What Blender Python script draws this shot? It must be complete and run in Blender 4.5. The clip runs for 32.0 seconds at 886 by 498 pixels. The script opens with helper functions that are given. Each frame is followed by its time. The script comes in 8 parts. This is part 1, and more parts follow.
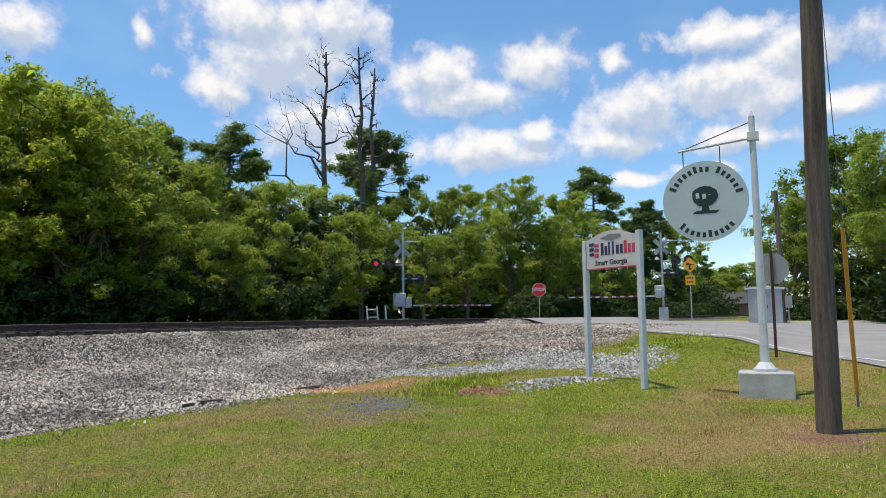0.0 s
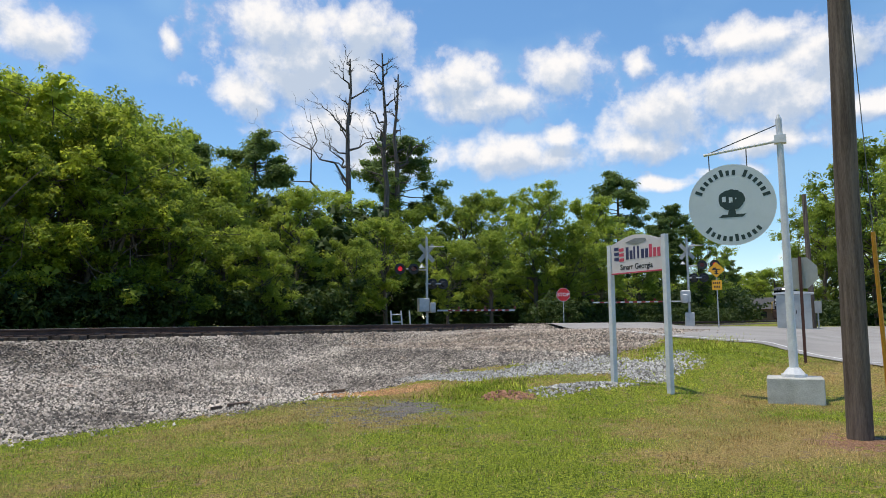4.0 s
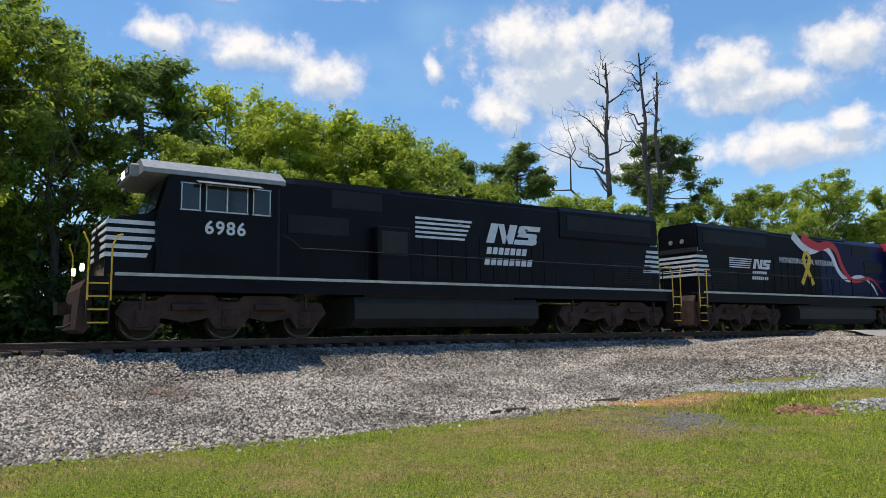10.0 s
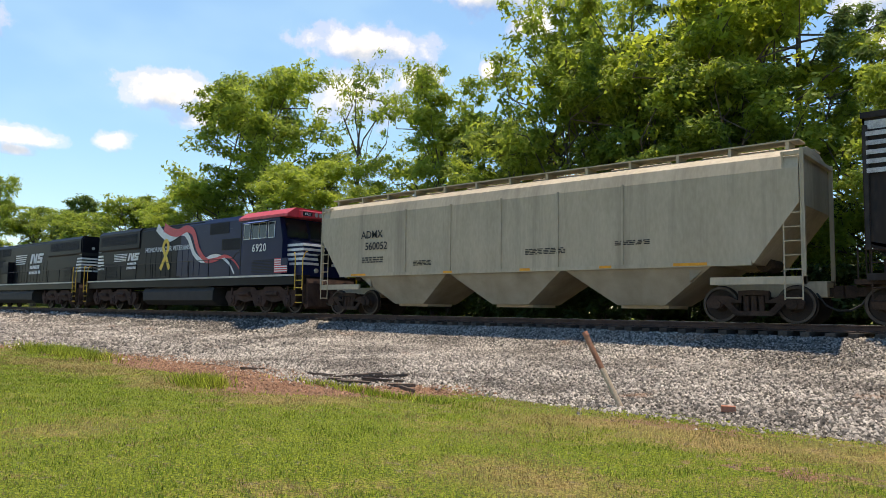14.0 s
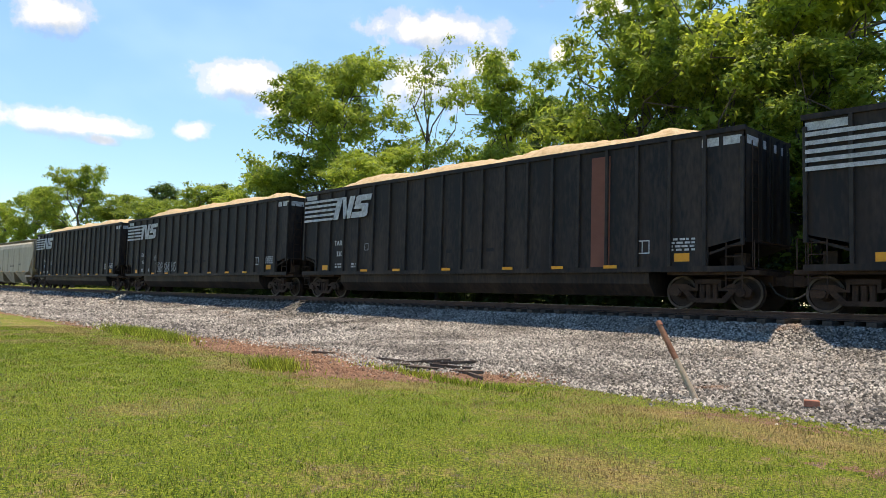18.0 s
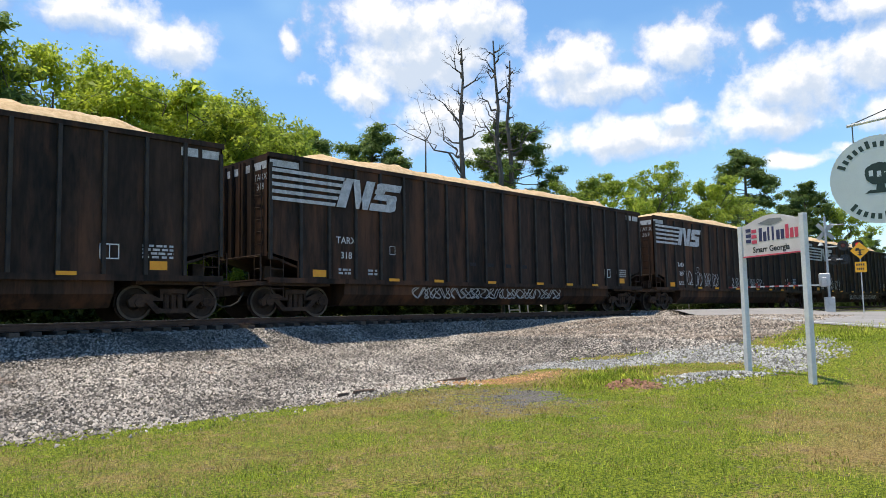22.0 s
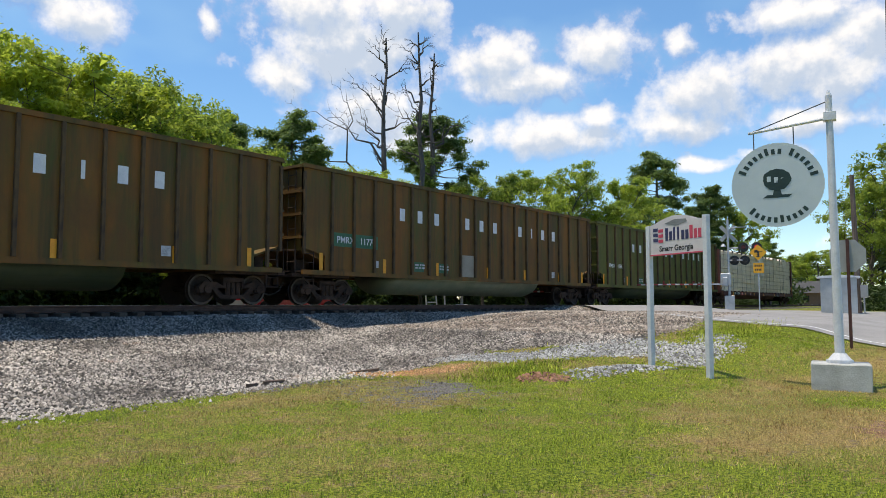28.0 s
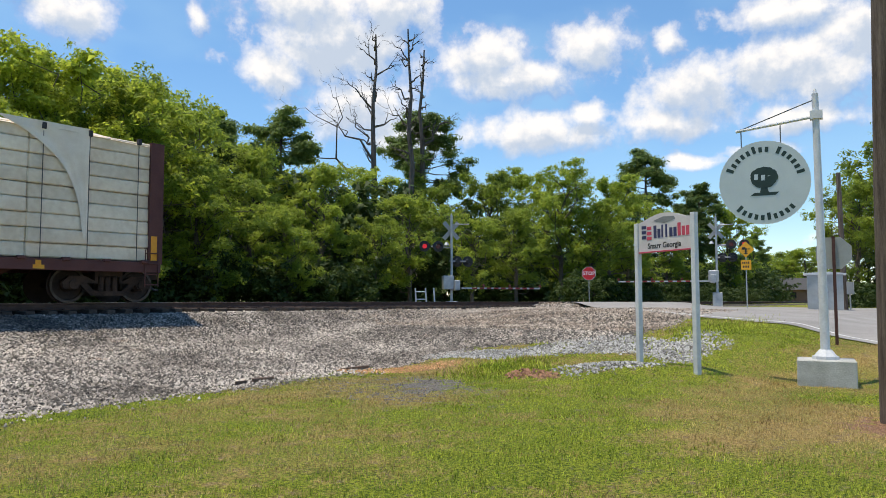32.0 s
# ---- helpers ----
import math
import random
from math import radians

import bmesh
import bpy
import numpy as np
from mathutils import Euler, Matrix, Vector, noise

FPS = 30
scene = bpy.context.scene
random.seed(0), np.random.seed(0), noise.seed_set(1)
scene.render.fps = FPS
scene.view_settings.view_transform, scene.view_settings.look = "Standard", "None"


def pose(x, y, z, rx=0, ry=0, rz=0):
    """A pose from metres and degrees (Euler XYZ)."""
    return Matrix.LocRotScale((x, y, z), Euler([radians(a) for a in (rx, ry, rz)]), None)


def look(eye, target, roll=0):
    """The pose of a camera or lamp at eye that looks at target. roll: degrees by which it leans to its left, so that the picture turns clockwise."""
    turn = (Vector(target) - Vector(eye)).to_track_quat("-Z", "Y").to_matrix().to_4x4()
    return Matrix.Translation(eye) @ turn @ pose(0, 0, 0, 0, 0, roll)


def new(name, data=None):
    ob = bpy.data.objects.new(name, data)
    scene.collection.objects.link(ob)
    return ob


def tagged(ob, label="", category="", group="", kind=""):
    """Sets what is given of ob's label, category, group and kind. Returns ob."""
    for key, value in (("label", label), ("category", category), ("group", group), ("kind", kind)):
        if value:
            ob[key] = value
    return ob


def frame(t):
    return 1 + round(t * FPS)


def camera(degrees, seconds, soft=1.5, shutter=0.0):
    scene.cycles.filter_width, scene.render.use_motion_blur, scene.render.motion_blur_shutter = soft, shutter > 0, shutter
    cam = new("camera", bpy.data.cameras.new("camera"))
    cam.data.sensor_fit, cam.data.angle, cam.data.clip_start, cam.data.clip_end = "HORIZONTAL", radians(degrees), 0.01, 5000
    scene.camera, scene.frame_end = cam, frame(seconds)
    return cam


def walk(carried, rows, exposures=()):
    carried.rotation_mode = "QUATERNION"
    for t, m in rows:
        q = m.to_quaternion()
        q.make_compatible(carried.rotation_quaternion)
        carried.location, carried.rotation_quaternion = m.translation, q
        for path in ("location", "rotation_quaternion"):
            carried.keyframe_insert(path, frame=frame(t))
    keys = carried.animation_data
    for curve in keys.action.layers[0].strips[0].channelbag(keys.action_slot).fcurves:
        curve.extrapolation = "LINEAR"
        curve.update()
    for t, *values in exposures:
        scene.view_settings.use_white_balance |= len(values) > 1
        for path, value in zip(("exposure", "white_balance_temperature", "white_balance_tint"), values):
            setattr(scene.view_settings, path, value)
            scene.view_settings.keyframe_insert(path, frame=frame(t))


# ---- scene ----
cam = camera(63.11, 32.0, soft=0.8, shutter=0.0)
PATH = [
    (0.0, pose(0.349, 0.279, 1.616, 95.43, 0.60, -55.99)),
    (0.5, pose(0.343, 0.266, 1.611, 95.16, 0.53, -55.80)),
    (1.0, pose(0.334, 0.266, 1.617, 95.04, 0.36, -55.55)),
    (1.5, pose(0.322, 0.270, 1.611, 95.02, 0.49, -55.20)),
    (2.0, pose(0.328, 0.279, 1.605, 95.00, 0.60, -55.03)),
    (2.5, pose(0.310, 0.284, 1.603, 94.95, 0.51, -55.05)),
    (3.0, pose(0.293, 0.258, 1.596, 95.09, 0.43, -54.79)),
    (3.5, pose(0.299, 0.266, 1.595, 95.44, 0.44, -54.42)),
    (5.5, pose(0.281, 0.259, 1.612, 97.05, 0.86, -53.36)),
    (6.0, pose(0.280, 0.249, 1.619, 97.28, 0.94, -53.02)),
    (6.5, pose(0.264, 0.249, 1.615, 97.33, 0.96, -52.82)),
    (7.0, pose(0.262, 0.256, 1.617, 97.12, 1.04, -52.39)),
    (7.5, pose(0.280, 0.266, 1.619, 96.70, 1.09, -51.35)),
    (8.0, pose(0.306, 0.261, 1.615, 96.24, 1.01, -50.07)),
    (8.5, pose(0.316, 0.267, 1.625, 96.20, 0.62, -48.63)),
    (9.0, pose(0.309, 0.263, 1.618, 96.19, 0.65, -46.20)),
    (9.5, pose(0.232, 0.260, 1.598, 96.59, 0.80, -39.94)),
    (10.0, pose(0.165, 0.337, 1.576, 96.74, 0.70, -33.46)),
    (10.5, pose(0.092, 0.379, 1.557, 97.13, 0.82, -26.00)),
    (11.0, pose(0.017, 0.429, 1.590, 97.72, 0.08, -17.51)),
    (11.5, pose(-0.007, 0.482, 1.623, 97.49, -0.17, -8.54)),
    (12.0, pose(-0.095, 0.482, 1.608, 97.51, -0.11, 4.61)),
    (12.5, pose(-0.191, 0.394, 1.596, 97.11, -0.54, 19.26)),
    (13.0, pose(-0.227, 0.275, 1.589, 96.41, -1.13, 30.24)),
    (13.5, pose(-0.239, 0.233, 1.588, 95.53, -1.31, 36.76)),
    (14.0, pose(-0.264, 0.204, 1.590, 94.82, -1.29, 41.04)),
    (14.5, pose(-0.292, 0.219, 1.592, 94.37, -1.32, 43.05)),
    (16.5, pose(-0.305, 0.228, 1.588, 93.63, -1.37, 45.39)),
    (17.0, pose(-0.316, 0.241, 1.596, 93.54, -1.58, 45.73)),
    (17.5, pose(-0.317, 0.259, 1.599, 93.60, -1.76, 46.13)),
    (18.0, pose(-0.322, 0.277, 1.600, 93.59, -1.81, 46.48)),
    (18.5, pose(-0.311, 0.340, 1.612, 94.04, -2.52, 41.47)),
    (19.0, pose(-0.201, 0.410, 1.617, 94.82, -2.77, 29.20)),
    (19.5, pose(-0.090, 0.409, 1.608, 95.43, -2.29, 14.72)),
    (20.0, pose(0.000, 0.422, 1.603, 95.78, -1.58, 0.33)),
    (20.5, pose(0.114, 0.429, 1.597, 96.17, -1.21, -14.20)),
    (21.0, pose(0.198, 0.400, 1.587, 96.17, -0.49, -28.04)),
    (21.5, pose(0.259, 0.368, 1.598, 95.60, 0.52, -38.63)),
    (22.0, pose(0.342, 0.375, 1.596, 95.06, 1.02, -44.91)),
    (22.5, pose(0.408, 0.357, 1.591, 94.70, 1.21, -48.62)),
    (23.0, pose(0.421, 0.345, 1.597, 94.67, 0.81, -49.61)),
    (23.5, pose(0.423, 0.336, 1.595, 94.64, 0.48, -49.85)),
    (24.0, pose(0.416, 0.338, 1.593, 94.62, 0.26, -50.12)),
    (24.5, pose(0.417, 0.337, 1.596, 94.61, 0.03, -50.27)),
    (25.0, pose(0.412, 0.338, 1.595, 94.58, -0.08, -50.46)),
    (25.5, pose(0.411, 0.341, 1.593, 94.52, -0.12, -50.67)),
    (27.5, pose(0.415, 0.345, 1.591, 94.41, -0.14, -51.25)),
    (28.0, pose(0.418, 0.344, 1.590, 94.36, -0.07, -51.37)),
    (28.5, pose(0.426, 0.344, 1.587, 94.31, -0.07, -51.48)),
    (29.0, pose(0.426, 0.344, 1.591, 94.29, -0.07, -51.57)),
    (29.5, pose(0.438, 0.348, 1.596, 94.22, 0.00, -51.76)),
    (30.0, pose(0.440, 0.342, 1.594, 94.16, -0.03, -51.83)),
    (30.5, pose(0.431, 0.330, 1.593, 94.15, -0.01, -51.91)),
    (31.0, pose(0.416, 0.326, 1.590, 94.15, -0.02, -51.99)),
    (31.5, pose(0.414, 0.324, 1.594, 94.15, -0.01, -52.08)),
    (32.0, pose(0.408, 0.327, 1.595, 94.11, -0.04, -52.18)),
]
walk(cam, PATH, [(0, 0.05, 6750, 12), (9, 0.05, 6750, 12), (10.5, 0.08, 6950, 12), (12, 0.36, 7600, 14), (13, 0.34, 7650, 14), (16.5, 0.36, 7500, 13), (18.4, 0.38, 7450, 13), (19.4, 0.65, 7700, 14), (20.0, 0.85, 7850, 14), (20.6, 0.6, 7500, 13), (21.3, 0.35, 7050, 12), (22.2, 0.35, 6950, 12), (23.2, 0.2, 6900, 12), (25, 0.15, 6900, 12), (32, 0.15, 6950, 12)])

# ---- key places, metres ----
TRK = 21.1      # y of the track's centre line
RAIL = 1.47     # height of the rail heads at x = 0


def rail_z(x):
    """The rail heads' height: the line climbs gently towards the crossing."""
    return RAIL + 0.0065 * np.clip(x, -70, 12)


SIDE = 1.58     # half width of the cars

# ---- sky, sun ----
world = bpy.data.worlds.new("sky")
scene.world = world
world.use_nodes = True
wn = world.node_tree.nodes
sky = wn.new("ShaderNodeTexSky")
sky.sky_type = "NISHITA"
sky.sun_disc = False
SUN_EL, SUN_AZ = 77.0, 48.0     # elevation, and the compass turn from +y towards -x
sky.sun_elevation = radians(SUN_EL)
sky.sun_rotation = radians(-SUN_AZ)
sky.air_density, sky.dust_density, sky.ozone_density = 1.0, 0.05, 4.0
wn["Background"].inputs["Strength"].default_value = 0.165
tint = wn.new("ShaderNodeHueSaturation")
tint.inputs["Saturation"].default_value = 1.22
world.node_tree.links.new(sky.outputs[0], tint.inputs["Color"])
world.node_tree.links.new(tint.outputs[0], wn["Background"].inputs["Color"])
sun = new("sun", bpy.data.lights.new("sun", "SUN"))
sun.data.energy, sun.data.angle, sun.data.color = 3.9, radians(0.6), (1.0, 0.935, 0.80)
_az, _el = radians(SUN_AZ), radians(SUN_EL)
sun.matrix_world = look((-math.sin(_az) * math.cos(_el) * 90, math.cos(_az) * math.cos(_el) * 90, math.sin(_el) * 90), (0, 0, 0))


# ---- helpers ----
rnd = random.Random(7)


def node(nt, kind, **values):
    n = nt.nodes.new(kind)
    for k, v in values.items():
        n.inputs[k.replace("_", " ")].default_value = v
    return n


def mat(name, a, b=None, rough=0.7, metal=0.0, scale=6.0, fine=60.0, bump=0.15, glow=None, streak=0.0, stretch=(1, 1, 1), spec=0.5, mid=0.5, per_piece=0.0):
    """A material between the colours a and b, mixed by a coarse and a fine noise at real size, with fine relief."""
    m = bpy.data.materials.new(name)
    m.use_nodes = True
    nt = m.node_tree
    p = nt.nodes["Principled BSDF"]
    b = b or tuple(v * 0.8 for v in a)
    tc = nt.nodes.new("ShaderNodeTexCoord")
    mp = nt.nodes.new("ShaderNodeMapping")
    mp.inputs["Scale"].default_value = stretch
    nt.links.new(tc.outputs["Object"], mp.inputs["Vector"])
    n1 = node(nt, "ShaderNodeTexNoise", Scale=scale, Detail=5.0, Roughness=0.6)
    n2 = node(nt, "ShaderNodeTexNoise", Scale=fine, Detail=3.0)
    for n in (n1, n2):
        nt.links.new(mp.outputs[0], n.inputs["Vector"])
    mixn = nt.nodes.new("ShaderNodeMath")
    mixn.operation = "MULTIPLY_ADD"
    nt.links.new(n2.outputs["Fac"], mixn.inputs[0])
    mixn.inputs[1].default_value = 0.55
    nt.links.new(n1.outputs["Fac"], mixn.inputs[2])
    ramp = nt.nodes.new("ShaderNodeValToRGB")
    c = 0.28 + mid
    ramp.color_ramp.elements[0].position, ramp.color_ramp.elements[1].position = c - 0.2, c + 0.2
    ramp.color_ramp.elements[0].color, ramp.color_ramp.elements[1].color = (*a, 1), (*b, 1)
    nt.links.new(mixn.outputs[0], ramp.inputs[0])
    out = ramp.outputs[0]
    if per_piece:
        info = nt.nodes.new("ShaderNodeObjectInfo")
        geo = nt.nodes.new("ShaderNodeNewGeometry")
        add = nt.nodes.new("ShaderNodeMath")
        nt.links.new(info.outputs["Random"], add.inputs[0])
        nt.links.new(geo.outputs["Random Per Island"], add.inputs[1])
        fr = nt.nodes.new("ShaderNodeMath")
        fr.operation = "FRACT"
        nt.links.new(add.outputs[0], fr.inputs[0])
        rg = nt.nodes.new("ShaderNodeMapRange")
        rg.inputs["To Min"].default_value, rg.inputs["To Max"].default_value = 1 - per_piece, 1 + per_piece
        nt.links.new(fr.outputs[0], rg.inputs["Value"])
        hsv = nt.nodes.new("ShaderNodeHueSaturation")
        nt.links.new(rg.outputs[0], hsv.inputs["Value"])
        nt.links.new(out, hsv.inputs["Color"])
        out = hsv.outputs[0]
    nt.links.new(out, p.inputs["Base Color"])
    p.inputs["Roughness"].default_value, p.inputs["Metallic"].default_value = rough, metal
    p.inputs["Specular IOR Level"].default_value = spec
    if bump:
        bp = node(nt, "ShaderNodeBump", Strength=bump, Distance=0.02)
        nt.links.new(mixn.outputs[0], bp.inputs["Height"])
        nt.links.new(bp.outputs[0], p.inputs["Normal"])
    if glow:
        p.inputs["Emission Color"].default_value = (*glow[:3], 1)
        p.inputs["Emission Strength"].default_value = glow[3]
    return m


def weathered(m, colour, scale, stretch, lo, hi, seed=0.0):
    """Adds stains of a second colour, drawn out along the stretch, to a paint."""
    nt = m.node_tree
    p = nt.nodes["Principled BSDF"]
    old = p.inputs["Base Color"].links[0].from_socket
    tc = nt.nodes.new("ShaderNodeTexCoord")
    info = nt.nodes.new("ShaderNodeObjectInfo")
    mp = nt.nodes.new("ShaderNodeMapping")
    mp.inputs["Scale"].default_value, mp.inputs["Location"].default_value = stretch, (seed, seed, seed)
    nt.links.new(tc.outputs["Object"], mp.inputs["Vector"])
    n = node(nt, "ShaderNodeTexNoise", Scale=scale, Detail=6.0, Roughness=0.65)
    nt.links.new(mp.outputs[0], n.inputs["Vector"])
    r = nt.nodes.new("ShaderNodeMapRange")
    r.inputs["From Min"].default_value, r.inputs["From Max"].default_value = lo, hi
    nt.links.new(n.outputs["Fac"], r.inputs["Value"])
    x = nt.nodes.new("ShaderNodeMix")
    x.data_type = "RGBA"
    nt.links.new(r.outputs[0], x.inputs[0])
    nt.links.new(old, x.inputs[6])
    x.inputs[7].default_value = (*colour, 1)
    nt.links.new(x.outputs[2], p.inputs["Base Color"])
    return m


def link(nt, a, b):
    nt.links.new(a, b)


def mesh_of(bm, name, material, smooth=False):
    me = bpy.data.meshes.new(name)
    bmesh.ops.recalc_face_normals(bm, faces=bm.faces)
    bm.to_mesh(me)
    bm.free()
    for m in material if isinstance(material, (list, tuple)) else [material]:
        me.materials.append(m)
    if smooth:
        me.polygons.foreach_set("use_smooth", [True] * len(me.polygons))
    return me


def part(name, bm, material, parent=None, label="", smooth=False):
    """One mesh object from a bmesh (or a finished mesh), under a thing or a part."""
    me = bm if isinstance(bm, bpy.types.Mesh) else mesh_of(bm, name, material, smooth)
    ob = new(name, me)
    if parent:
        ob.parent = parent
    if label:
        tagged(ob, label)
    return ob


def thing(name, label, category, group="", kind="", at=None):
    ob = new(name)
    ob.empty_display_size = 0.2
    tagged(ob, label, category, group, kind)
    if at is not None:
        ob.matrix_basis = at
    return ob


def box(bm, x0, x1, y0, y1, z0, z1, bevel=0.0):
    vs = [bm.verts.new((x, y, z)) for z in (z0, z1) for x, y in ((x0, y0), (x1, y0), (x1, y1), (x0, y1))]
    fs = [bm.faces.new([vs[i] for i in f]) for f in ((3, 2, 1, 0), (4, 5, 6, 7), (0, 1, 5, 4), (1, 2, 6, 5), (2, 3, 7, 6), (3, 0, 4, 7))]
    if bevel:
        es = {e for f in fs for e in f.edges}
        bmesh.ops.bevel(bm, geom=list(es), offset=bevel, segments=1, affect="EDGES")
    return bm


def boxed(*a, **k):
    return box(bmesh.new(), *a, **k)


def rod(bm, p, q, r0, r1=None, seg=8, caps=True):
    """A round bar from p to q."""
    p, q = Vector(p), Vector(q)
    r1 = r0 if r1 is None else r1
    d = (q - p).normalized()
    u = d.orthogonal().normalized()
    w = d.cross(u)
    rings = []
    for c, r in ((p, r0), (q, r1)):
        rings.append([bm.verts.new(c + (u * math.cos(2 * math.pi * i / seg) + w * math.sin(2 * math.pi * i / seg)) * r) for i in range(seg)])
    for i in range(seg):
        j = (i + 1) % seg
        bm.faces.new((rings[0][i], rings[0][j], rings[1][j], rings[1][i]))
    if caps:
        bm.faces.new(rings[0][::-1])
        bm.faces.new(rings[1])
    return bm


def rods(points, r, seg=6):
    bm = bmesh.new()
    for p, q in zip(points, points[1:]):
        rod(bm, p, q, r, seg=seg)
    return bm


def extrude(bm, outline, axis, a, b, s=1):
    """A solid from a closed outline, pushed from a to b along an axis. outline: pairs in the other two axes, in order."""
    def at(p, v):
        return {"x": (v, p[0], p[1]), "y": (p[0] * s, v, p[1]), "z": (p[0], p[1], v)}[axis]
    r0 = [bm.verts.new(at(p, a)) for p in outline]
    r1 = [bm.verts.new(at(p, b)) for p in outline]
    n = len(outline)
    bm.faces.new(r0)
    bm.faces.new(r1[::-1])
    for i in range(n):
        bm.faces.new((r0[i], r1[i], r1[(i + 1) % n], r0[(i + 1) % n]))
    return bm


def text_mesh(body, size, material, bold=0.0, shear=0.0, spacing=1.0):
    cu = bpy.data.curves.new("lettering", "FONT")
    cu.body, cu.size, cu.offset, cu.shear, cu.space_character = body, size, bold, shear, spacing
    cu.align_x, cu.align_y, cu.resolution_u, cu.extrude = "CENTER", "CENTER", 3, 0.001
    ob = bpy.data.objects.new("lettering", cu)
    me = bpy.data.meshes.new_from_object(ob)
    bpy.data.objects.remove(ob)
    me.materials.clear()
    me.materials.append(material)
    return me


def lettering(body, size, material, parent, x, y, z, **k):
    """Words on a face that looks towards -y."""
    ob = part("lettering", text_mesh(body, size, material, **k), None, parent)
    ob.matrix_basis = pose(x, y, z, 90, 0, 0)
    return ob


def quads_mesh(name, verts, faces, material, smooth=False):
    """verts (n, 3), faces (m, k) as arrays."""
    me = bpy.data.meshes.new(name)
    verts, faces = np.asarray(verts, np.float32), np.asarray(faces, np.int32)
    k = faces.shape[1]
    me.vertices.add(len(verts))
    me.vertices.foreach_set("co", verts.ravel())
    me.loops.add(faces.size)
    me.loops.foreach_set("vertex_index", faces.ravel())
    me.polygons.add(len(faces))
    me.polygons.foreach_set("loop_start", np.arange(0, faces.size, k, dtype=np.int32))
    me.polygons.foreach_set("loop_total", np.full(len(faces), k, np.int32))
    if smooth:
        me.polygons.foreach_set("use_smooth", np.ones(len(faces), bool))
    me.update(calc_edges=True)
    me.materials.append(material)
    return me


def fbm(x, y, octaves=4, seed=0):
    """Smooth value noise on arrays, about -1 to 1."""
    rs = np.random.RandomState(seed)
    table = rs.rand(64, 64) * 2 - 1
    total, amp = 0.0, 0.5
    for o in range(octaves):
        fx, fy = x * 2 ** o + 13.7 * o, y * 2 ** o + 7.1 * o
        ix, iy = np.floor(fx).astype(int), np.floor(fy).astype(int)
        tx, ty = fx - ix, fy - iy
        tx, ty = tx * tx * (3 - 2 * tx), ty * ty * (3 - 2 * ty)
        g = lambda a, b: table[(ix + a) % 64, (iy + b) % 64]
        total = total + amp * ((g(0, 0) * (1 - tx) + g(1, 0) * tx) * (1 - ty) + (g(0, 1) * (1 - tx) + g(1, 1) * tx) * ty)
        amp *= 0.5
    return total


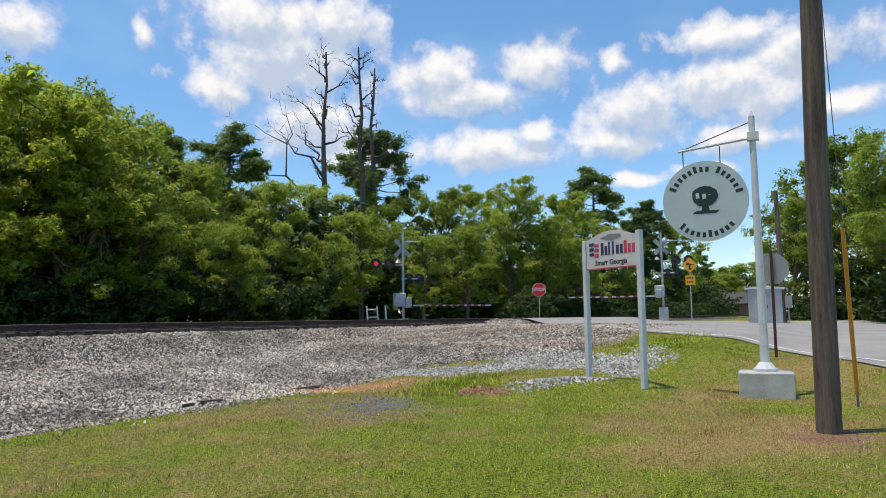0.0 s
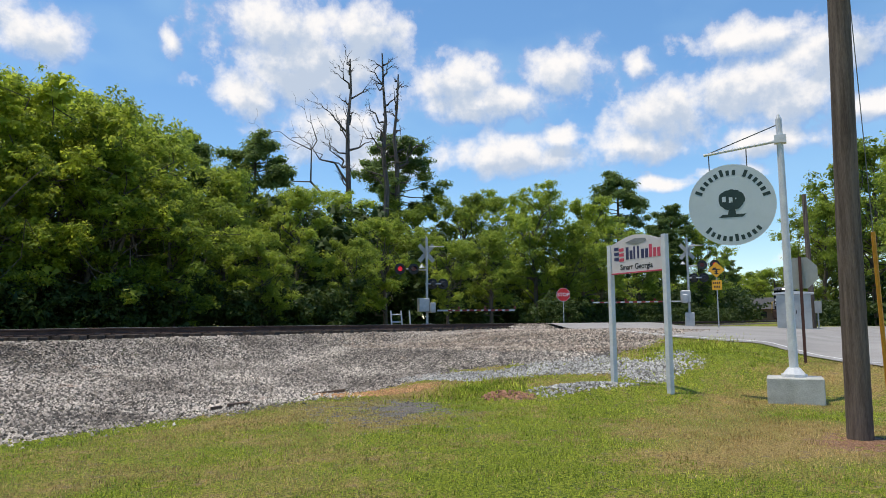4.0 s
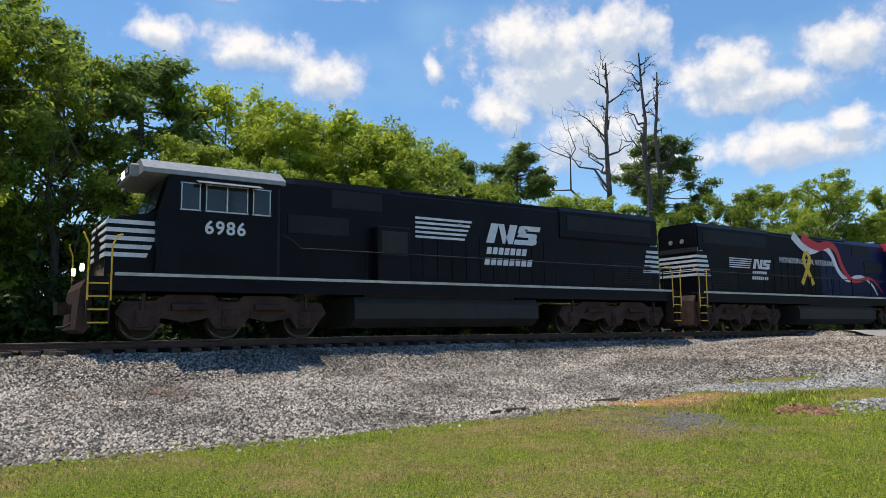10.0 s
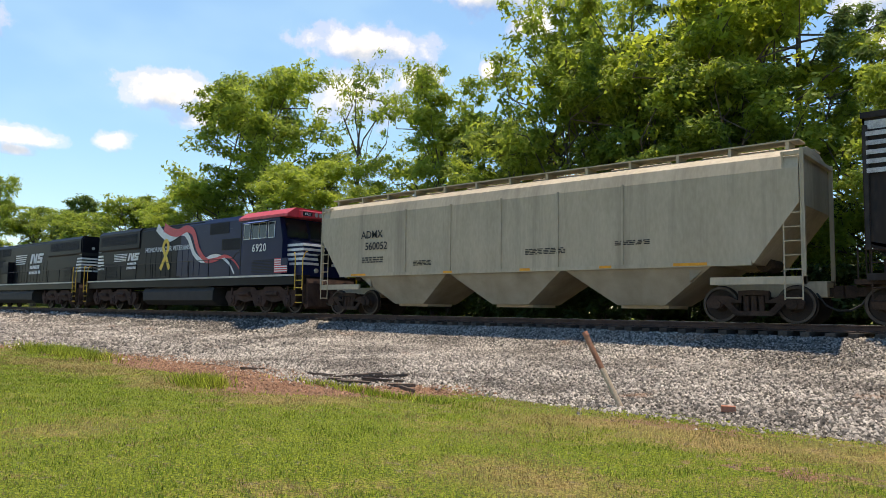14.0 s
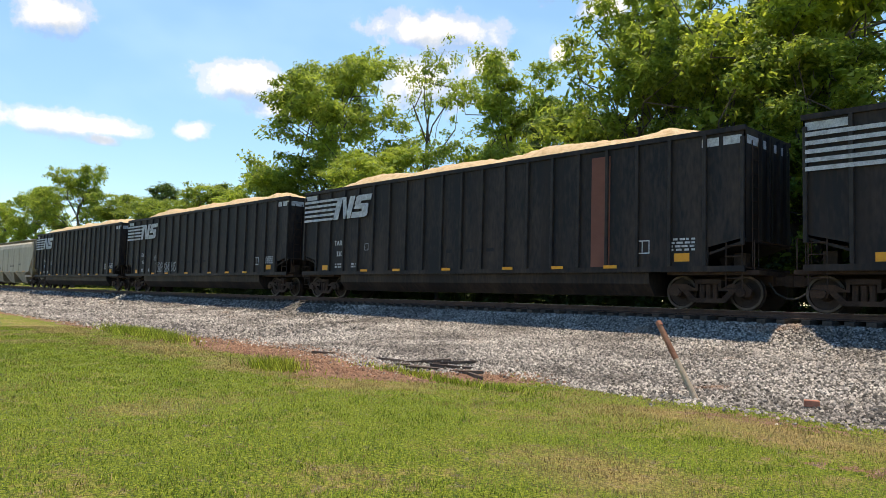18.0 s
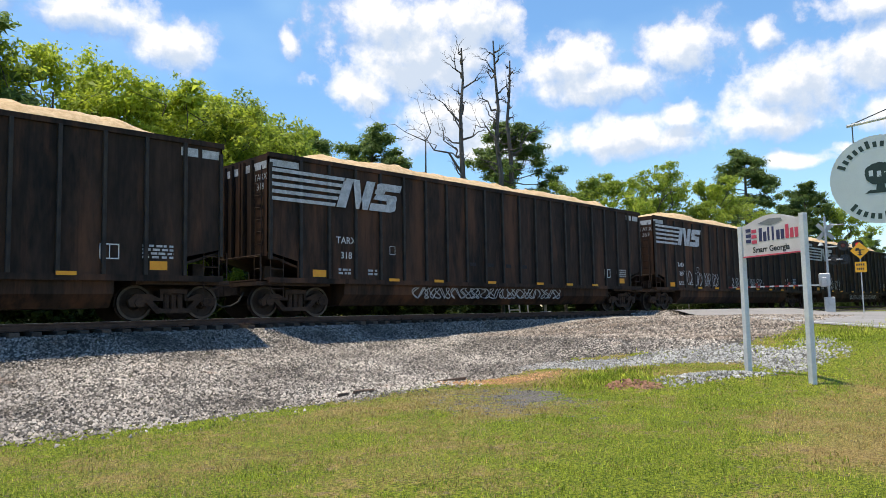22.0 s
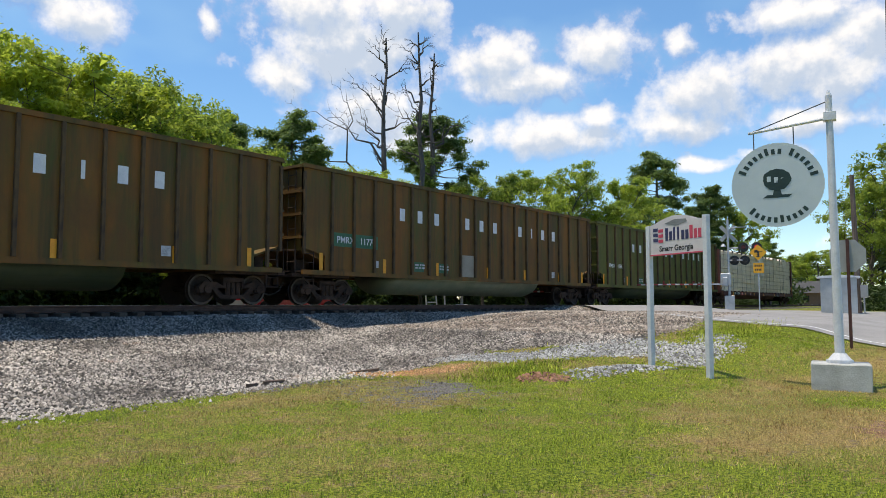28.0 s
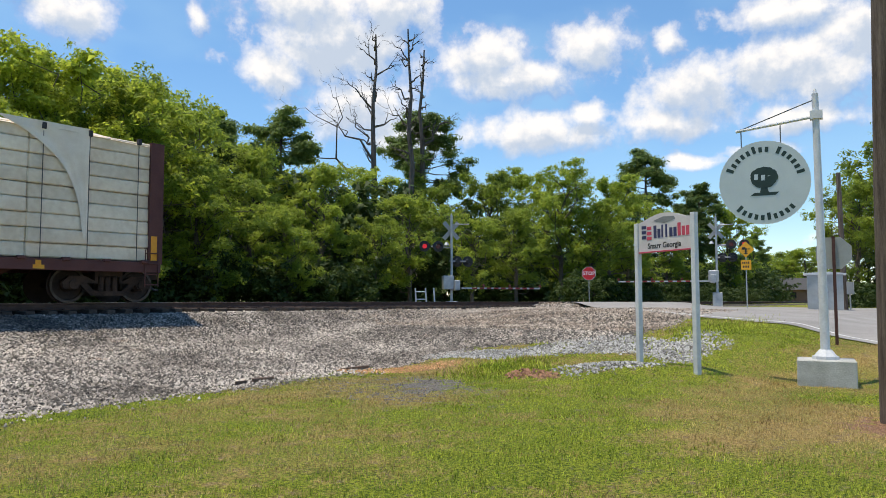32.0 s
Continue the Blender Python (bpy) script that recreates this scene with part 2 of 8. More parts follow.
# ---- materials ----
def ground_material():
    m = bpy.data.materials.new("mown grass and soil")
    m.use_nodes = True
    nt = m.node_tree
    p = nt.nodes["Principled BSDF"]
    tc = nt.nodes.new("ShaderNodeTexCoord")
    at = nt.nodes.new("ShaderNodeVertexColor")
    at.layer_name = "zones"
    sep = nt.nodes.new("ShaderNodeSeparateColor")
    link(nt, at.outputs["Color"], sep.inputs[0])

    def noise_fac(scale, detail, lo, hi):
        n = node(nt, "ShaderNodeTexNoise", Scale=scale, Detail=detail, Roughness=0.65)
        link(nt, tc.outputs["Object"], n.inputs["Vector"])
        r = nt.nodes.new("ShaderNodeMapRange")
        r.inputs["From Min"].default_value, r.inputs["From Max"].default_value = lo, hi
        link(nt, n.outputs["Fac"], r.inputs["Value"])
        return r.outputs[0], n.outputs["Fac"]

    def mix(f, a, b):
        x = nt.nodes.new("ShaderNodeMix")
        x.data_type = "RGBA"
        if f is not None:
            link(nt, f, x.inputs[0])
        for sock, v in ((x.inputs[6], a), (x.inputs[7], b)):
            if isinstance(v, tuple):
                sock.default_value = (*v, 1)
            else:
                link(nt, v, sock)
        return x.outputs[2]
    big, _ = noise_fac(0.8, 7.0, 0.44, 0.58)
    mid, _ = noise_fac(5.0, 6.0, 0.38, 0.62)
    fine, raw = noise_fac(27.0, 7.0, 0.40, 0.61)
    green = mix(fine, (0.045, 0.078, 0.006), (0.31, 0.345, 0.032))
    dry = mix(fine, (0.20, 0.135, 0.045), (0.47, 0.34, 0.125))
    dryness = nt.nodes.new("ShaderNodeMath")
    dryness.operation = "MULTIPLY"
    link(nt, big, dryness.inputs[0])
    link(nt, mid, dryness.inputs[1])
    d2 = nt.nodes.new("ShaderNodeMath")
    d2.use_clamp = True
    link(nt, dryness.outputs[0], d2.inputs[0])
    link(nt, sep.outputs["Blue"], d2.inputs[1])
    c = mix(d2.outputs[0], green, dry)
    soil = mix(mid, mix(fine, (0.13, 0.05, 0.028), (0.33, 0.15, 0.085)), mix(fine, (0.20, 0.11, 0.065), (0.44, 0.28, 0.17)))

    def edge(chan):
        r = nt.nodes.new("ShaderNodeMath")
        r.operation = "MULTIPLY_ADD"
        link(nt, mid, r.inputs[0])
        r.inputs[1].default_value = 0.9
        link(nt, chan, r.inputs[2])
        q = nt.nodes.new("ShaderNodeMapRange")
        q.inputs["From Min"].default_value, q.inputs["From Max"].default_value = 0.85, 1.05
        link(nt, r.outputs[0], q.inputs["Value"])
        return q.outputs[0]
    c = mix(edge(sep.outputs["Red"]), c, soil)
    c = mix(edge(at.outputs["Alpha"]), c, mix(fine, (0.07, 0.062, 0.056), (0.27, 0.25, 0.225)))
    # gravel bed darkened to stand for the shade between the loose stones
    shaded_bed = mix(fine, (0.03, 0.026, 0.023), (0.16, 0.145, 0.125))
    c = mix(edge(sep.outputs["Green"]), c, shaded_bed)
    link(nt, c, p.inputs["Base Color"])
    p.inputs["Roughness"].default_value = 0.95
    p.inputs["Specular IOR Level"].default_value = 0.2
    b = node(nt, "ShaderNodeBump", Strength=1.0, Distance=0.05)
    link(nt, raw, b.inputs["Height"])
    link(nt, b.outputs[0], p.inputs["Normal"])
    return m


M_GROUND = ground_material()
M_STONE = mat("crushed granite ballast", (0.105, 0.089, 0.074), (0.43, 0.385, 0.33), rough=0.9, scale=0.45, fine=25, bump=0.5, per_piece=0.85, mid=0.5)
weathered(M_STONE, (0.34, 0.18, 0.10), 0.5, (1, 1, 1), 0.62, 0.78, 4.0)
M_GRIT = mat("dark trodden grit", (0.075, 0.064, 0.054), (0.23, 0.20, 0.17), rough=0.95, scale=2, fine=25, bump=0.4, per_piece=0.6)
M_STONEBROWN = mat("brown stained ballast", (0.15, 0.11, 0.08), (0.38, 0.33, 0.27), rough=0.9, scale=0.5, fine=25, bump=0.5, per_piece=0.7)
M_GRAVEL = mat("pale blue grey gravel", (0.19, 0.19, 0.18), (0.36, 0.36, 0.34), rough=0.9, scale=0.8, fine=25, bump=0.5, per_piece=0.65)
M_CLOD = mat("red brown soil clods", (0.15, 0.065, 0.035), (0.33, 0.19, 0.115), rough=0.95, scale=1.5, fine=25, bump=0.5, per_piece=0.5)
M_CLAY = mat("orange clay grit", (0.38, 0.185, 0.075), (0.54, 0.31, 0.15), rough=0.95, scale=1.5, fine=25, bump=0.4, per_piece=0.4)
M_ASPHALT = mat("worn asphalt", (0.24, 0.225, 0.205), (0.34, 0.32, 0.295), rough=0.9, scale=0.5, fine=70, bump=0.35)
M_LINE = mat("worn white road paint", (0.55, 0.55, 0.52), (0.75, 0.75, 0.72), rough=0.8, scale=3)
M_RAIL = mat("rusted rail steel", (0.055, 0.03, 0.022), (0.11, 0.063, 0.046), rough=0.8, metal=0.2, scale=3, fine=40)
M_RAILTOP = mat("polished rail head", (0.45, 0.42, 0.40), (0.6, 0.57, 0.55), rough=0.3, metal=0.9, bump=0.05)
M_TIE = mat("creosoted timber tie", (0.035, 0.026, 0.021), (0.10, 0.078, 0.062), rough=0.95, scale=3, fine=30, stretch=(6, 1, 6), per_piece=0.3)
M_GRASS = mat("grass blades", (0.20, 0.28, 0.020), (0.58, 0.57, 0.08), rough=0.8, scale=0.9, fine=9, bump=0, spec=0.2, per_piece=0.65)
M_DRYGRASS = mat("dry grass blades", (0.40, 0.27, 0.10), (0.68, 0.50, 0.21), rough=0.9, scale=0.9, fine=9, bump=0, spec=0.2, per_piece=0.45)


# ---- ground ----
def ramp(v, a, b):
    t = np.clip((v - a) / (b - a), 0, 1)
    return t * t * (3 - 2 * t)


def spot(x, y, cx, cy, turn, rx, ry):
    """Squared distance from a turned oval's middle, 1 at its edge."""
    c, s = math.cos(radians(turn)), math.sin(radians(turn))
    a, b = (x - cx) * c + (y - cy) * s, -(x - cx) * s + (y - cy) * c
    return (a / rx) ** 2 + (b / ry) ** 2


def toe(x):
    """Where the ballast's slope meets the grass."""
    return 11.2 - 2.3 * ramp(-x, 8, 11.5) - 0.9 * np.exp(-((x + 12.3) / 2.0) ** 2) + 0.6 * ramp(x, 4, 12) + 0.8 * ramp(x, 16, 22)


def stone_toe(x):
    """Where the stones begin: bare soil lies before them on one stretch."""
    x = np.asarray(x, float)
    left = ramp(-x, 8, 10.5) * (1.7 - 1.1 * ramp(-x, 19, 27))
    near = toe(x) + left - 0.1
    return near * (1 - ramp(x, 16.6, 18.6)) + (7.9 + 0.13 * (x - 18.3)) * ramp(x, 16.6, 18.6)


def ground_z(x, y):
    x, y = np.asarray(x, float), np.asarray(y, float)
    rise = 0.22 * ramp(x, 12.5, 16) * ramp(y, 3.5, 5.5) + 0.55 * ramp(x, 15.8, 19.5) + 0.25 * ramp(x, 20, 27) + 0.2 * ramp(x, 22, 30) * ramp(y, 4, 14)
    t0 = toe(x)
    crown = rail_z(x) - 0.34
    u = np.clip((y - t0) / (18.1 - t0), 0, 1)
    shoulder = np.clip((y - 18.1) / 1.6, 0, 1)
    bank = crown * (0.40 * u ** 1.1 + 0.60 * (0.7 * shoulder + 0.3 * ramp(y, 18.1, 19.7))) - (crown - 0.95) * ramp(y, TRK + 2.6, TRK + 6)
    z = np.maximum(rise, bank)
    cross = ramp(x, 29, 35) * (1 - ramp(x, 47, 52)) * ramp(y, 8, 18) * (1 - ramp(y, 24, 34))
    z = np.maximum(z, (rail_z(x) - 0.06) * cross)
    z = z + 0.16 * np.exp(-spot(x, y, 14.6, 6.9, -56, 1.2, 0.55)) + 0.12 * np.exp(-spot(x, y, 13.4, 8.2, -56, 0.45, 0.3))
    return z + 0.03 * fbm(x * 0.6, y * 0.6, 3, 3) * (1 - ramp(np.hypot(x, y), 60, 90))


def axis_steps(dense0, dense1, step):
    a = np.arange(dense0, dense1 + 1e-6, step)
    far = np.array([0.5, 1.2, 2.2, 4, 7, 12, 20, 35, 60, 110, 200, 400, 800, 1600, 3000])
    return np.concatenate([dense0 - far[::-1], a, dense1 + far])


def grid(xs, ys):
    X, Y = np.meshgrid(xs, ys, indexing="ij")
    nx, ny = X.shape
    idx = np.arange(nx * ny).reshape(nx, ny)
    f = np.stack([idx[:-1, :-1], idx[1:, :-1], idx[1:, 1:], idx[:-1, 1:]], -1).reshape(-1, 4)
    return X, Y, f


gx, gy, gf = grid(axis_steps(-34, 46, 0.22), axis_steps(-8, 30, 0.22))
gzv = ground_z(gx, gy)
gme = quads_mesh("ground", np.stack([gx, gy, gzv], -1).reshape(-1, 3), gf, M_GROUND, True)
zone = gme.color_attributes.new("zones", "FLOAT_COLOR", "POINT")
_n = fbm(gx * 0.5, gy * 0.5, 4, 5)
_d = gy - toe(gx)
_wx, _wy = gx + 0.7 * fbm(gx * 0.8, gy * 0.8, 4, 15), gy + 0.7 * fbm(gx * 0.8, gy * 0.8, 4, 16)


def patch(cx, cy, turn, rx, ry):
    return np.exp(-spot(_wx, _wy, cx, cy, turn, rx, ry) ** 1.5)


soil_zone = np.exp(-((_d + 0.05) / 0.4) ** 2) * (0.3 + 0.25 * _n)
soil_zone = np.maximum(soil_zone, ramp(_d + 0.5 * _n, -0.3, 0.1) * (1 - ramp(gy - stone_toe(gx), -0.2, 0.5)) * ramp(-gx, 8, 10) * (0.95 - 0.25 * ramp(-gx, 24, 60)))
for row in ((13.2, 11.35, -28, 1.7, 0.45), (13.4, 8.2, -56, 0.5, 0.32), (11.2, 1.5, 0, 0.9, 0.7), (8.6, 11.75, 3, 1.1, 0.2), (15.5, 6.1, -60, 0.9, 0.3), (-12.0, 8.0, 0, 0.8, 0.4), (-2.5, 8.3, 5, 0.9, 0.2), (-0.8, 8.45, 5, 0.6, 0.17), (-4.6, 10.2, 8, 1.6, 0.3)):
    soil_zone = np.maximum(soil_zone, 0.85 * patch(*row))
band = np.interp(gy, [5.8, 6.5, 7.5, 9.0, 10.5, 11.5], [17.0, 17.4, 17.6, 17.2, 16.2, 15.6])
gravel_zone = ramp(gy - stone_toe(gx) + 0.5 * _n, -0.2, 0.5) * (1 - ramp(gy, TRK + 3.2, TRK + 5))
gravel_zone = np.maximum(gravel_zone, 0.7 * np.exp(-(((_wx - band) / 0.75) ** 4)) * ramp(gy, 5.6, 6.6))
gravel_zone = np.maximum(gravel_zone, 0.75 * patch(14.6, 6.9, -56, 1.25, 0.6))
dark_zone = np.maximum(0.82 * patch(10.7, 9.5, 62, 2.3, 1.45), 0.75 * np.exp(-((_wy - 11.55) / 0.3) ** 2) * ramp(gx, 6.5, 8) * (1 - ramp(gx, 11.5, 12.5))) * np.clip(0.75 + 1.3 * fbm(gx * 1.1, gy * 1.1, 4, 25), 0, 1.25)
gravel_zone *= 1 - 0.9 * patch(13.2, 11.35, -28, 1.7, 0.45)
gravel_zone *= 1 - ramp(gx, 45, 60) * (1 - ramp(gy, 15, 17))
dry_zone = 0.1 + 1.0 * _n + 0.45 * ramp(gx, 6, 16) * (1 - ramp(gy, 3, 6)) + 0.35 * np.exp(-((_d + 1.3) / 0.9) ** 2) + 0.7 * patch(9.3, 2.8, -40, 1.8, 1.0) + 0.5 * patch(-4.8, 9.4, 5, 2.6, 0.9)
cols = np.stack([np.clip(soil_zone, 0, 1), np.clip(gravel_zone, 0, 1), np.clip(dry_zone - 0.3, -0.4, 0.7), np.clip(dark_zone, 0, 1)], -1)
zone.data.foreach_set("color", cols.reshape(-1).astype(np.float32))
ground = new("ground", gme)
tagged(ground, "mown grass verge with dry patches, red soil and a gravel bank", "ground", kind="structure")

# ---- asphalt road over the crossing ----
NEAR = [(10, -30), (14, -12), (16.5, -3), (18.6, 1.3), (22.5, 4.4), (26.2, 9.6), (33, 16.5), (36, 21), (37, 26), (40, 60)]
FAR = [(160, -60), (150, -12), (130, -6), (100, 2), (66, 5.5), (49, 11.5), (46.5, 16.5), (46.2, 21), (47, 26), (52, 60)]


def curve(points, n):
    p = np.array(points, float)
    s = np.linspace(0, len(p) - 1, n)
    i = np.clip(np.floor(s).astype(int), 0, len(p) - 2)
    t = (s - i)[:, None]
    q = lambda k: p[np.clip(i + k, 0, len(p) - 1)]
    return 0.5 * (2 * q(0) + (q(1) - q(-1)) * t + (2 * q(-1) - 5 * q(0) + 4 * q(1) - q(2)) * t ** 2 + (3 * q(0) - q(-1) - 3 * q(1) + q(2)) * t ** 3)


def road_z(x, y):
    flat = ramp(y, 14, 17.8) * (1 - ramp(y, 24.5, 30)) * ramp(x, 31, 35)
    return ground_z(x, y) * (1 - flat) + (rail_z(x) - 0.045) * flat + 0.03


def loft(a, b, cols, power=1.0, lift=0.0):
    w = np.linspace(0, 1, cols) ** power
    pts = a[:, None] * (1 - w[None, :, None]) + b[:, None] * w[None, :, None]
    n, c = pts.shape[:2]
    z = road_z(pts[..., 0], pts[..., 1]) + lift
    idx = np.arange(n * c).reshape(n, c)
    f = np.stack([idx[:-1, :-1], idx[1:, :-1], idx[1:, 1:], idx[:-1, 1:]], -1).reshape(-1, 4)
    return np.concatenate([pts, z[..., None]], -1).reshape(-1, 3), f


ca, cb = curve(NEAR, 160), curve(FAR, 160)
road = new("road", quads_mesh("road", *loft(ca, cb, 60, 1.6), M_ASPHALT, True))
tagged(road, "worn grey asphalt road running over the level crossing", "road", kind="structure")


def line_strip(k0, k1, off, width):
    d = cb - ca
    d /= np.linalg.norm(d, axis=1)[:, None]
    v, f = loft((ca + d * off)[k0:k1], (ca + d * (off + width))[k0:k1], 2, 1, 0.008)
    ob = new("road_line", quads_mesh("road_line", v, f, M_LINE))
    tagged(ob, "worn white painted edge line on the asphalt", "road marking", kind="structure")


line_strip(30, 100, 0.5, 0.14)

# ---- railway track ----
track = thing("railway_track", "single railway track, rusty rails on dark timber ties", "railway track", kind="structure")
RAIL_OUT = [(-0.075, 0), (0.075, 0), (0.075, 0.02), (0.012, 0.045), (0.012, 0.13), (0.036, 0.142), (0.036, 0.176), (0.03, 0.182), (-0.03, 0.182), (-0.036, 0.176), (-0.036, 0.142), (-0.012, 0.13), (-0.012, 0.045), (-0.075, 0.02)]
for sy in (-0.755, 0.755):
    bm, top = bmesh.new(), bmesh.new()
    for x0, x1 in ((-400, -70), (-70, 12), (12, 400)):
        for mesh, outline in ((bm, RAIL_OUT), (top, [(-0.027, 0.181), (0.027, 0.181), (0.027, 0.184), (-0.027, 0.184)])):
            ends = [[mesh.verts.new((x, TRK + sy + a, float(rail_z(x)) - 0.182 + b)) for a, b in outline] for x in (x0, x1)]
            n = len(outline)
            for i in range(n):
                mesh.faces.new((ends[0][i], ends[1][i], ends[1][(i + 1) % n], ends[0][(i + 1) % n]))
    r = part("rail", bm, M_RAIL, track)
    part("rail_head", top, M_RAILTOP, r, "polished running surface")
tie_me = mesh_of(boxed(-0.115, 0.115, -1.3, 1.3, -0.18, 0, bevel=0.012), "tie", M_TIE)
plate_bm = bmesh.new()
for k in range(-110, 92):
    x = k * 0.53 + rnd.uniform(-0.03, 0.03)
    ob = part("tie", tie_me, None, track)
    ob.matrix_basis = pose(x, TRK + rnd.uniform(-0.05, 0.05), float(rail_z(x)) - 0.186 - rnd.uniform(0, 0.02), 0, 0, rnd.uniform(-1.5, 1.5))
    h = float(rail_z(x))
    for sy in (-0.755, 0.755):
        box(plate_bm, x - 0.09, x + 0.09, TRK + sy - 0.17, TRK + sy + 0.17, h - 0.19, h - 0.165)
        for dy in (-0.11, 0.11):
            box(plate_bm, x - 0.03, x + 0.03, TRK + sy + dy - 0.018, TRK + sy + dy + 0.018, h - 0.17, h - 0.13)
tagged(part("tie_plates", plate_bm, M_RAIL, track), kind="stuff")


# ---- ballast stones ----
def stones(count, xs, ys, size, seed):
    rs = np.random.RandomState(seed)
    x = rs.uniform(*xs, count)
    y = rs.uniform(*ys, count)
    keep = y > stone_toe(x) - 0.1 + 0.35 * rs.randn(count) * (rs.rand(count) < 0.3)
    keep &= ~((x > 35) & (x < 47))
    keep &= np.exp(-spot(x, y, 13.2, 11.35, -28, 1.7, 0.45) ** 1.5) < 0.3 + 0.6 * rs.rand(count)
    keep &= ~((np.abs(np.abs(y - TRK) - 0.755) < 0.12))
    x, y = x[keep], y[keep]
    n = len(x)
    z = ground_z(x, y)
    s = size * rs.uniform(0.55, 1.35, n)
    base = np.array([(1, 0.15, -0.3), (0.1, 0.9, -0.3), (-0.95, -0.1, -0.3), (0.1, -1, -0.3), (0.4, 0.1, 0.7), (-0.4, 0, 0.6)])
    v = base[None] * s[:, None, None] * rs.uniform(0.6, 1.25, (n, 6, 3))
    a, b = rs.uniform(0, 6.28, n), rs.uniform(-0.6, 0.6, n)
    ca_, sa_, cb_, sb_ = np.cos(a)[:, None], np.sin(a)[:, None], np.cos(b)[:, None], np.sin(b)[:, None]
    vx, vz = v[..., 0] * cb_ - v[..., 2] * sb_, v[..., 0] * sb_ + v[..., 2] * cb_
    v = np.stack([vx * ca_ - v[..., 1] * sa_, vx * sa_ + v[..., 1] * ca_, vz], -1)
    v += np.stack([x, y, z + s * rs.uniform(-0.2, 0.75, n)], -1)[:, None]
    f = np.array([(0, 1, 4), (1, 5, 4), (1, 2, 5), (2, 3, 5), (3, 4, 5), (3, 0, 4)])
    return v.reshape(-1, 3), (f[None] + 6 * np.arange(n)[:, None, None]).reshape(-1, 3)


tagged(new("ballast_stones", quads_mesh("ballast_stones", *stones(165000, (-20, 19), (8.5, 21.5), 0.032, 1), M_STONE)),
       "loose grey crushed granite ballast on the track bank", "ballast", kind="stuff")
tagged(new("ballast_stones", quads_mesh("ballast_stones", *stones(52000, (-26, 34), (17.8, 20.3), 0.036, 8), M_STONE)),
       "grey crushed granite heaped on the steep ballast shoulder", "ballast", kind="stuff")
tagged(new("ballast_stones", quads_mesh("ballast_stones", *stones(34000, (-48, -20), (8.8, 21.5), 0.055, 2), M_STONE)),
       "loose grey crushed granite ballast along the track", "ballast", kind="stuff")
tagged(new("ballast_stones", quads_mesh("ballast_stones", *stones(26000, (19, 36), (7.5, 21.5), 0.045, 4), M_STONEBROWN)),
       "brown grey ballast stones beside the crossing", "ballast", kind="stuff")
tagged(new("ballast_stones", quads_mesh("ballast_stones", *stones(22000, (-110, -48), (8.8, 22), 0.09, 6), M_STONE)),
       "loose grey ballast far along the track", "ballast", kind="stuff")


def apron(count, x0, x1, y0, y1, size, seed, inside):
    """Scattered stones where inside(x, y) is high."""
    rs = np.random.RandomState(seed)
    v, f = stones(count, (-1, 1), (20.0, 20.2), size, seed)
    n = len(v) // 6
    v = v.reshape(n, 6, 3)
    v -= v.mean(1)[:, None]
    x, y = rs.uniform(x0, x1, n), rs.uniform(y0, y1, n)
    wx, wy = x + 0.7 * fbm(x * 0.8, y * 0.8, 4, 15), y + 0.7 * fbm(x * 0.8, y * 0.8, 4, 16)
    keep = inside(wx, wy) > 0.25 + 0.6 * rs.rand(n)
    v += np.stack([x, y, ground_z(x, y) + size * 0.25], -1)[:, None]
    v = v[keep]
    return v.reshape(-1, 3), (f[:6].reshape(1, 6, 3) + 6 * np.arange(len(v))[:, None, None]).reshape(-1, 3)


def oval(*row):
    return lambda x, y: np.exp(-spot(x, y, *row) ** 1.5)


def trodden(x, y):
    return oval(10.7, 9.5, 62, 2.4, 1.5)(x, y) * np.clip(0.65 + 1.4 * fbm(x * 1.1, y * 1.1, 4, 25), 0, 1.2)


def gravel_band(x, y):
    c = np.interp(y, [5.8, 6.5, 7.5, 9.0, 10.5, 11.5], [17.0, 17.4, 17.6, 17.2, 16.2, 15.6])
    return np.exp(-((x - c) / 0.95) ** 4) * ramp(y, 5.4, 6.4)


def soil_band(x, y):
    return ramp(y - toe(x), -0.1, 0.3) * (1 - ramp(y - stone_toe(x), 0.2, 1.0)) * ramp(-x, 8, 10)


for mt, row in ((M_GRAVEL, (14000, 14.5, 19.2, 5.2, 12.2, 0.036, 51, gravel_band)), (M_GRAVEL, (4200, 12.8, 16.4, 5.2, 8.6, 0.036, 52, oval(14.6, 6.9, -56, 1.25, 0.6))),
                (M_GRAVEL, (2600, 17.5, 22, 4.6, 7.6, 0.035, 54, oval(19.3, 6.4, 20, 2.2, 0.5)))):
    tagged(new("spilled_gravel", quads_mesh("spilled_gravel", *apron(*row), mt)), "pale grey gravel spilled over the grass", "gravel", kind="stuff")
tagged(new("spilled_gravel", quads_mesh("spilled_gravel", *apron(2600, 7.5, 13.5, 6.8, 12, 0.02, 53, trodden), M_GRIT)), "dark grit trodden into the bare grass", "gravel", kind="stuff")
tagged(new("soil_clods", quads_mesh("soil_clods", *apron(15000, -32, -8, 7.4, 12.2, 0.035, 55, soil_band), M_CLOD)), "rough red brown soil clods at the ballast's foot", "soil", kind="stuff")
tagged(new("soil_clods", quads_mesh("soil_clods", *apron(700, 12.6, 14.2, 7.5, 8.9, 0.05, 56, oval(13.4, 8.2, -56, 0.5, 0.35)), M_CLOD)), "small heap of brown clods in the grass", "soil", kind="stuff")
tagged(new("soil_clods", quads_mesh("soil_clods", *apron(5000, 11.2, 15.4, 10.2, 12.6, 0.024, 57, oval(13.2, 11.35, -28, 1.7, 0.45)), M_CLAY)), "orange brown grit at the ballast's foot", "soil", kind="stuff")


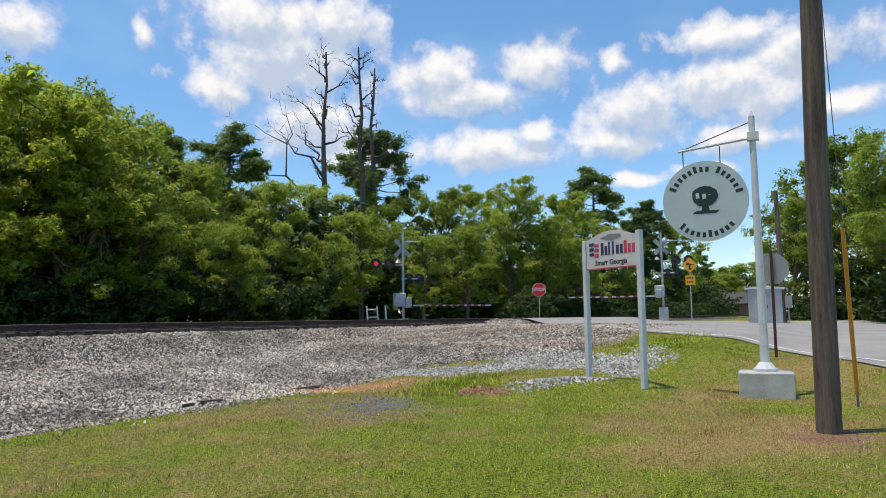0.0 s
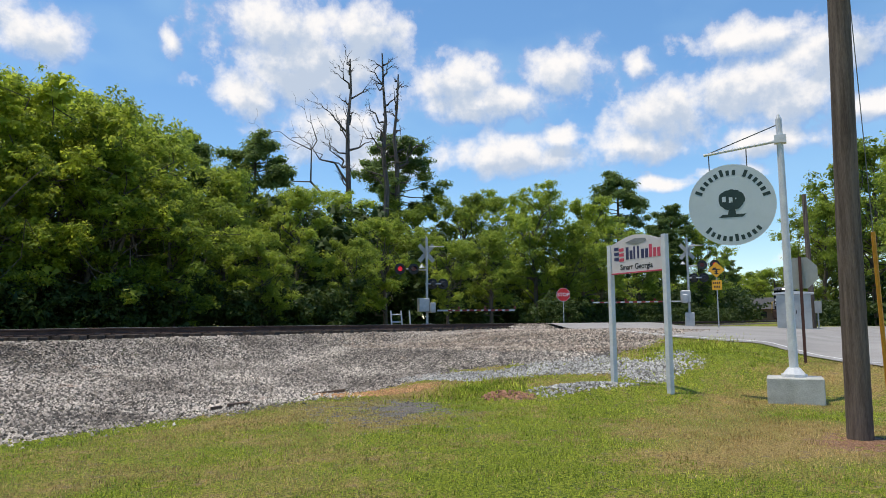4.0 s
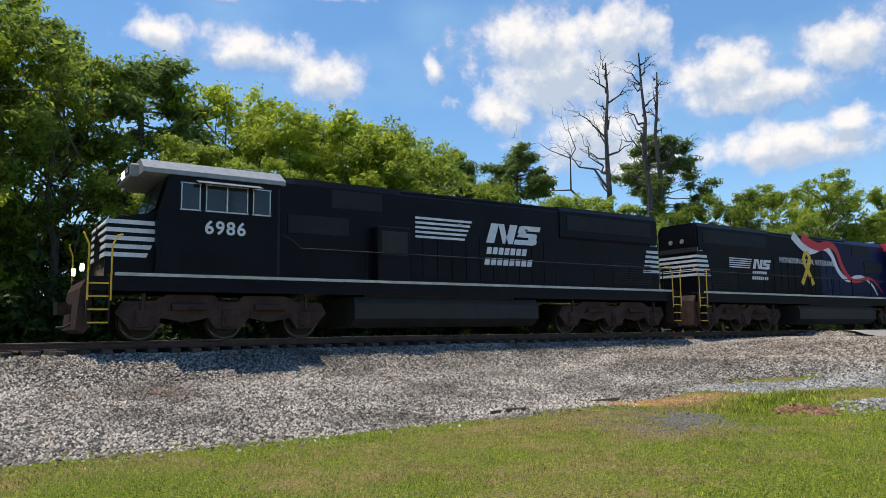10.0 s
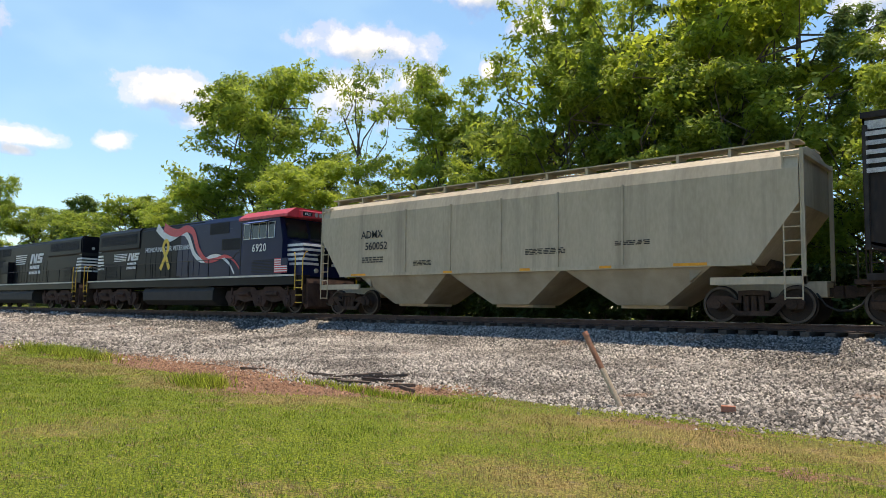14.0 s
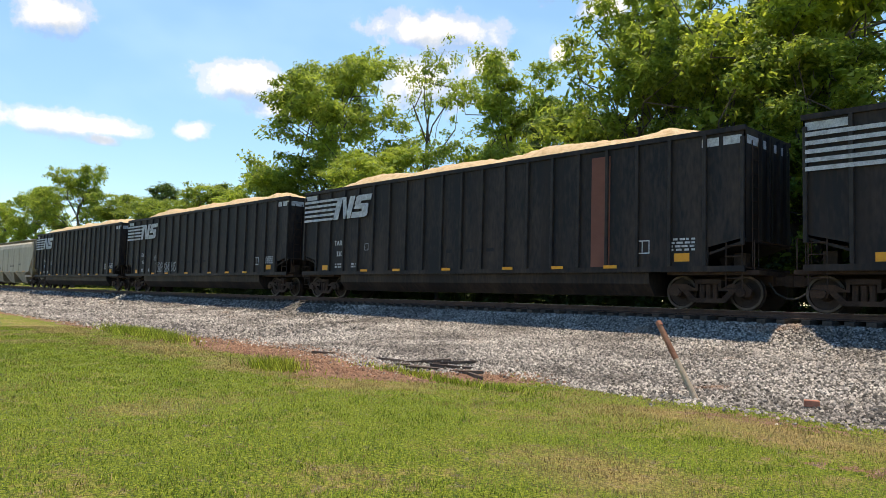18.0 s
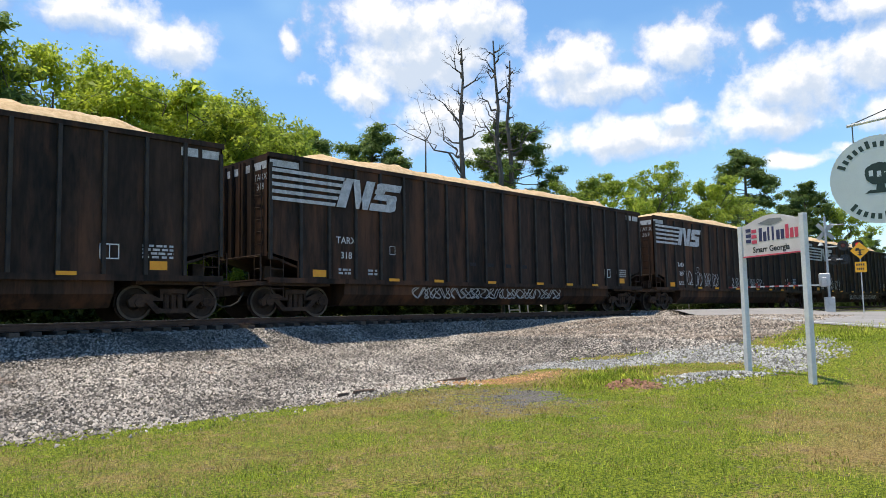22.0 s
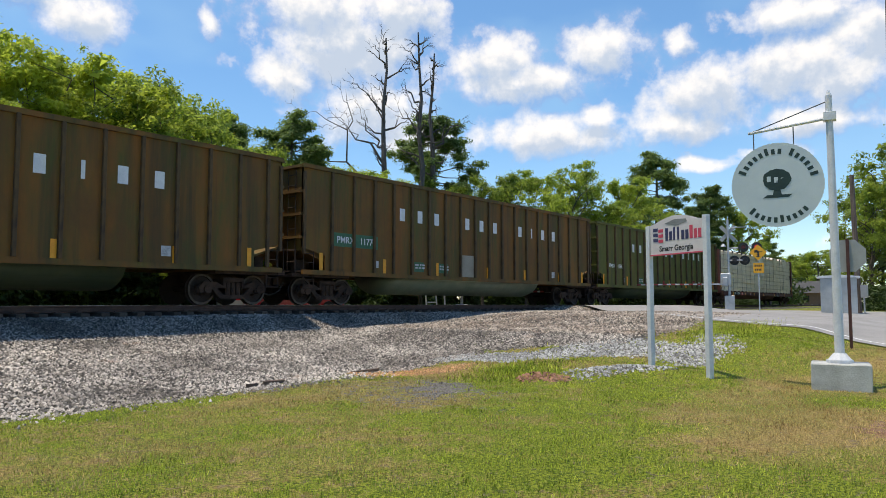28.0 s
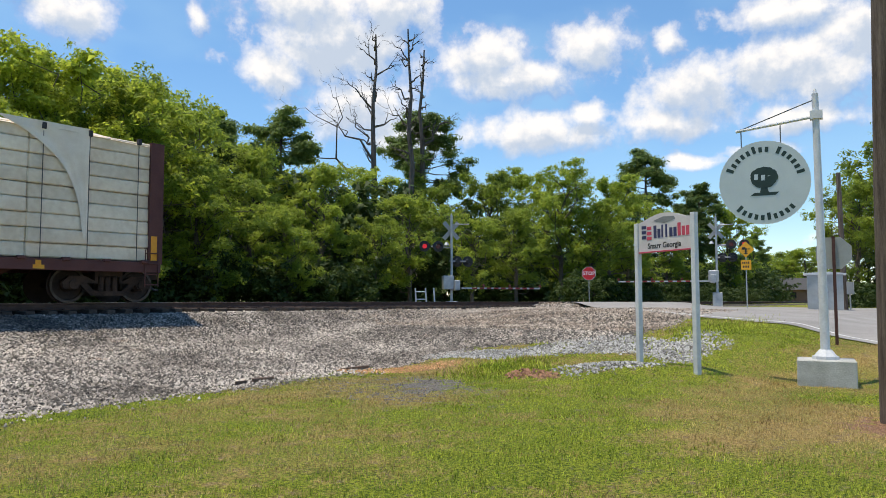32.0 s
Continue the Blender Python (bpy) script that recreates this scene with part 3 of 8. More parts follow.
# ---- grass blades ----
def blades(count, seed, material, dry, height):
    rs = np.random.RandomState(seed)
    r = rs.uniform(5.0 ** 1.4, 30.0 ** 1.4, count) ** (1 / 1.4)
    a = rs.uniform(-1.62, 1.45, count)
    x, y = r * -np.sin(a), r * np.cos(a)
    n_ = fbm(x * 0.5, y * 0.5, 4, 5) + 0.55 * fbm(x * 3, y * 3, 3, 9)
    dryness = 0.34 + 0.9 * n_ + 0.45 * ramp(x, 6, 16) * (1 - ramp(y, 3, 6)) + 0.3 * np.exp(-spot(x, y, 9.3, 2.8, -40, 1.8, 1.0)) + 0.25 * np.exp(-spot(x, y, -4.8, 9.4, 5, 2.6, 0.9)) + 0.2 * np.exp(-((y - toe(x) + 1.2) / 0.8) ** 2)
    keep = (y < toe(x) - 0.1 + 0.25 * rs.randn(count)) & (x < 33) & (y < 16)
    rx_ = np.interp(y, [-9, -3, 1.3, 4.4, 9.6, 16.5], [14, 16.5, 18.6, 22.5, 26.2, 33])
    keep &= x < rx_ - 0.1
    keep &= (dryness + 0.14 * rs.randn(count) > 0.42) == dry
    wx, wy = x + 0.7 * fbm(x * 0.8, y * 0.8, 4, 15), y + 0.7 * fbm(x * 0.8, y * 0.8, 4, 16)
    bare = np.maximum(np.maximum(trodden(wx, wy), gravel_band(wx, wy)), np.maximum(oval(14.6, 6.9, -56, 1.2, 0.55)(wx, wy), oval(11.2, 1.5, 0, 0.8, 0.6)(wx, wy)))
    keep &= bare < 0.3 + 0.5 * rs.rand(count) + 0.3 * n_
    keep &= y < stone_toe(x)
    x, y = x[keep], y[keep]
    n = len(x)
    z = ground_z(x, y)
    h = height * rs.uniform(0.4, 1.3, n) * (0.55 + 1.1 * np.clip(0.5 + fbm(x * 4, y * 4, 3, 21), 0, 1.2))
    b = rs.uniform(0, 6.28, n)
    w = rs.uniform(0.003, 0.007, n) * np.clip(np.hypot(x, y) / 9, 1, 2.4)
    lean = rs.uniform(0.1, 0.8, n) * h
    dx, dy = np.cos(b), np.sin(b)
    c = rs.uniform(0, 6.28, n)
    v = np.stack([np.stack([x - dx * w, y - dy * w, z - 0.01], -1), np.stack([x + dx * w, y + dy * w, z - 0.01], -1),
                  np.stack([x + np.cos(c) * lean, y + np.sin(c) * lean, z + h], -1)], 1)
    return v.reshape(-1, 3), np.arange(3 * n).reshape(-1, 3)


tagged(new("grass", quads_mesh("grass", *blades(1000000, 11, M_GRASS, False, 0.028), M_GRASS)), "short mown green grass blades on the verge", "grass", kind="stuff")
tagged(new("grass", quads_mesh("grass", *blades(1000000, 12, M_DRYGRASS, True, 0.026), M_DRYGRASS)), "dry yellowed mown grass blades on the verge", "grass", kind="stuff")


def tuft(cx, cy, rx, ry, count, height, seed):
    """Long uncut blades on one spot."""
    rs = np.random.RandomState(seed)
    x, y = cx + rx * rs.randn(count), cy + ry * rs.randn(count)
    z, h, a, c = ground_z(x, y), height * rs.uniform(0.4, 1.1, count), rs.uniform(0, 6.28, count), rs.uniform(0, 6.28, count)
    lean, w = h * rs.uniform(0.2, 0.9, count), 0.012
    v = np.stack([np.stack([x - np.cos(a) * w, y - np.sin(a) * w, z - 0.01], -1), np.stack([x + np.cos(a) * w, y + np.sin(a) * w, z - 0.01], -1),
                  np.stack([x + np.cos(c) * lean, y + np.sin(c) * lean, z + h], -1)], 1)
    tagged(new("grass_tuft", quads_mesh("grass_tuft", v.reshape(-1, 3), np.arange(3 * count).reshape(-1, 3), M_GRASS)), "long uncut bright green grass at the soil's edge", "grass", kind="stuff")


tuft(-13.2, 7.95, 0.35, 0.18, 900, 0.26, 1)
tuft(-23.2, 9.15, 1.6, 0.22, 2600, 0.3, 2)
tuft(14.2, 9.3, 0.9, 0.5, 1800, 0.12, 3)
tuft(-10.3, 9.6, 1.2, 0.12, 900, 0.14, 4)
tuft(21.5, 6.9, 1.8, 0.5, 2600, 0.12, 5)


# ---- materials of the train ----
M_BLACK = mat("black locomotive enamel", (0.0032, 0.0034, 0.0065), (0.0075, 0.0075, 0.012), spec=0.12, rough=0.42, scale=0.8, fine=12, bump=0.03)
M_NAVY = mat("dark blue locomotive enamel", (0.0045, 0.009, 0.042), (0.008, 0.015, 0.06), spec=0.2, rough=0.35, scale=0.8, fine=12, bump=0.03)
M_LOCOTRUCK = mat("brown dusted cast steel", (0.035, 0.020, 0.016), (0.085, 0.052, 0.042), spec=0.2, rough=0.85, scale=2, fine=25, bump=0.3)
M_GREYROOF = mat("light grey cab roof paint", (0.22, 0.225, 0.23), (0.32, 0.325, 0.33), rough=0.5)
M_REDROOF = mat("red cab roof paint", (0.5, 0.03, 0.045), (0.62, 0.05, 0.07), rough=0.4, bump=0.03)
M_WHITE = mat("white lettering paint", (0.62, 0.62, 0.62), (0.78, 0.78, 0.78), rough=0.6, scale=4, bump=0.03)
M_WORNWHITE = mat("weathered white stencil paint", (0.30, 0.30, 0.30), (0.62, 0.62, 0.62), rough=0.7, scale=5, fine=30, bump=0.03)
M_SILL = mat("dirty cream walkway edge", (0.42, 0.39, 0.33), (0.62, 0.60, 0.55), rough=0.7, scale=3)
M_RED = mat("red ribbon paint", (0.5, 0.02, 0.035), (0.62, 0.035, 0.05), rough=0.4, bump=0.02)
M_YELLOW = mat("yellow safety paint", (0.62, 0.36, 0.02), (0.75, 0.47, 0.04), rough=0.5, scale=5, bump=0.03)
M_GOLD = mat("golden yellow ribbon paint", (0.65, 0.40, 0.02), (0.78, 0.52, 0.05), rough=0.45, bump=0.02)
M_REFLECT = mat("orange yellow reflective strip", (0.76, 0.28, 0.01), (0.86, 0.37, 0.015), rough=0.5, bump=0.02)
M_TRUCK = mat("grimy cast steel", (0.022, 0.014, 0.011), (0.072, 0.044, 0.031), spec=0.25, rough=0.85, scale=3, fine=30, bump=0.3)
M_WHEEL = mat("rusty wheel steel", (0.016, 0.009, 0.007), (0.04, 0.024, 0.017), rough=0.7, metal=0.3, scale=5)
M_TREAD = mat("worn bright wheel rim", (0.045, 0.034, 0.028), (0.10, 0.08, 0.066), rough=0.55, metal=0.5, bump=0.05)
M_TANK = mat("dark dusty fuel tank", (0.010, 0.010, 0.010), (0.026, 0.022, 0.02), rough=0.7, scale=1.5)
M_GRILLE = mat("dark louvre mesh", (0.006, 0.006, 0.008), (0.014, 0.014, 0.016), rough=0.8, scale=2, fine=80, bump=0.6)
M_CARBLACK = mat("faded black car body paint", (0.017, 0.0155, 0.0165), (0.060, 0.043, 0.034), spec=0.2, rough=0.6, scale=0.55, fine=6, bump=0.08, stretch=(1.6, 1, 0.45), mid=0.62)
M_CARBROWN = mat("black car body browned by dust", (0.012, 0.010, 0.009), (0.052, 0.032, 0.023), spec=0.15, rough=0.7, scale=0.5, fine=5, bump=0.08, stretch=(1.8, 1, 0.4))
weathered(M_CARBLACK, (0.030, 0.020, 0.016), 1.0, (2.2, 1, 0.10), 0.5, 0.72)
weathered(M_CARBROWN, (0.10, 0.047, 0.027), 1.0, (1.1, 1, 0.22), 0.48, 0.66, 3.0)
weathered(M_CARBROWN, (0.008, 0.007, 0.007), 1.0, (3.0, 1, 0.12), 0.55, 0.75, 7.0)
# rib colour lifted to carry the skylight that the ribs catch
M_RIB = mat("skylight-toned black rib", (0.020, 0.018, 0.018), (0.05, 0.041, 0.035), spec=0.2, rough=0.65, scale=1.0, fine=8, bump=0.06, stretch=(1, 1, 0.4))
M_MAROON = mat("maroon car body paint", (0.10, 0.010, 0.013), (0.15, 0.017, 0.021), spec=0.15, rough=0.5, scale=0.6, fine=8, bump=0.06, stretch=(1.5, 1, 0.5))
M_RUSTOLIVE = mat("rusted olive car body", (0.085, 0.078, 0.010), (0.15, 0.072, 0.012), rough=0.75, scale=0.7, fine=7, bump=0.15, stretch=(1.5, 1, 0.5))
M_OLIVE = mat("faded olive green car body", (0.088, 0.094, 0.012), (0.145, 0.122, 0.018), rough=0.7, scale=0.6, fine=7, bump=0.12, stretch=(1.5, 1, 0.5), mid=0.6)
weathered(M_MAROON, (0.06, 0.010, 0.011), 1.0, (1.5, 1, 0.12), 0.5, 0.72)
weathered(M_OLIVE, (0.10, 0.06, 0.02), 1.0, (1.6, 1, 0.16), 0.55, 0.75, 3.0)
weathered(M_OLIVE, (0.035, 0.04, 0.015), 1.0, (2.6, 1, 0.12), 0.52, 0.75, 6.0)
weathered(M_RUSTOLIVE, (0.20, 0.078, 0.008), 1.0, (1.0, 1, 0.28), 0.44, 0.62, 2.0)
weathered(M_RUSTOLIVE, (0.050, 0.033, 0.009), 1.0, (2.4, 1, 0.14), 0.48, 0.76, 5.0)
weathered(M_RUSTOLIVE, (0.12, 0.052, 0.010), 1.0, (0.7, 1, 0.5), 0.5, 0.72, 9.0)
M_RIBDARK = mat("dark brown rib", (0.05, 0.028, 0.014), (0.12, 0.07, 0.025), rough=0.8, scale=1.0, fine=8, bump=0.1, stretch=(1, 1, 0.4))
M_TUBE = mat("dull green grey belly", (0.13, 0.17, 0.12), (0.24, 0.26, 0.19), rough=0.7, scale=0.8)
M_TUBEDARK = mat("dark green belly", (0.03, 0.05, 0.02), (0.07, 0.08, 0.04), rough=0.7, scale=0.8)
M_PATCH = mat("green patch paint", (0.03, 0.11, 0.05), (0.06, 0.15, 0.08), rough=0.7)
M_RUSTPANEL = mat("red brown primer panel", (0.16, 0.055, 0.035), (0.21, 0.08, 0.05), rough=0.8, scale=1.5)
M_CHIPS = mat("fresh wood chips", (0.50, 0.32, 0.15), (0.76, 0.55, 0.32), rough=0.95, scale=5, fine=45, bump=0.8)
M_HOPPER = mat("dusty pale grey hopper paint", (0.40, 0.325, 0.22), (0.52, 0.43, 0.30), rough=0.65, scale=0.6, fine=8, bump=0.05, stretch=(1.4, 1, 0.5))
weathered(M_HOPPER, (0.30, 0.24, 0.17), 1.0, (2.0, 1, 0.10), 0.52, 0.75)
M_HOPPERDIRT = mat("brown dusted hopper chute", (0.25, 0.21, 0.15), (0.38, 0.33, 0.25), rough=0.8, scale=1.2)
M_INK = mat("black stencil paint", (0.015, 0.015, 0.015), (0.04, 0.04, 0.04), rough=0.7)
M_LUMBERCAR = mat("oxide red flat car paint", (0.075, 0.022, 0.018), (0.13, 0.045, 0.035), rough=0.75, scale=1.2)
M_WRAP = mat("white lumber wrap", (0.68, 0.54, 0.375), (0.86, 0.735, 0.56), rough=0.55, scale=0.9, fine=7, bump=0.15, per_piece=0.10)
M_WRAPWHITE = mat("loose white plastic sheet", (0.74, 0.62, 0.47), (0.88, 0.77, 0.62), rough=0.5, scale=2)
M_STRAP = mat("dark strapping", (0.03, 0.025, 0.03), (0.06, 0.05, 0.05), rough=0.7)
M_GRAFFITI = mat("pale spray paint", (0.3, 0.3, 0.3), (0.5, 0.5, 0.5), rough=0.7, scale=4)
M_GLASS = mat("dark cab glass", (0.012, 0.014, 0.016), (0.03, 0.035, 0.04), rough=0.08, scale=1, bump=0)
M_CHROME = mat("bare window frame metal", (0.42, 0.43, 0.44), (0.55, 0.56, 0.57), rough=0.4, metal=0.6)
M_LAMP = mat("lit headlight lens", (0.9, 0.85, 0.7), (0.9, 0.85, 0.7), rough=0.2, bump=0, glow=(1.0, 0.85, 0.6, 6.0))
M_RUBBER = mat("black air hose", (0.02, 0.02, 0.02), (0.04, 0.04, 0.04), rough=0.8)


# ---- parts that all cars share ----
def wheel_mesh(radius, key={}):
    if radius in key:
        return key[radius]
    bm = bmesh.new()
    prof = [(-0.07, radius + 0.028), (-0.045, radius + 0.028), (-0.04, radius), (0.065, radius - 0.008), (0.065, radius - 0.075), (0.02, radius - 0.09), (0.0, 0.2), (0.06, 0.14), (0.06, 0.0)]
    seg = 28
    for sgn in (-1, 1):
        rings = []
        for w, r in prof:
            y = sgn * (0.755 + w)
            rings.append([bm.verts.new((r * math.sin(2 * math.pi * i / seg), y, r * math.cos(2 * math.pi * i / seg))) for i in range(seg)] if r else [bm.verts.new((0, y, 0))])
        for k, (a, b) in enumerate(zip(rings, rings[1:])):
            for i in range(seg):
                j = (i + 1) % seg
                f = bm.faces.new((a[i], a[j], b[j], b[i]) if len(b) > 1 else (a[i], a[j], b[0]))
                f.material_index = 1 if k in (3,) else 0
        bm.faces.new(rings[0])
        for i in range(0, 6):
            c = math.pi * i / 3
            rod(bm, (0.26 * math.sin(c), sgn * 0.78, 0.26 * math.cos(c)), (0.26 * math.sin(c), sgn * 0.795, 0.26 * math.cos(c)), 0.03, seg=6)
    rod(bm, (0, -0.75, 0), (0, 0.75, 0), 0.08, seg=10)
    key[radius] = mesh_of(bm, "wheelset", [M_WHEEL, M_TREAD])
    return key[radius]


ROLLING = []    # (wheelset, its place under the bogie, radius, its car)


def add_wheelset(parent, x, radius, car):
    ob = part("wheelset", wheel_mesh(radius), None, parent)
    ob.matrix_basis = pose(x, 0, radius)
    ROLLING.append((ob, x, radius, car))


def freight_frame_mesh(key={}):
    if "m" not in key:
        bm = bmesh.new()
        top = [(-1.15, 0.52), (-1.0, 0.66), (-0.62, 0.66), (-0.42, 0.80), (0.42, 0.80), (0.62, 0.66), (1.0, 0.66), (1.15, 0.52)]
        bot = [(1.12, 0.36), (0.95, 0.33), (0.66, 0.42), (0.42, 0.2), (-0.42, 0.2), (-0.66, 0.42), (-0.95, 0.33), (-1.12, 0.36)]
        for y in (-1.06, 1.06):
            for side in (1, -1):
                # two pedestals and arch around an open spring nest
                extrude(bm, [(side * a, b) for a, b in ((1.16, 0.52), (1.0, 0.68), (0.6, 0.68), (0.36, 0.56), (0.36, 0.8), (0.0, 0.82), (0.0, 0.7), (0.28, 0.68), (0.28, 0.5), (0.7, 0.5), (0.78, 0.36), (1.12, 0.36))], "y", y - 0.07, y + 0.07)
                extrude(bm, [(side * a, b) for a, b in ((0.0, 0.18), (0.45, 0.18), (0.75, 0.5), (0.6, 0.55), (0.36, 0.3), (0.0, 0.3))], "y", y - 0.06, y + 0.06)
                rod(bm, (side * 0.89, y - 0.12, 0.46), (side * 0.89, y + 0.12, 0.46), 0.12, seg=10)
            for sx in (-0.18, 0.0, 0.18):
                rod(bm, (sx, y, 0.3), (sx, y, 0.66), 0.075, seg=8)
        box(bm, -0.2, 0.2, -1.0, 1.0, 0.5, 0.78)
        bmesh.ops.scale(bm, vec=(1.085, 1, 1.065), verts=bm.verts)
        key["m"] = mesh_of(bm, "bogie", M_TRUCK)
    return key["m"]


def freight_bogie(car, x):
    b = part("bogie", freight_frame_mesh(), None, car)
    b.matrix_basis = pose(x, 0, 0)
    for sx in (-0.966, 0.966):
        add_wheelset(b, sx, 0.49, car)


def loco_bogie(car, x, key={}):
    if "m" not in key:
        bm = bmesh.new()
        for y in (-1.12, 1.12):
            out = [(-2.85, 0.7), (-2.7, 1.0), (-1.9, 1.02), (-1.6, 1.18), (-0.4, 1.18), (-0.25, 1.02), (0.25, 1.02), (0.4, 1.18), (1.6, 1.18), (1.9, 1.02), (2.7, 1.0), (2.85, 0.7),
                   (2.65, 0.5), (2.5, 0.28), (1.95, 0.28), (1.75, 0.58), (1.1, 0.46), (0.55, 0.58), (0.35, 0.28), (-0.35, 0.28), (-0.55, 0.58), (-1.1, 0.46), (-1.75, 0.58), (-1.95, 0.28), (-2.5, 0.28), (-2.65, 0.5)]
            extrude(bm, out, "y", y - 0.08, y + 0.08)
            for sx in (-2.2, 0.0, 2.2):
                box(bm, sx - 0.19, sx + 0.19, y - 0.15, y + 0.15, 0.33, 0.78, 0.03)
                rod(bm, (sx, y - 0.2, 0.53), (sx, y + 0.2, 0.53), 0.13, seg=10)
            for sx in (-1.1, 1.1):
                rod(bm, (sx - 0.42, y - 0.18, 0.86), (sx + 0.42, y - 0.18, 0.86), 0.1, seg=8)
                box(bm, sx - 0.5, sx + 0.5, y - 0.12, y + 0.12, 0.7, 0.8)
            for sx in (-2.2, 2.2):
                rod(bm, (sx, y - 0.12, 0.8), (sx, y - 0.12, 1.2), 0.05, seg=6)
        box(bm, -2.2, 2.2, -0.5, 0.5, 0.6, 1.1)
        key["m"] = mesh_of(bm, "bogie", M_LOCOTRUCK)
    b = part("bogie", key["m"], None, car)
    b.matrix_basis = pose(x, 0, 0)
    for sx in (-2.2, 0.0, 2.2):
        add_wheelset(b, sx, 0.52, car)


def coupler(car, x, s):
    bm = bmesh.new()
    box(bm, min(x - s * 1.0, x - s * 0.2), max(x - s * 1.0, x - s * 0.2), -0.12, 0.12, 0.72, 0.95)
    extrude(bm, [(x - s * 0.25, -0.14), (x - s * 0.02, -0.2), (x + s * 0.06, -0.05), (x - s * 0.02, 0.0), (x + s * 0.04, 0.14), (x - s * 0.2, 0.18)], "z", 0.68, 1.0)
    part("coupler", bm, M_TRUCK, car)
    part("air_hose", rods([(x - s * 0.6, -0.35, 0.8), (x - s * 0.4, -0.36, 0.5), (x - s * 0.15, -0.3, 0.36), (x, -0.22, 0.36)], 0.03), M_RUBBER, car)


def plate(car, name, x0, x1, z0, z1, y, material, depth=0.006, parent=None, label=""):
    """A flat marking or panel on the side that faces -y."""
    return part(name, boxed(x0, x1, y - depth, y, z0, z1), material, parent or car, label)


def stripes_logo(car, x0, y, z0, z1, ws, xa, xb, material):
    """Speed stripes that end in a slant, then two slanted letter blocks: a railway's mark as plain shapes."""
    bm = bmesh.new()
    h = (z1 - z0) / 9.0
    for i in range(5):
        za = z0 + i * 2 * h
        cut = 0.5 * (za - z0)
        extrude(bm, [(x0, za), (x0 + ws + cut, za), (x0 + ws + cut + 0.5 * h, za + h), (x0, za + h)], "y", y - 0.006, y)
    part("stripe_mark", bm, material, car)
    bm = bmesh.new()
    H = z1 - z0

    def slant(pts):
        extrude(bm, [(xa + (xb - xa) * a + 0.35 * H * b, z0 + H * b) for a, b in pts], "y", y - 0.006, y)
    # a bold slanted stroke pair with its diagonal, then a bent bar
    slant([(0.0, 0), (0.15, 0), (0.15, 1), (0.0, 1)])
    slant([(0.14, 1), (0.25, 1), (0.43, 0), (0.32, 0)])
    slant([(0.37, 0), (0.52, 0), (0.52, 1), (0.37, 1)])
    slant([(0.54, 0), (0.92, 0), (0.99, 0.07), (1.0, 0.2), (0.98, 0.26), (0.54, 0.26)])
    slant([(0.56, 0.40), (0.96, 0.37), (0.98, 0.45), (0.95, 0.60), (0.60, 0.63)])
    slant([(0.58, 0.74), (1.0, 0.74), (1.0, 1), (0.62, 1), (0.56, 0.93)])
    slant([(0.82, 0.25), (0.985, 0.25), (0.97, 0.39), (0.80, 0.39)])
    slant([(0.56, 0.60), (0.72, 0.60), (0.74, 0.76), (0.56, 0.76)])
    part("letter_mark", bm, material, car)


def letter_bars(car, x, y, z, count, w, h, gap, material, shear=0.25, skip=()):
    """Plain slanted bars in place of a brand's letters."""
    for i in range(count):
        if i in skip:
            continue
        a = x + i * (w + gap)
        part("name_bar", extrude(bmesh.new(), [(a, z), (a + w, z), (a + w + shear * h, z + h), (a + shear * h, z + h)], "y", y - 0.006, y), material, car)


def small_print(car, x, y, z, rows, w, h, material, seed=0):
    """Tiny stencil lines as bars."""
    r = random.Random(seed)
    bm = bmesh.new()
    for i in range(rows):
        a = x
        while a < x + w:
            b = min(a + r.uniform(0.08, 0.22), x + w)
            box(bm, a, b, y - 0.005, y, z - i * h * 1.7, z - i * h * 1.7 + h)
            a = b + r.uniform(0.03, 0.09)
    tagged(part("small_print", bm, material, car), kind="stuff")


def scrawl(car, x, y, z, w, h, seed, material=None):
    """Sprayed loops: bent strokes on the paint."""
    r = random.Random(seed)
    bm = bmesh.new()
    n = max(3, int(w / 0.28))
    for i in range(n):
        cx = x + (i + 0.5) * w / n
        k1, ph, rx = r.choice((1, 2, 2, 3)), r.uniform(0, 6.28), r.uniform(0.35, 0.6) * w / n
        pts = [(cx + rx * math.sin(k1 * a + ph) + 0.1 * rx * a, z + h * (0.5 + 0.5 * math.cos(a * r.choice((1, 1, 1.02))))) for a in (0.42 * v for v in range(15))]
        for p, q in zip(pts, pts[1:]):
            dx, dz = q[0] - p[0], q[1] - p[1]
            L = math.hypot(dx, dz) or 1
            ox, oz = -dz / L * 0.02, dx / L * 0.02
            vs = [bm.verts.new((a, y - 0.004, b)) for a, b in ((p[0] - ox, p[1] - oz), (q[0] - ox, q[1] - oz), (q[0] + ox, q[1] + oz), (p[0] + ox, p[1] + oz))]
            bm.faces.new(vs)
    part("graffiti", bm, material or M_GRAFFITI, car, "pale sprayed graffiti strokes")


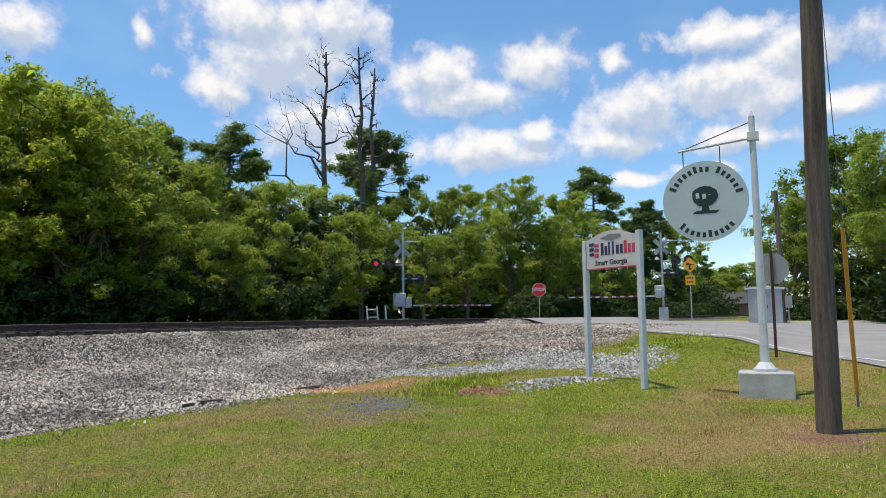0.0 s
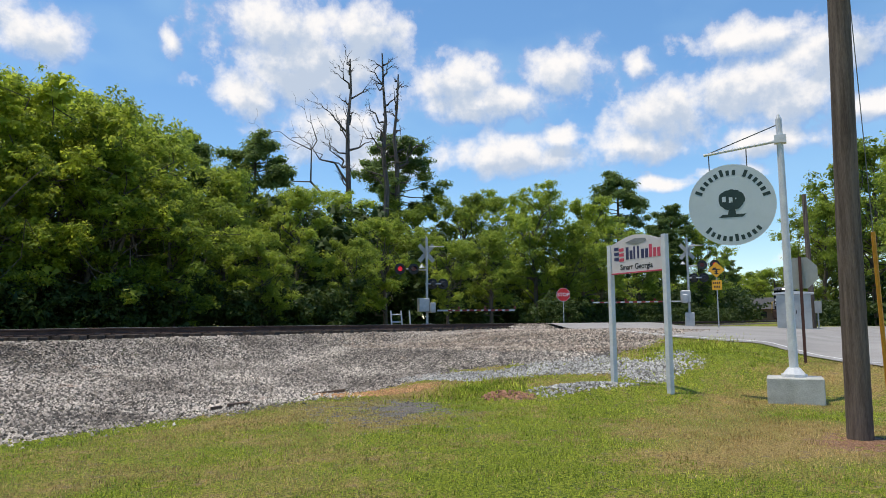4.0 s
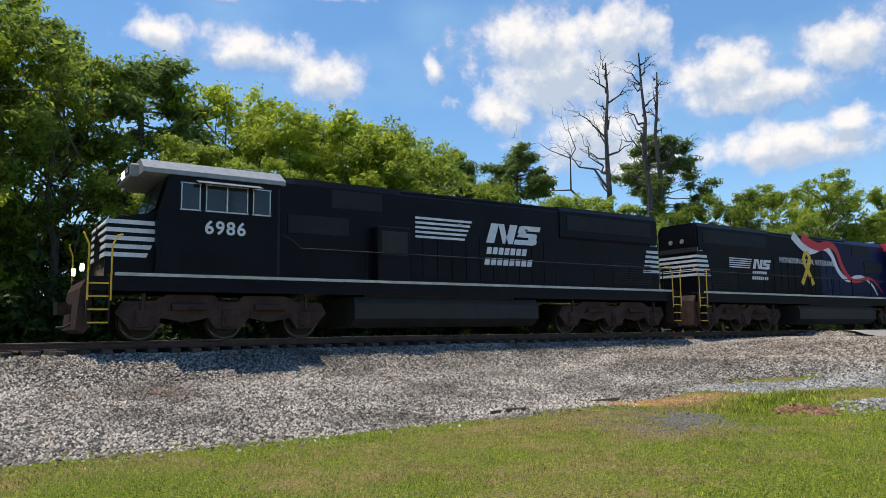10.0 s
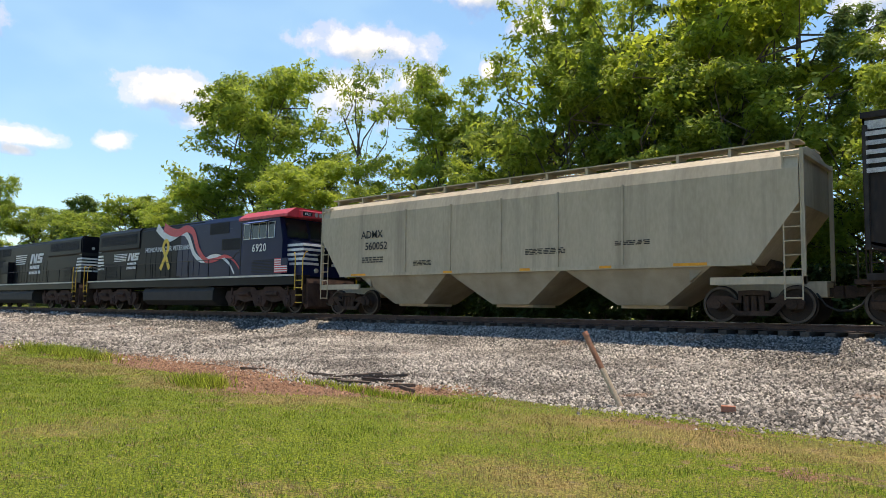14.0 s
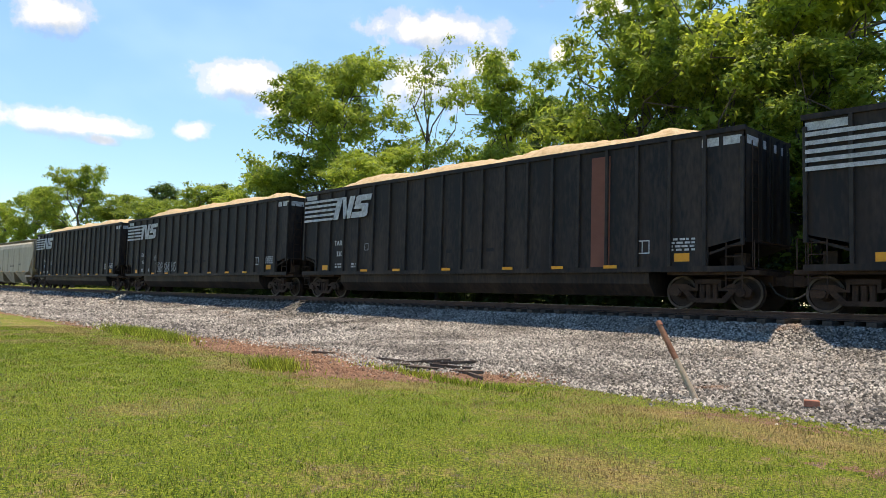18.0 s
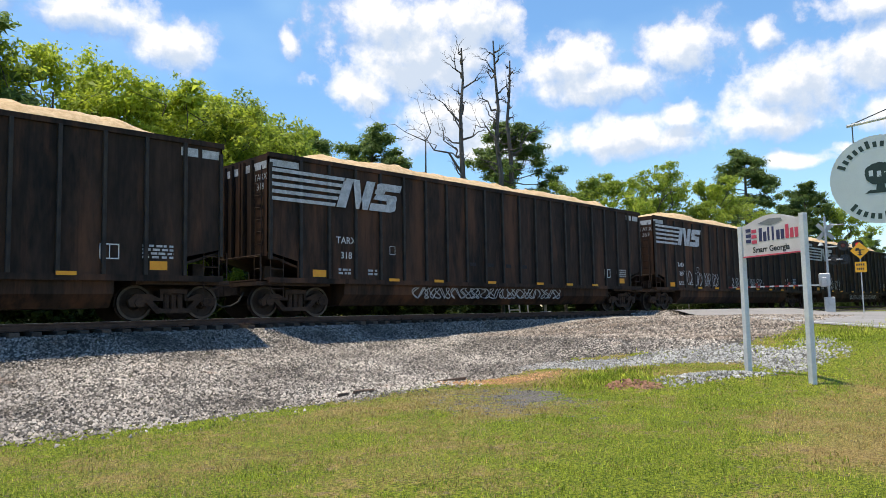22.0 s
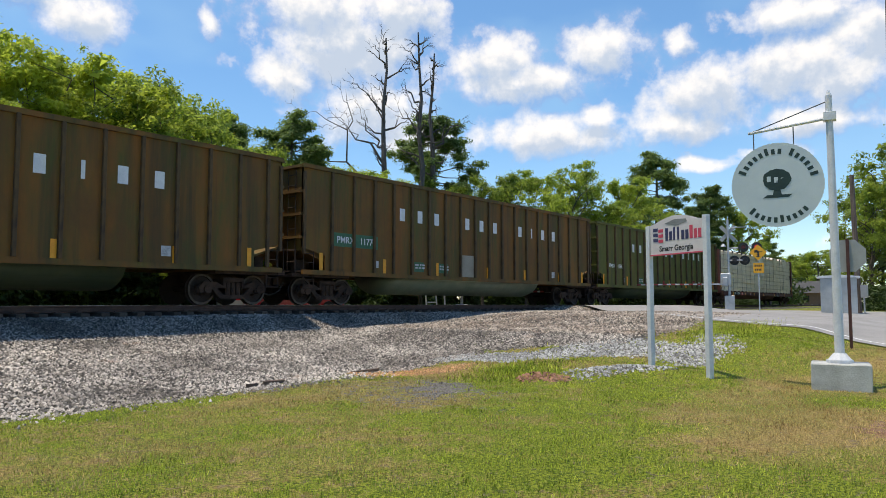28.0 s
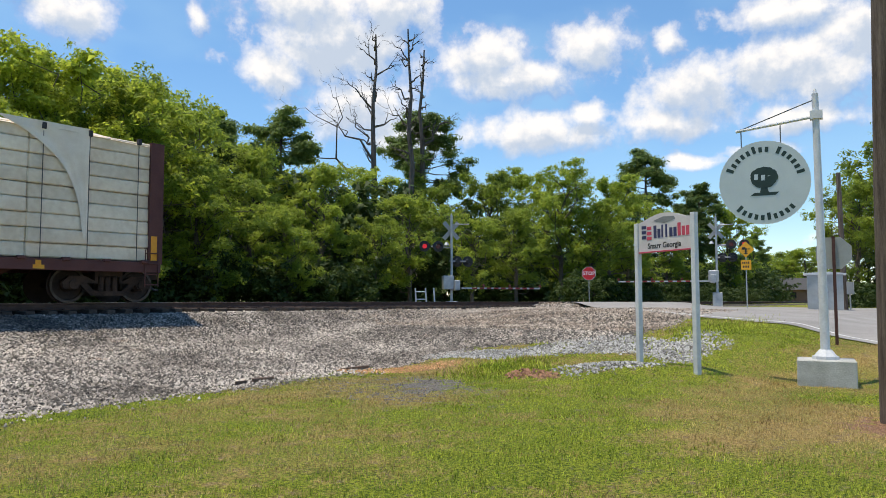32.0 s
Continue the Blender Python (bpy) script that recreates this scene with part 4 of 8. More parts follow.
# ---- wood chip gondola ----
def gondola(label, length, body, belly, ribs, chips, marks, top=5.06, rib_depth=0.09, lift=None, round_belly=False):
    car = thing("gondola_car", label, "railway car", "cars of the train")
    L = length / 2 - {"black": 0.75, "red": 0.53}.get(marks["kind"], 0.45)
    Y = 1.50
    for sy in (-1, 1):
        y0, y1 = sorted((sy * Y, sy * (Y - 0.06)))
        bm = extrude(bmesh.new(), [(-L, 2.0), (-L + 1.07, 1.75), (-L + 1.07, 1.15), (L - 1.07, 1.15), (L - 1.07, 1.75), (L, 2.0), (L, top), (-L, top)], "y", y0, y1)
        part("side_wall", bm, body, car)
        bm = bmesh.new()
        box(bm, -L - 0.03, L + 0.03, *sorted((sy * (Y - 0.02), sy * (Y + 0.08))), top - 0.12, top + 0.02)
        part("top_chord", bm, body, car)
        bm = bmesh.new()
        box(bm, -L, L, *sorted((sy * (Y - 0.02), sy * (Y + 0.07))), 1.06, 1.22)
        part("side_sill", bm, body, car)
        rib = mesh_of(boxed(-0.05, 0.05, *sorted((sy * (Y - 0.01), sy * (Y + rib_depth))), 1.22, top - 0.1, 0.01), "rib", {"black": M_RIB, "bay": M_RIBDARK}.get(marks["kind"], body))
        for i in range(ribs + 1):
            x = -L + 0.06 + (2 * L - 0.12) * i / ribs
            if marks["kind"] == "bay" and 0 < i < ribs:
                x = -L + 0.255 + 1.09 * i
            ob = part("rib", rib, None, car)
            ob.matrix_basis = pose(x, 0, 0) if 0 < i < ribs else pose(x, 0, 0.8) @ Matrix.Diagonal((1, 1, 0.8, 1))
    for s in (-1, 1):
        bm = extrude(bmesh.new(), [(s * L, 1.95), (s * (L - 0.05), 1.95), (s * (L - 0.05), top), (s * L, top)], "y", -Y, Y)
        part("end_wall", bm, body, car)
        if marks["kind"] == "black":
            for y in (-0.62, -0.1, 0.1, 0.62, 1.1):
                part("end_rib", boxed(*sorted((s * L, s * (L + 0.1))), y - 0.05, y + 0.05, 1.95, top - 0.1), body, car)
        else:
            for z in (2.3, 3.1, 3.9, top - 0.12):
                part("end_rib", boxed(*sorted((s * L, s * (L + 0.12))), -Y, Y, z, z + 0.09), body, car)
        # slope sheet under the end, platform, ladder, grab irons
        bm = extrude(bmesh.new(), [(s * L, 1.95), (s * (L - 2.6), 1.12), (s * (L - 2.6), 1.05), (s * L, 1.88)], "y", -Y + 0.07, Y - 0.07)
        part("slope_sheet", bm, body, car)
        bm = boxed(*sorted((s * (L - 2.4), s * (L + 0.3))), -1.35, 1.35, 0.98, 1.1)
        box(bm, *sorted((s * (L - 2.6), s * (L + 0.25))), -0.3, 0.3, 0.7, 1.0)
        part("end_platform", bm, M_TRUCK, car)
        bm = bmesh.new()
        for x in (L - 0.1, L - 0.55):
            rod(bm, (s * x, -1.48, 0.55), (s * x, -1.48, 1.95), 0.018, seg=5)
        for k in range(5):
            rod(bm, (s * (L - 0.1), -1.48, 0.58 + 0.3 * k), (s * (L - 0.55), -1.48, 0.58 + 0.3 * k), 0.018, seg=5)
        rod(bm, (s * (L + 0.2), -1.4, 1.1), (s * (L + 0.2), -1.4, 1.9), 0.02, seg=5)
        rod(bm, (s * (L + 0.2), -1.4, 1.9), (s * (L + 0.2), 1.2, 1.9), 0.02, seg=5)
        rod(bm, (s * (L + 0.06), -1.2, 1.2), (s * (L + 0.06), -1.2, 4.7), 0.018, seg=5)
        rod(bm, (s * (L + 0.06), -0.8, 1.2), (s * (L + 0.06), -0.8, 4.7), 0.018, seg=5)
        for k in range(9):
            rod(bm, (s * (L + 0.06), -1.2, 1.5 + 0.38 * k), (s * (L + 0.06), -0.8, 1.5 + 0.38 * k), 0.016, seg=5)
        part("ladder", bm, M_TRUCK, car)
        bm = bmesh.new()
        rod(bm, (s * (L - 1.0), -0.5, 1.45), (s * (L - 1.0), 0.5, 1.45), 0.2, seg=10)
        box(bm, *sorted((s * (L - 0.6), s * (L - 0.25))), -0.9, -0.6, 1.1, 1.6)
        part("brake_gear", bm, M_TRUCK, car)
        coupler(car, s * length / 2, s)
        freight_bogie(car, s * (length / 2 - 2.0))
    # belly between the bogies
    B = L - (5.15 if round_belly else 2.98)
    bm = bmesh.new()
    if round_belly:
        n = 10
        out = [(-1.22 + 2.44 * i / n, 1.14 - 0.72 * math.sin(math.pi * i / n) ** 0.6) for i in range(n + 1)]
        extrude(bm, out, "x", -B, B)
    else:
        extrude(bm, [(-1.4, 1.14), (-1.36, 0.72), (-1.05, 0.36), (1.05, 0.36), (1.36, 0.72), (1.4, 1.14)], "x", -B, B)
    part("belly", bm, belly, car, smooth=round_belly)
    part("floor", boxed(-L, L, -Y + 0.06, Y - 0.06, 1.15, 1.2), M_TRUCK, car)
    if chips:
        n, m = 150, 16
        x = np.linspace(-L + 0.15, L - 0.15, n)
        y = np.linspace(-Y + 0.07, Y - 0.07, m)
        X, Yg, f = grid(x, y)
        bump_ = 0.1 + 0.2 * np.abs(fbm(X * 0.35 + chips * 5, Yg * 0.4, 3, chips)) * 2 + 0.09 * np.sin(X * 1.25 + chips)
        z = top - 0.3 + (0.74 + 0.55 * bump_) * (1 - np.abs(Yg / Y) ** 3.0) * np.clip((L - 0.4 - np.abs(X)) / 2.4, 0, 1) ** 0.6 + 0.09 * fbm(X * 3, Yg * 3, 3, 4)
        part("chip_load", quads_mesh("chip_load", np.stack([X, Yg, z], -1).reshape(-1, 3), f, M_CHIPS, True), None, car, "heaped load of pale fresh wood chips")
    F = -Y - 0.002
    if marks["kind"] == "black":
        stripes_logo(car, -L + 0.08, F - rib_depth, 3.6, 4.6, 2.35, -L + 2.5, -L + 5.05, M_WORNWHITE)
        plate(car, "white_panel", -L + 0.05, -L + 1.17, 4.67, 4.88, F, M_WORNWHITE)
        plate(car, "white_panel", L - 1.25, L - 0.75, 4.6, 4.84, F, M_WORNWHITE)
        plate(car, "white_panel", L - 0.62, L - 0.1, 4.6, 4.84, F, M_WORNWHITE)
        part("white_panel", boxed(-L - 0.006, -L, -1.4, 1.4, 4.6, 4.84), M_WORNWHITE, car)
        part("white_panel", boxed(L, L + 0.006, -1.4, 1.4, 4.6, 4.84), M_WORNWHITE, car)
        lettering(marks["a"], 0.32, M_WHITE, car, -L + 2.97, F, 2.5)
        lettering(marks["b"], 0.32, M_WHITE, car, -L + 2.97, F, 2.0)
        o = part("lettering", text_mesh(marks["a"] + "\n" + marks["b"], 0.3, M_WORNWHITE), None, car)
        o.matrix_basis = pose(-L - 0.006, -1.05, 4.2, 90, 0, -90)
        small_print(car, -L + 2.65, F, 1.5, 2, 0.5, 0.07, M_WORNWHITE, 1)
        small_print(car, -L + 3.9, F, 1.5, 2, 0.4, 0.07, M_WORNWHITE, 2)
        small_print(car, L - 2.3, F, 1.98, 4, 0.85, 0.06, M_WORNWHITE, 3)
        bm = bmesh.new()
        for a, b, c, d in ((0, 0.62, 0, 0.03), (0, 0.62, 0.37, 0.4), (0, 0.03, 0, 0.4), (0.3, 0.33, 0, 0.4), (0.59, 0.62, 0, 0.4)):
            box(bm, L - 3.4 + a * 0.8, L - 3.4 + b * 0.8, F - 0.006, F, 1.62 + c, 1.62 + d)
        part("stencil_frame", bm, M_WHITE, car)
        bm = bmesh.new()
        for a, b, c, d in ((0, 0.26, 0, 0.02), (0, 0.26, 0.28, 0.3), (0, 0.02, 0, 0.3), (0.24, 0.26, 0, 0.3)):
            box(bm, -L + 4.87 + a, -L + 4.87 + b, F - 0.006, F, 2.12 + c, 2.12 + d)
        part("stencil_frame", bm, M_WORNWHITE, car)
        for x in (9.0, 10.06, 11.17, 12.21):
            plate(car, "stencil_plate", -L + x, -L + x + 0.36, 1.86, 2.0, F, M_TUBEDARK if marks.get("plates") else M_GRILLE)
        plate(car, "reflector", -L + 1.63, -L + 2.15, 1.27, 1.5, F, M_REFLECT)
        plate(car, "reflector", L - 2.1, L - 1.62, 1.36, 1.6, F, M_REFLECT)
        for x in (4.75, 6.95, 9.95, 13.1, 15.3, 17.35):
            plate(car, "reflector", -L + x, -L + x + 0.48, 1.18, 1.28, F - rib_depth - 0.01, M_REFLECT)
        if marks.get("panel"):
            plate(car, "primer_panel", L - 5.0, L - 4.3, 1.24, 4.75, F, M_RUSTPANEL, 0.01, label="unpainted red brown repair panel")
        for a, b, c, d, e in marks.get("tags", ()):
            scrawl(car, -L + a, F - (0.02 if b > 1.2 else -0.12), b, c, d, e)
    elif marks["kind"] == "red":
        lettering(marks["a"], 0.36, M_WHITE, car, -L + 3.25, F - 0.018, 2.85, bold=0.01)
        lettering(marks["b"], 0.36, M_WHITE, car, -L + 3.27, F - 0.018, 2.5, bold=0.01)
        for k, wd in enumerate(("LOAD", "WOOD", "CHIPS", "ONLY")):
            lettering(wd, 0.26, M_WHITE, car, -L + 9.74 + 1.077 * k, F - 0.018, 2.1, bold=0.006)
        for x, h in ((1.78, 0.95), (4.36, 0.5), (7.55, 0.5), (10.64, 0.5), (11.78, 0.5), (14.84, 0.5), (18.0, 0.5), (20.6, 0.95)):
            plate(car, "reflector", -L + x, -L + x + 0.13, 1.22, 1.22 + h, F - 0.012, M_REFLECT)
        small_print(car, -L + 2.15, F, 1.6, 3, 0.45, 0.07, M_WORNWHITE, 1)
        small_print(car, -L + 3.0, F, 1.6, 3, 0.55, 0.07, M_WORNWHITE, 2)
        small_print(car, L - 5.1, F, 1.52, 2, 0.6, 0.04, M_WORNWHITE, 4)
        small_print(car, L - 2.6, F, 1.46, 1, 0.7, 0.05, M_WORNWHITE, 5)
        plate(car, "stencil_plate", L - 1.75, L - 1.45, 1.36, 1.5, F, M_WORNWHITE)
    else:
        for k in (4, 5, 6, 8, 9, 10, 12, 13, 14, 15):
            w = 0.11 if k == 13 else 0.3
            letter_bars(car, -L + 0.8 + 1.09 * k - w / 2, F, 3.36, 1, w, 0.5, 0, M_WHITE, 0)
        if marks.get("patch"):
            plate(car, "stencil_patch", -L + 1.4, -L + 3.75, 2.12, 2.62, F, M_PATCH)
        lettering(marks["a"], 0.34, M_WHITE, car, -L + 2.05, F - 0.012, 2.36, bold=0.004)
        lettering(marks["b"], 0.34, M_WHITE, car, -L + 3.2, F - 0.012, 2.36, bold=0.004)
        for x, h in ((0.78, 0.62), (4.05, 0.55), (7.3, 0.55), (11.0, 0.5), (14.2, 0.5), (17.6, 0.5), (20.2, 0.6)):
            plate(car, "reflector", -L + x, -L + x + 0.16, 1.22, 1.22 + h, F - 0.012, M_REFLECT)
        plate(car, "stencil_plate", -L + 5.9, -L + 6.5, 1.35, 1.75, F, M_PATCH)
        plate(car, "stencil_plate", -L + 7.5, -L + 8.1, 1.35, 1.75, F, M_PATCH)
        small_print(car, -L + 5.95, F - 0.007, 1.6, 2, 0.6, 0.07, M_WORNWHITE, 2)
        small_print(car, -L + 7.55, F - 0.007, 1.6, 2, 0.6, 0.07, M_WORNWHITE, 3)
        plate(car, "stencil_plate", -L + 3.55, -L + 3.8, 1.42, 1.68, F, M_WORNWHITE)
        plate(car, "stencil_plate", L - 4.3, L - 4.0, 1.42, 1.72, F, M_WORNWHITE)
        if marks.get("panel"):
            plate(car, "primer_panel", -L + 9.15, -L + 10.0, 1.24, 2.2, F, M_HOPPERDIRT)
    return car


# ---- covered hopper ----
def covered_hopper(length):
    car = thing("hopper_car", "dusty pale grey covered hopper car with three chutes", "railway car", "cars of the train")
    L = length / 2 - 0.55
    H = 4.65
    half = [(1.5, 1.55), (1.52, 2.2), (1.52, 3.95), (1.42, 4.3), (1.15, 4.5), (0.6, H)]
    out = [(-a, b) for a, b in half] + [(a, b) for a, b in reversed(half)]
    bm = extrude(bmesh.new(), out, "x", -L + 0.12, L - 0.12)
    for e in (-1, 1):
        geom = bm.verts[:] + bm.edges[:] + bm.faces[:]
        bmesh.ops.bisect_plane(bm, geom=geom, plane_co=(e * (L - 0.12), 0, 3.05), plane_no=Vector((e * 1.5, 0, -1.13)).normalized(), clear_outer=True)
        bmesh.ops.holes_fill(bm, edges=[ed for ed in bm.edges if ed.is_boundary])
    part("body", bm, M_HOPPER, car)
    for s in (-1, 1):
        # end slope sheets and corner posts
        bm = extrude(bmesh.new(), [(s * (L - 0.5), 4.4), (s * (L - 0.45), 4.4), (s * (L - 0.45), 3.2), (s * (L - 3.0), 1.1), (s * (L - 3.0), 1.5), (s * (L - 0.5), 3.4)], "y", -1.4, 1.4)
        part("slope_sheet", bm, M_HOPPERDIRT, car)
        bm = bmesh.new()
        for y in (-1.44, 1.44):
            box(bm, *sorted((s * (L - 0.1), s * (L + 0.0))), y - 0.05, y + 0.05, 1.0, 4.45)
            box(bm, *sorted((s * (L - 2.4), s * L)), y - 0.05, y + 0.05, 1.0, 1.2)
        box(bm, *sorted((s * (L - 0.55), s * L)), -1.45, 1.45, 4.3, 4.4)
        box(bm, *sorted((s * (L - 2.6), s * (L + 0.2))), -0.35, 0.35, 0.7, 1.1)
        part("end_frame", bm, M_HOPPER, car)
        bm = bmesh.new()
        for x in (L - 0.08, L - 0.5):
            rod(bm, (s * x, -1.5, 0.6), (s * x, -1.5, 4.4), 0.02, seg=5)
        for k in range(11):
            rod(bm, (s * (L - 0.08), -1.5, 0.65 + 0.36 * k), (s * (L - 0.5), -1.5, 0.65 + 0.36 * k), 0.018, seg=5)
        part("ladder", bm, M_HOPPER, car)
        bm = bmesh.new()
        rod(bm, (s * (L - 1.3), -0.5, 1.6), (s * (L - 1.3), 0.5, 1.6), 0.22, seg=10)
        part("brake_gear", bm, M_TRUCK, car)
        coupler(car, s * length / 2, s)
        freight_bogie(car, s * (length / 2 - 1.95))
    bm = boxed(-L + 1.3, L - 1.3, -1.55, -1.45, 1.5, 1.62)
    box(bm, -L + 1.3, L - 1.3, 1.45, 1.55, 1.5, 1.62)
    part("side_sill", bm, M_HOPPER, car)
    rib = mesh_of(boxed(-0.03, 0.03, -1.545, -1.5, 1.62, 4.0), "rib", M_HOPPER)
    for i in range(2, 7):
        ob = part("rib", rib, None, car)
        ob.matrix_basis = pose(-L + 0.5 + (2 * L - 1.0) * i / 8, 0, 0)
    B = L - 2.3
    for i in range(3):
        x0 = -B + i * 2 * B / 3
        x1 = x0 + 2 * B / 3
        c = (x0 + x1) / 2
        bm = bmesh.new()
        a = [bm.verts.new(p) for p in ((x0 + 0.06, -1.45, 1.52), (x1 - 0.06, -1.45, 1.52), (x1 - 0.06, 1.45, 1.52), (x0 + 0.06, 1.45, 1.52))]
        b = [bm.verts.new(p) for p in ((c - 0.75, -0.95, 0.45), (c + 0.75, -0.95, 0.45), (c + 0.75, 0.95, 0.45), (c - 0.75, 0.95, 0.45))]
        for k in range(4):
            bm.faces.new((a[k], a[(k + 1) % 4], b[(k + 1) % 4], b[k]))
        bm.faces.new(b)
        bm.faces.new(a)
        ch = part("chute", bm, M_HOPPERDIRT, car)
        part("outlet_gate", boxed(c - 0.75, c + 0.75, -0.7, 0.7, 0.36, 0.47), M_HOPPER, ch)
    bm = bmesh.new()
    for y in (-0.75, 0.75):
        box(bm, -L + 0.2, L - 0.2, y - 0.3, y + 0.3, H + 0.1, H + 0.14)
        for i in range(13):
            x = -L + 0.5 + (2 * L - 1) * i / 12
            box(bm, x - 0.04, x + 0.04, y - 0.28, y + 0.28, H - 0.15, H + 0.1)
    part("roof_walk", bm, M_HOPPER, car)
    bm = bmesh.new()
    for i in range(6):
        x = -L + 2 + (2 * L - 4) * i / 5
        part("roof_hatch", boxed(x - 1.0, x + 1.0, -0.35, 0.35, H - 0.02, H + 0.1, 0.02), M_HOPPER, car)
    F = -1.527
    lettering("ADMX", 0.42, M_INK, car, -L + 3.15, -1.549, 3.12, bold=0.004)
    lettering("560052", 0.42, M_INK, car, -L + 3.4, -1.549, 2.66, bold=0.004)
    small_print(car, -L + 2.6, F, 2.2, 3, 1.2, 0.05, M_INK, 1)
    small_print(car, -L + 5.4, F, 2.0, 4, 0.9, 0.03, M_TANK, 2)
    small_print(car, L - 5.2, F, 2.3, 3, 1.1, 0.03, M_TANK, 3)
    small_print(car, L - 8.4, F, 2.2, 4, 1.5, 0.03, M_TANK, 4)
    for x, w in ((2.0, 0.85), (6.9, 0.4), (10.2, 0.4), (13.1, 0.4), (15.4, 0.95)):
        plate(car, "reflector", -L + x, -L + x + w, 1.53, 1.61, -1.552, M_REFLECT)
    return car


# ---- lumber car ----
def lumber_car(length):
    car = thing("centerbeam_car", "oxide red flat car loaded with white-wrapped lumber", "railway car", "cars of the train")
    L = length / 2 - 0.65
    part("deck", boxed(-L, L, -1.39, 1.39, 1.0, 1.12), M_LUMBERCAR, car)
    for y in (-1.47, 1.4):
        part("side_sill", boxed(-L, L, y, y + 0.07, 0.85, 1.15, 0.01), M_LUMBERCAR, car)
    part("center_sill", extrude(bmesh.new(), [(-L + 3.4, 0.99), (-L + 4.2, 0.55), (L - 4.2, 0.55), (L - 3.4, 0.99)], "y", -0.5, 0.5), M_LUMBERCAR, car)
    part("center_beam", boxed(-L, L, -0.08, 0.08, 1.12, 4.55), M_LUMBERCAR, car)
    for s in (-1, 1):
        bulkhead = part("end_bulkhead", boxed(*sorted((s * (L - 0.3), s * L)), -1.35, 1.35, 1.1, 4.6), M_LUMBERCAR, car)
        for y in (-1.35, -0.7, 0, 0.7, 1.35):
            part("upright", boxed(*sorted((s * (L - 0.35), s * (L + 0.06))), y - 0.08, y + 0.08, 1.1, 4.62), M_LUMBERCAR, bulkhead)
        for z in (1.8, 2.6, 3.4, 4.2):
            part("cross_rail", boxed(*sorted((s * (L - 0.2), s * (L + 0.04))), -1.4, 1.4, z, z + 0.08), M_LUMBERCAR, bulkhead)
        part("reflector", boxed(*sorted((s * (L - 0.3), s * (L - 0.12))), -1.445, -1.43, 1.2, 1.9), M_REFLECT, car)
        bm = bmesh.new()
        for k in range(4):
            rod(bm, (s * (L - 0.1), -1.5, 0.5 + 0.3 * k), (s * (L - 0.5), -1.5, 0.5 + 0.3 * k), 0.018, seg=5)
        for x in (L - 0.1, L - 0.5):
            rod(bm, (s * x, -1.5, 0.45), (s * x, -1.5, 1.5), 0.018, seg=5)
        part("ladder", bm, M_LUMBERCAR, car)
        coupler(car, s * length / 2, s)
        freight_bogie(car, s * (length / 2 - 2.0))
    r = random.Random(3)
    X0, X1, tiers = -L + 0.36, L - 0.3, 9
    packs = 7
    tier = 3.42 / tiers
    for side in (-1, 1):
        for i in range(packs):
            a, b = X0 + (X1 - X0) * i / packs, X0 + (X1 - X0) * (i + 1) / packs
            for k in range(tiers):
                o, e = r.uniform(-0.03, 0.03), r.uniform(-0.02, 0.02)
                y0, y1 = sorted((side * 0.12, side * (1.33 + o)))
                part("lumber_pack", boxed(a + 0.008 + e, b - 0.008 + e, y0, y1, 1.17 + tier * k + 0.010, 1.17 + tier * (k + 1) - 0.004, 0.03), M_WRAP, car)
    for x in (-10.7, -9.5, -8.25, -7.0, -5.7, -4.5, -3.1, -1.85, 0.9, 2.15, 3.35, 4.85, 6.05, 7.35, 8.7, 9.9, 11.3):
        st = part("strap", boxed(x - 0.009, x + 0.009, -1.376, -1.366, 1.17, 4.62), M_STRAP, car)
        part("clip", boxed(x - 0.05, x + 0.05, -1.43, -1.33, 4.50, 4.66), M_STRAP, st, "black plastic corner guard")
    n = 110
    x = np.linspace(X0, X1, n)
    y = np.linspace(-1.39, 1.39, 14)
    Xg, Yg, f = grid(x, y)
    hump = sum(h * np.exp(-((Xg - c) / w) ** 2) for c, h, w in ((-7.5, 0.10, 1.6), (-2.2, 0.12, 1.0), (0.2, 0.22, 1.1), (5.5, 0.22, 0.8), (6.8, 0.10, 0.6), (9.1, 0.24, 1.0)))
    z = 4.6 + 0.05 * fbm(Xg * 1.2, Yg, 3, 5) + hump * (1 - (Yg / 1.5) ** 4) - 0.10 * (np.abs(Yg) > 1.35)
    part("top_sheet", quads_mesh("top_sheet", np.stack([Xg, Yg, z], -1).reshape(-1, 3), f, M_WRAPWHITE, True), None, car, "white plastic sheet over the lumber")
    # loose flaps: each hangs from the top sheet, held by a strap along its rear edge
    for edge, w, drop in ((0.88, 2.9, 3.1), (6.03, 1.5, 2.9), (9.88, 2.3, 3.0)):
        m, k = 18, 26
        u, v = np.meshgrid(np.linspace(0, 1, m), np.linspace(0, 1, k), indexing="ij")
        wide = 0.05 + w * np.exp(-v * drop / 0.85)
        fx = edge - wide * (1 - u)
        fz = 4.70 - v * drop
        fy = -1.384 - 0.012 * np.sin(u * 15 + v * 3) * (1 - v) - 0.01 * np.sin(v * 21 + u * 4)
        idx = np.arange(m * k).reshape(m, k)
        q = np.stack([idx[:-1, :-1], idx[1:, :-1], idx[1:, 1:], idx[:-1, 1:]], -1).reshape(-1, 4)
        part("loose_sheet", quads_mesh("loose_sheet", np.stack([fx, fy, fz], -1).reshape(-1, 3), q, M_WRAPWHITE, True), None, car, "loose flap of white plastic")
    plate(car, "stencil_plate", -8.42, -6.95, 0.87, 1.13, -1.472, M_GRILLE)
    lettering("NS", 0.26, M_WHITE, car, -8.18, -1.482, 1.0, bold=0.004)
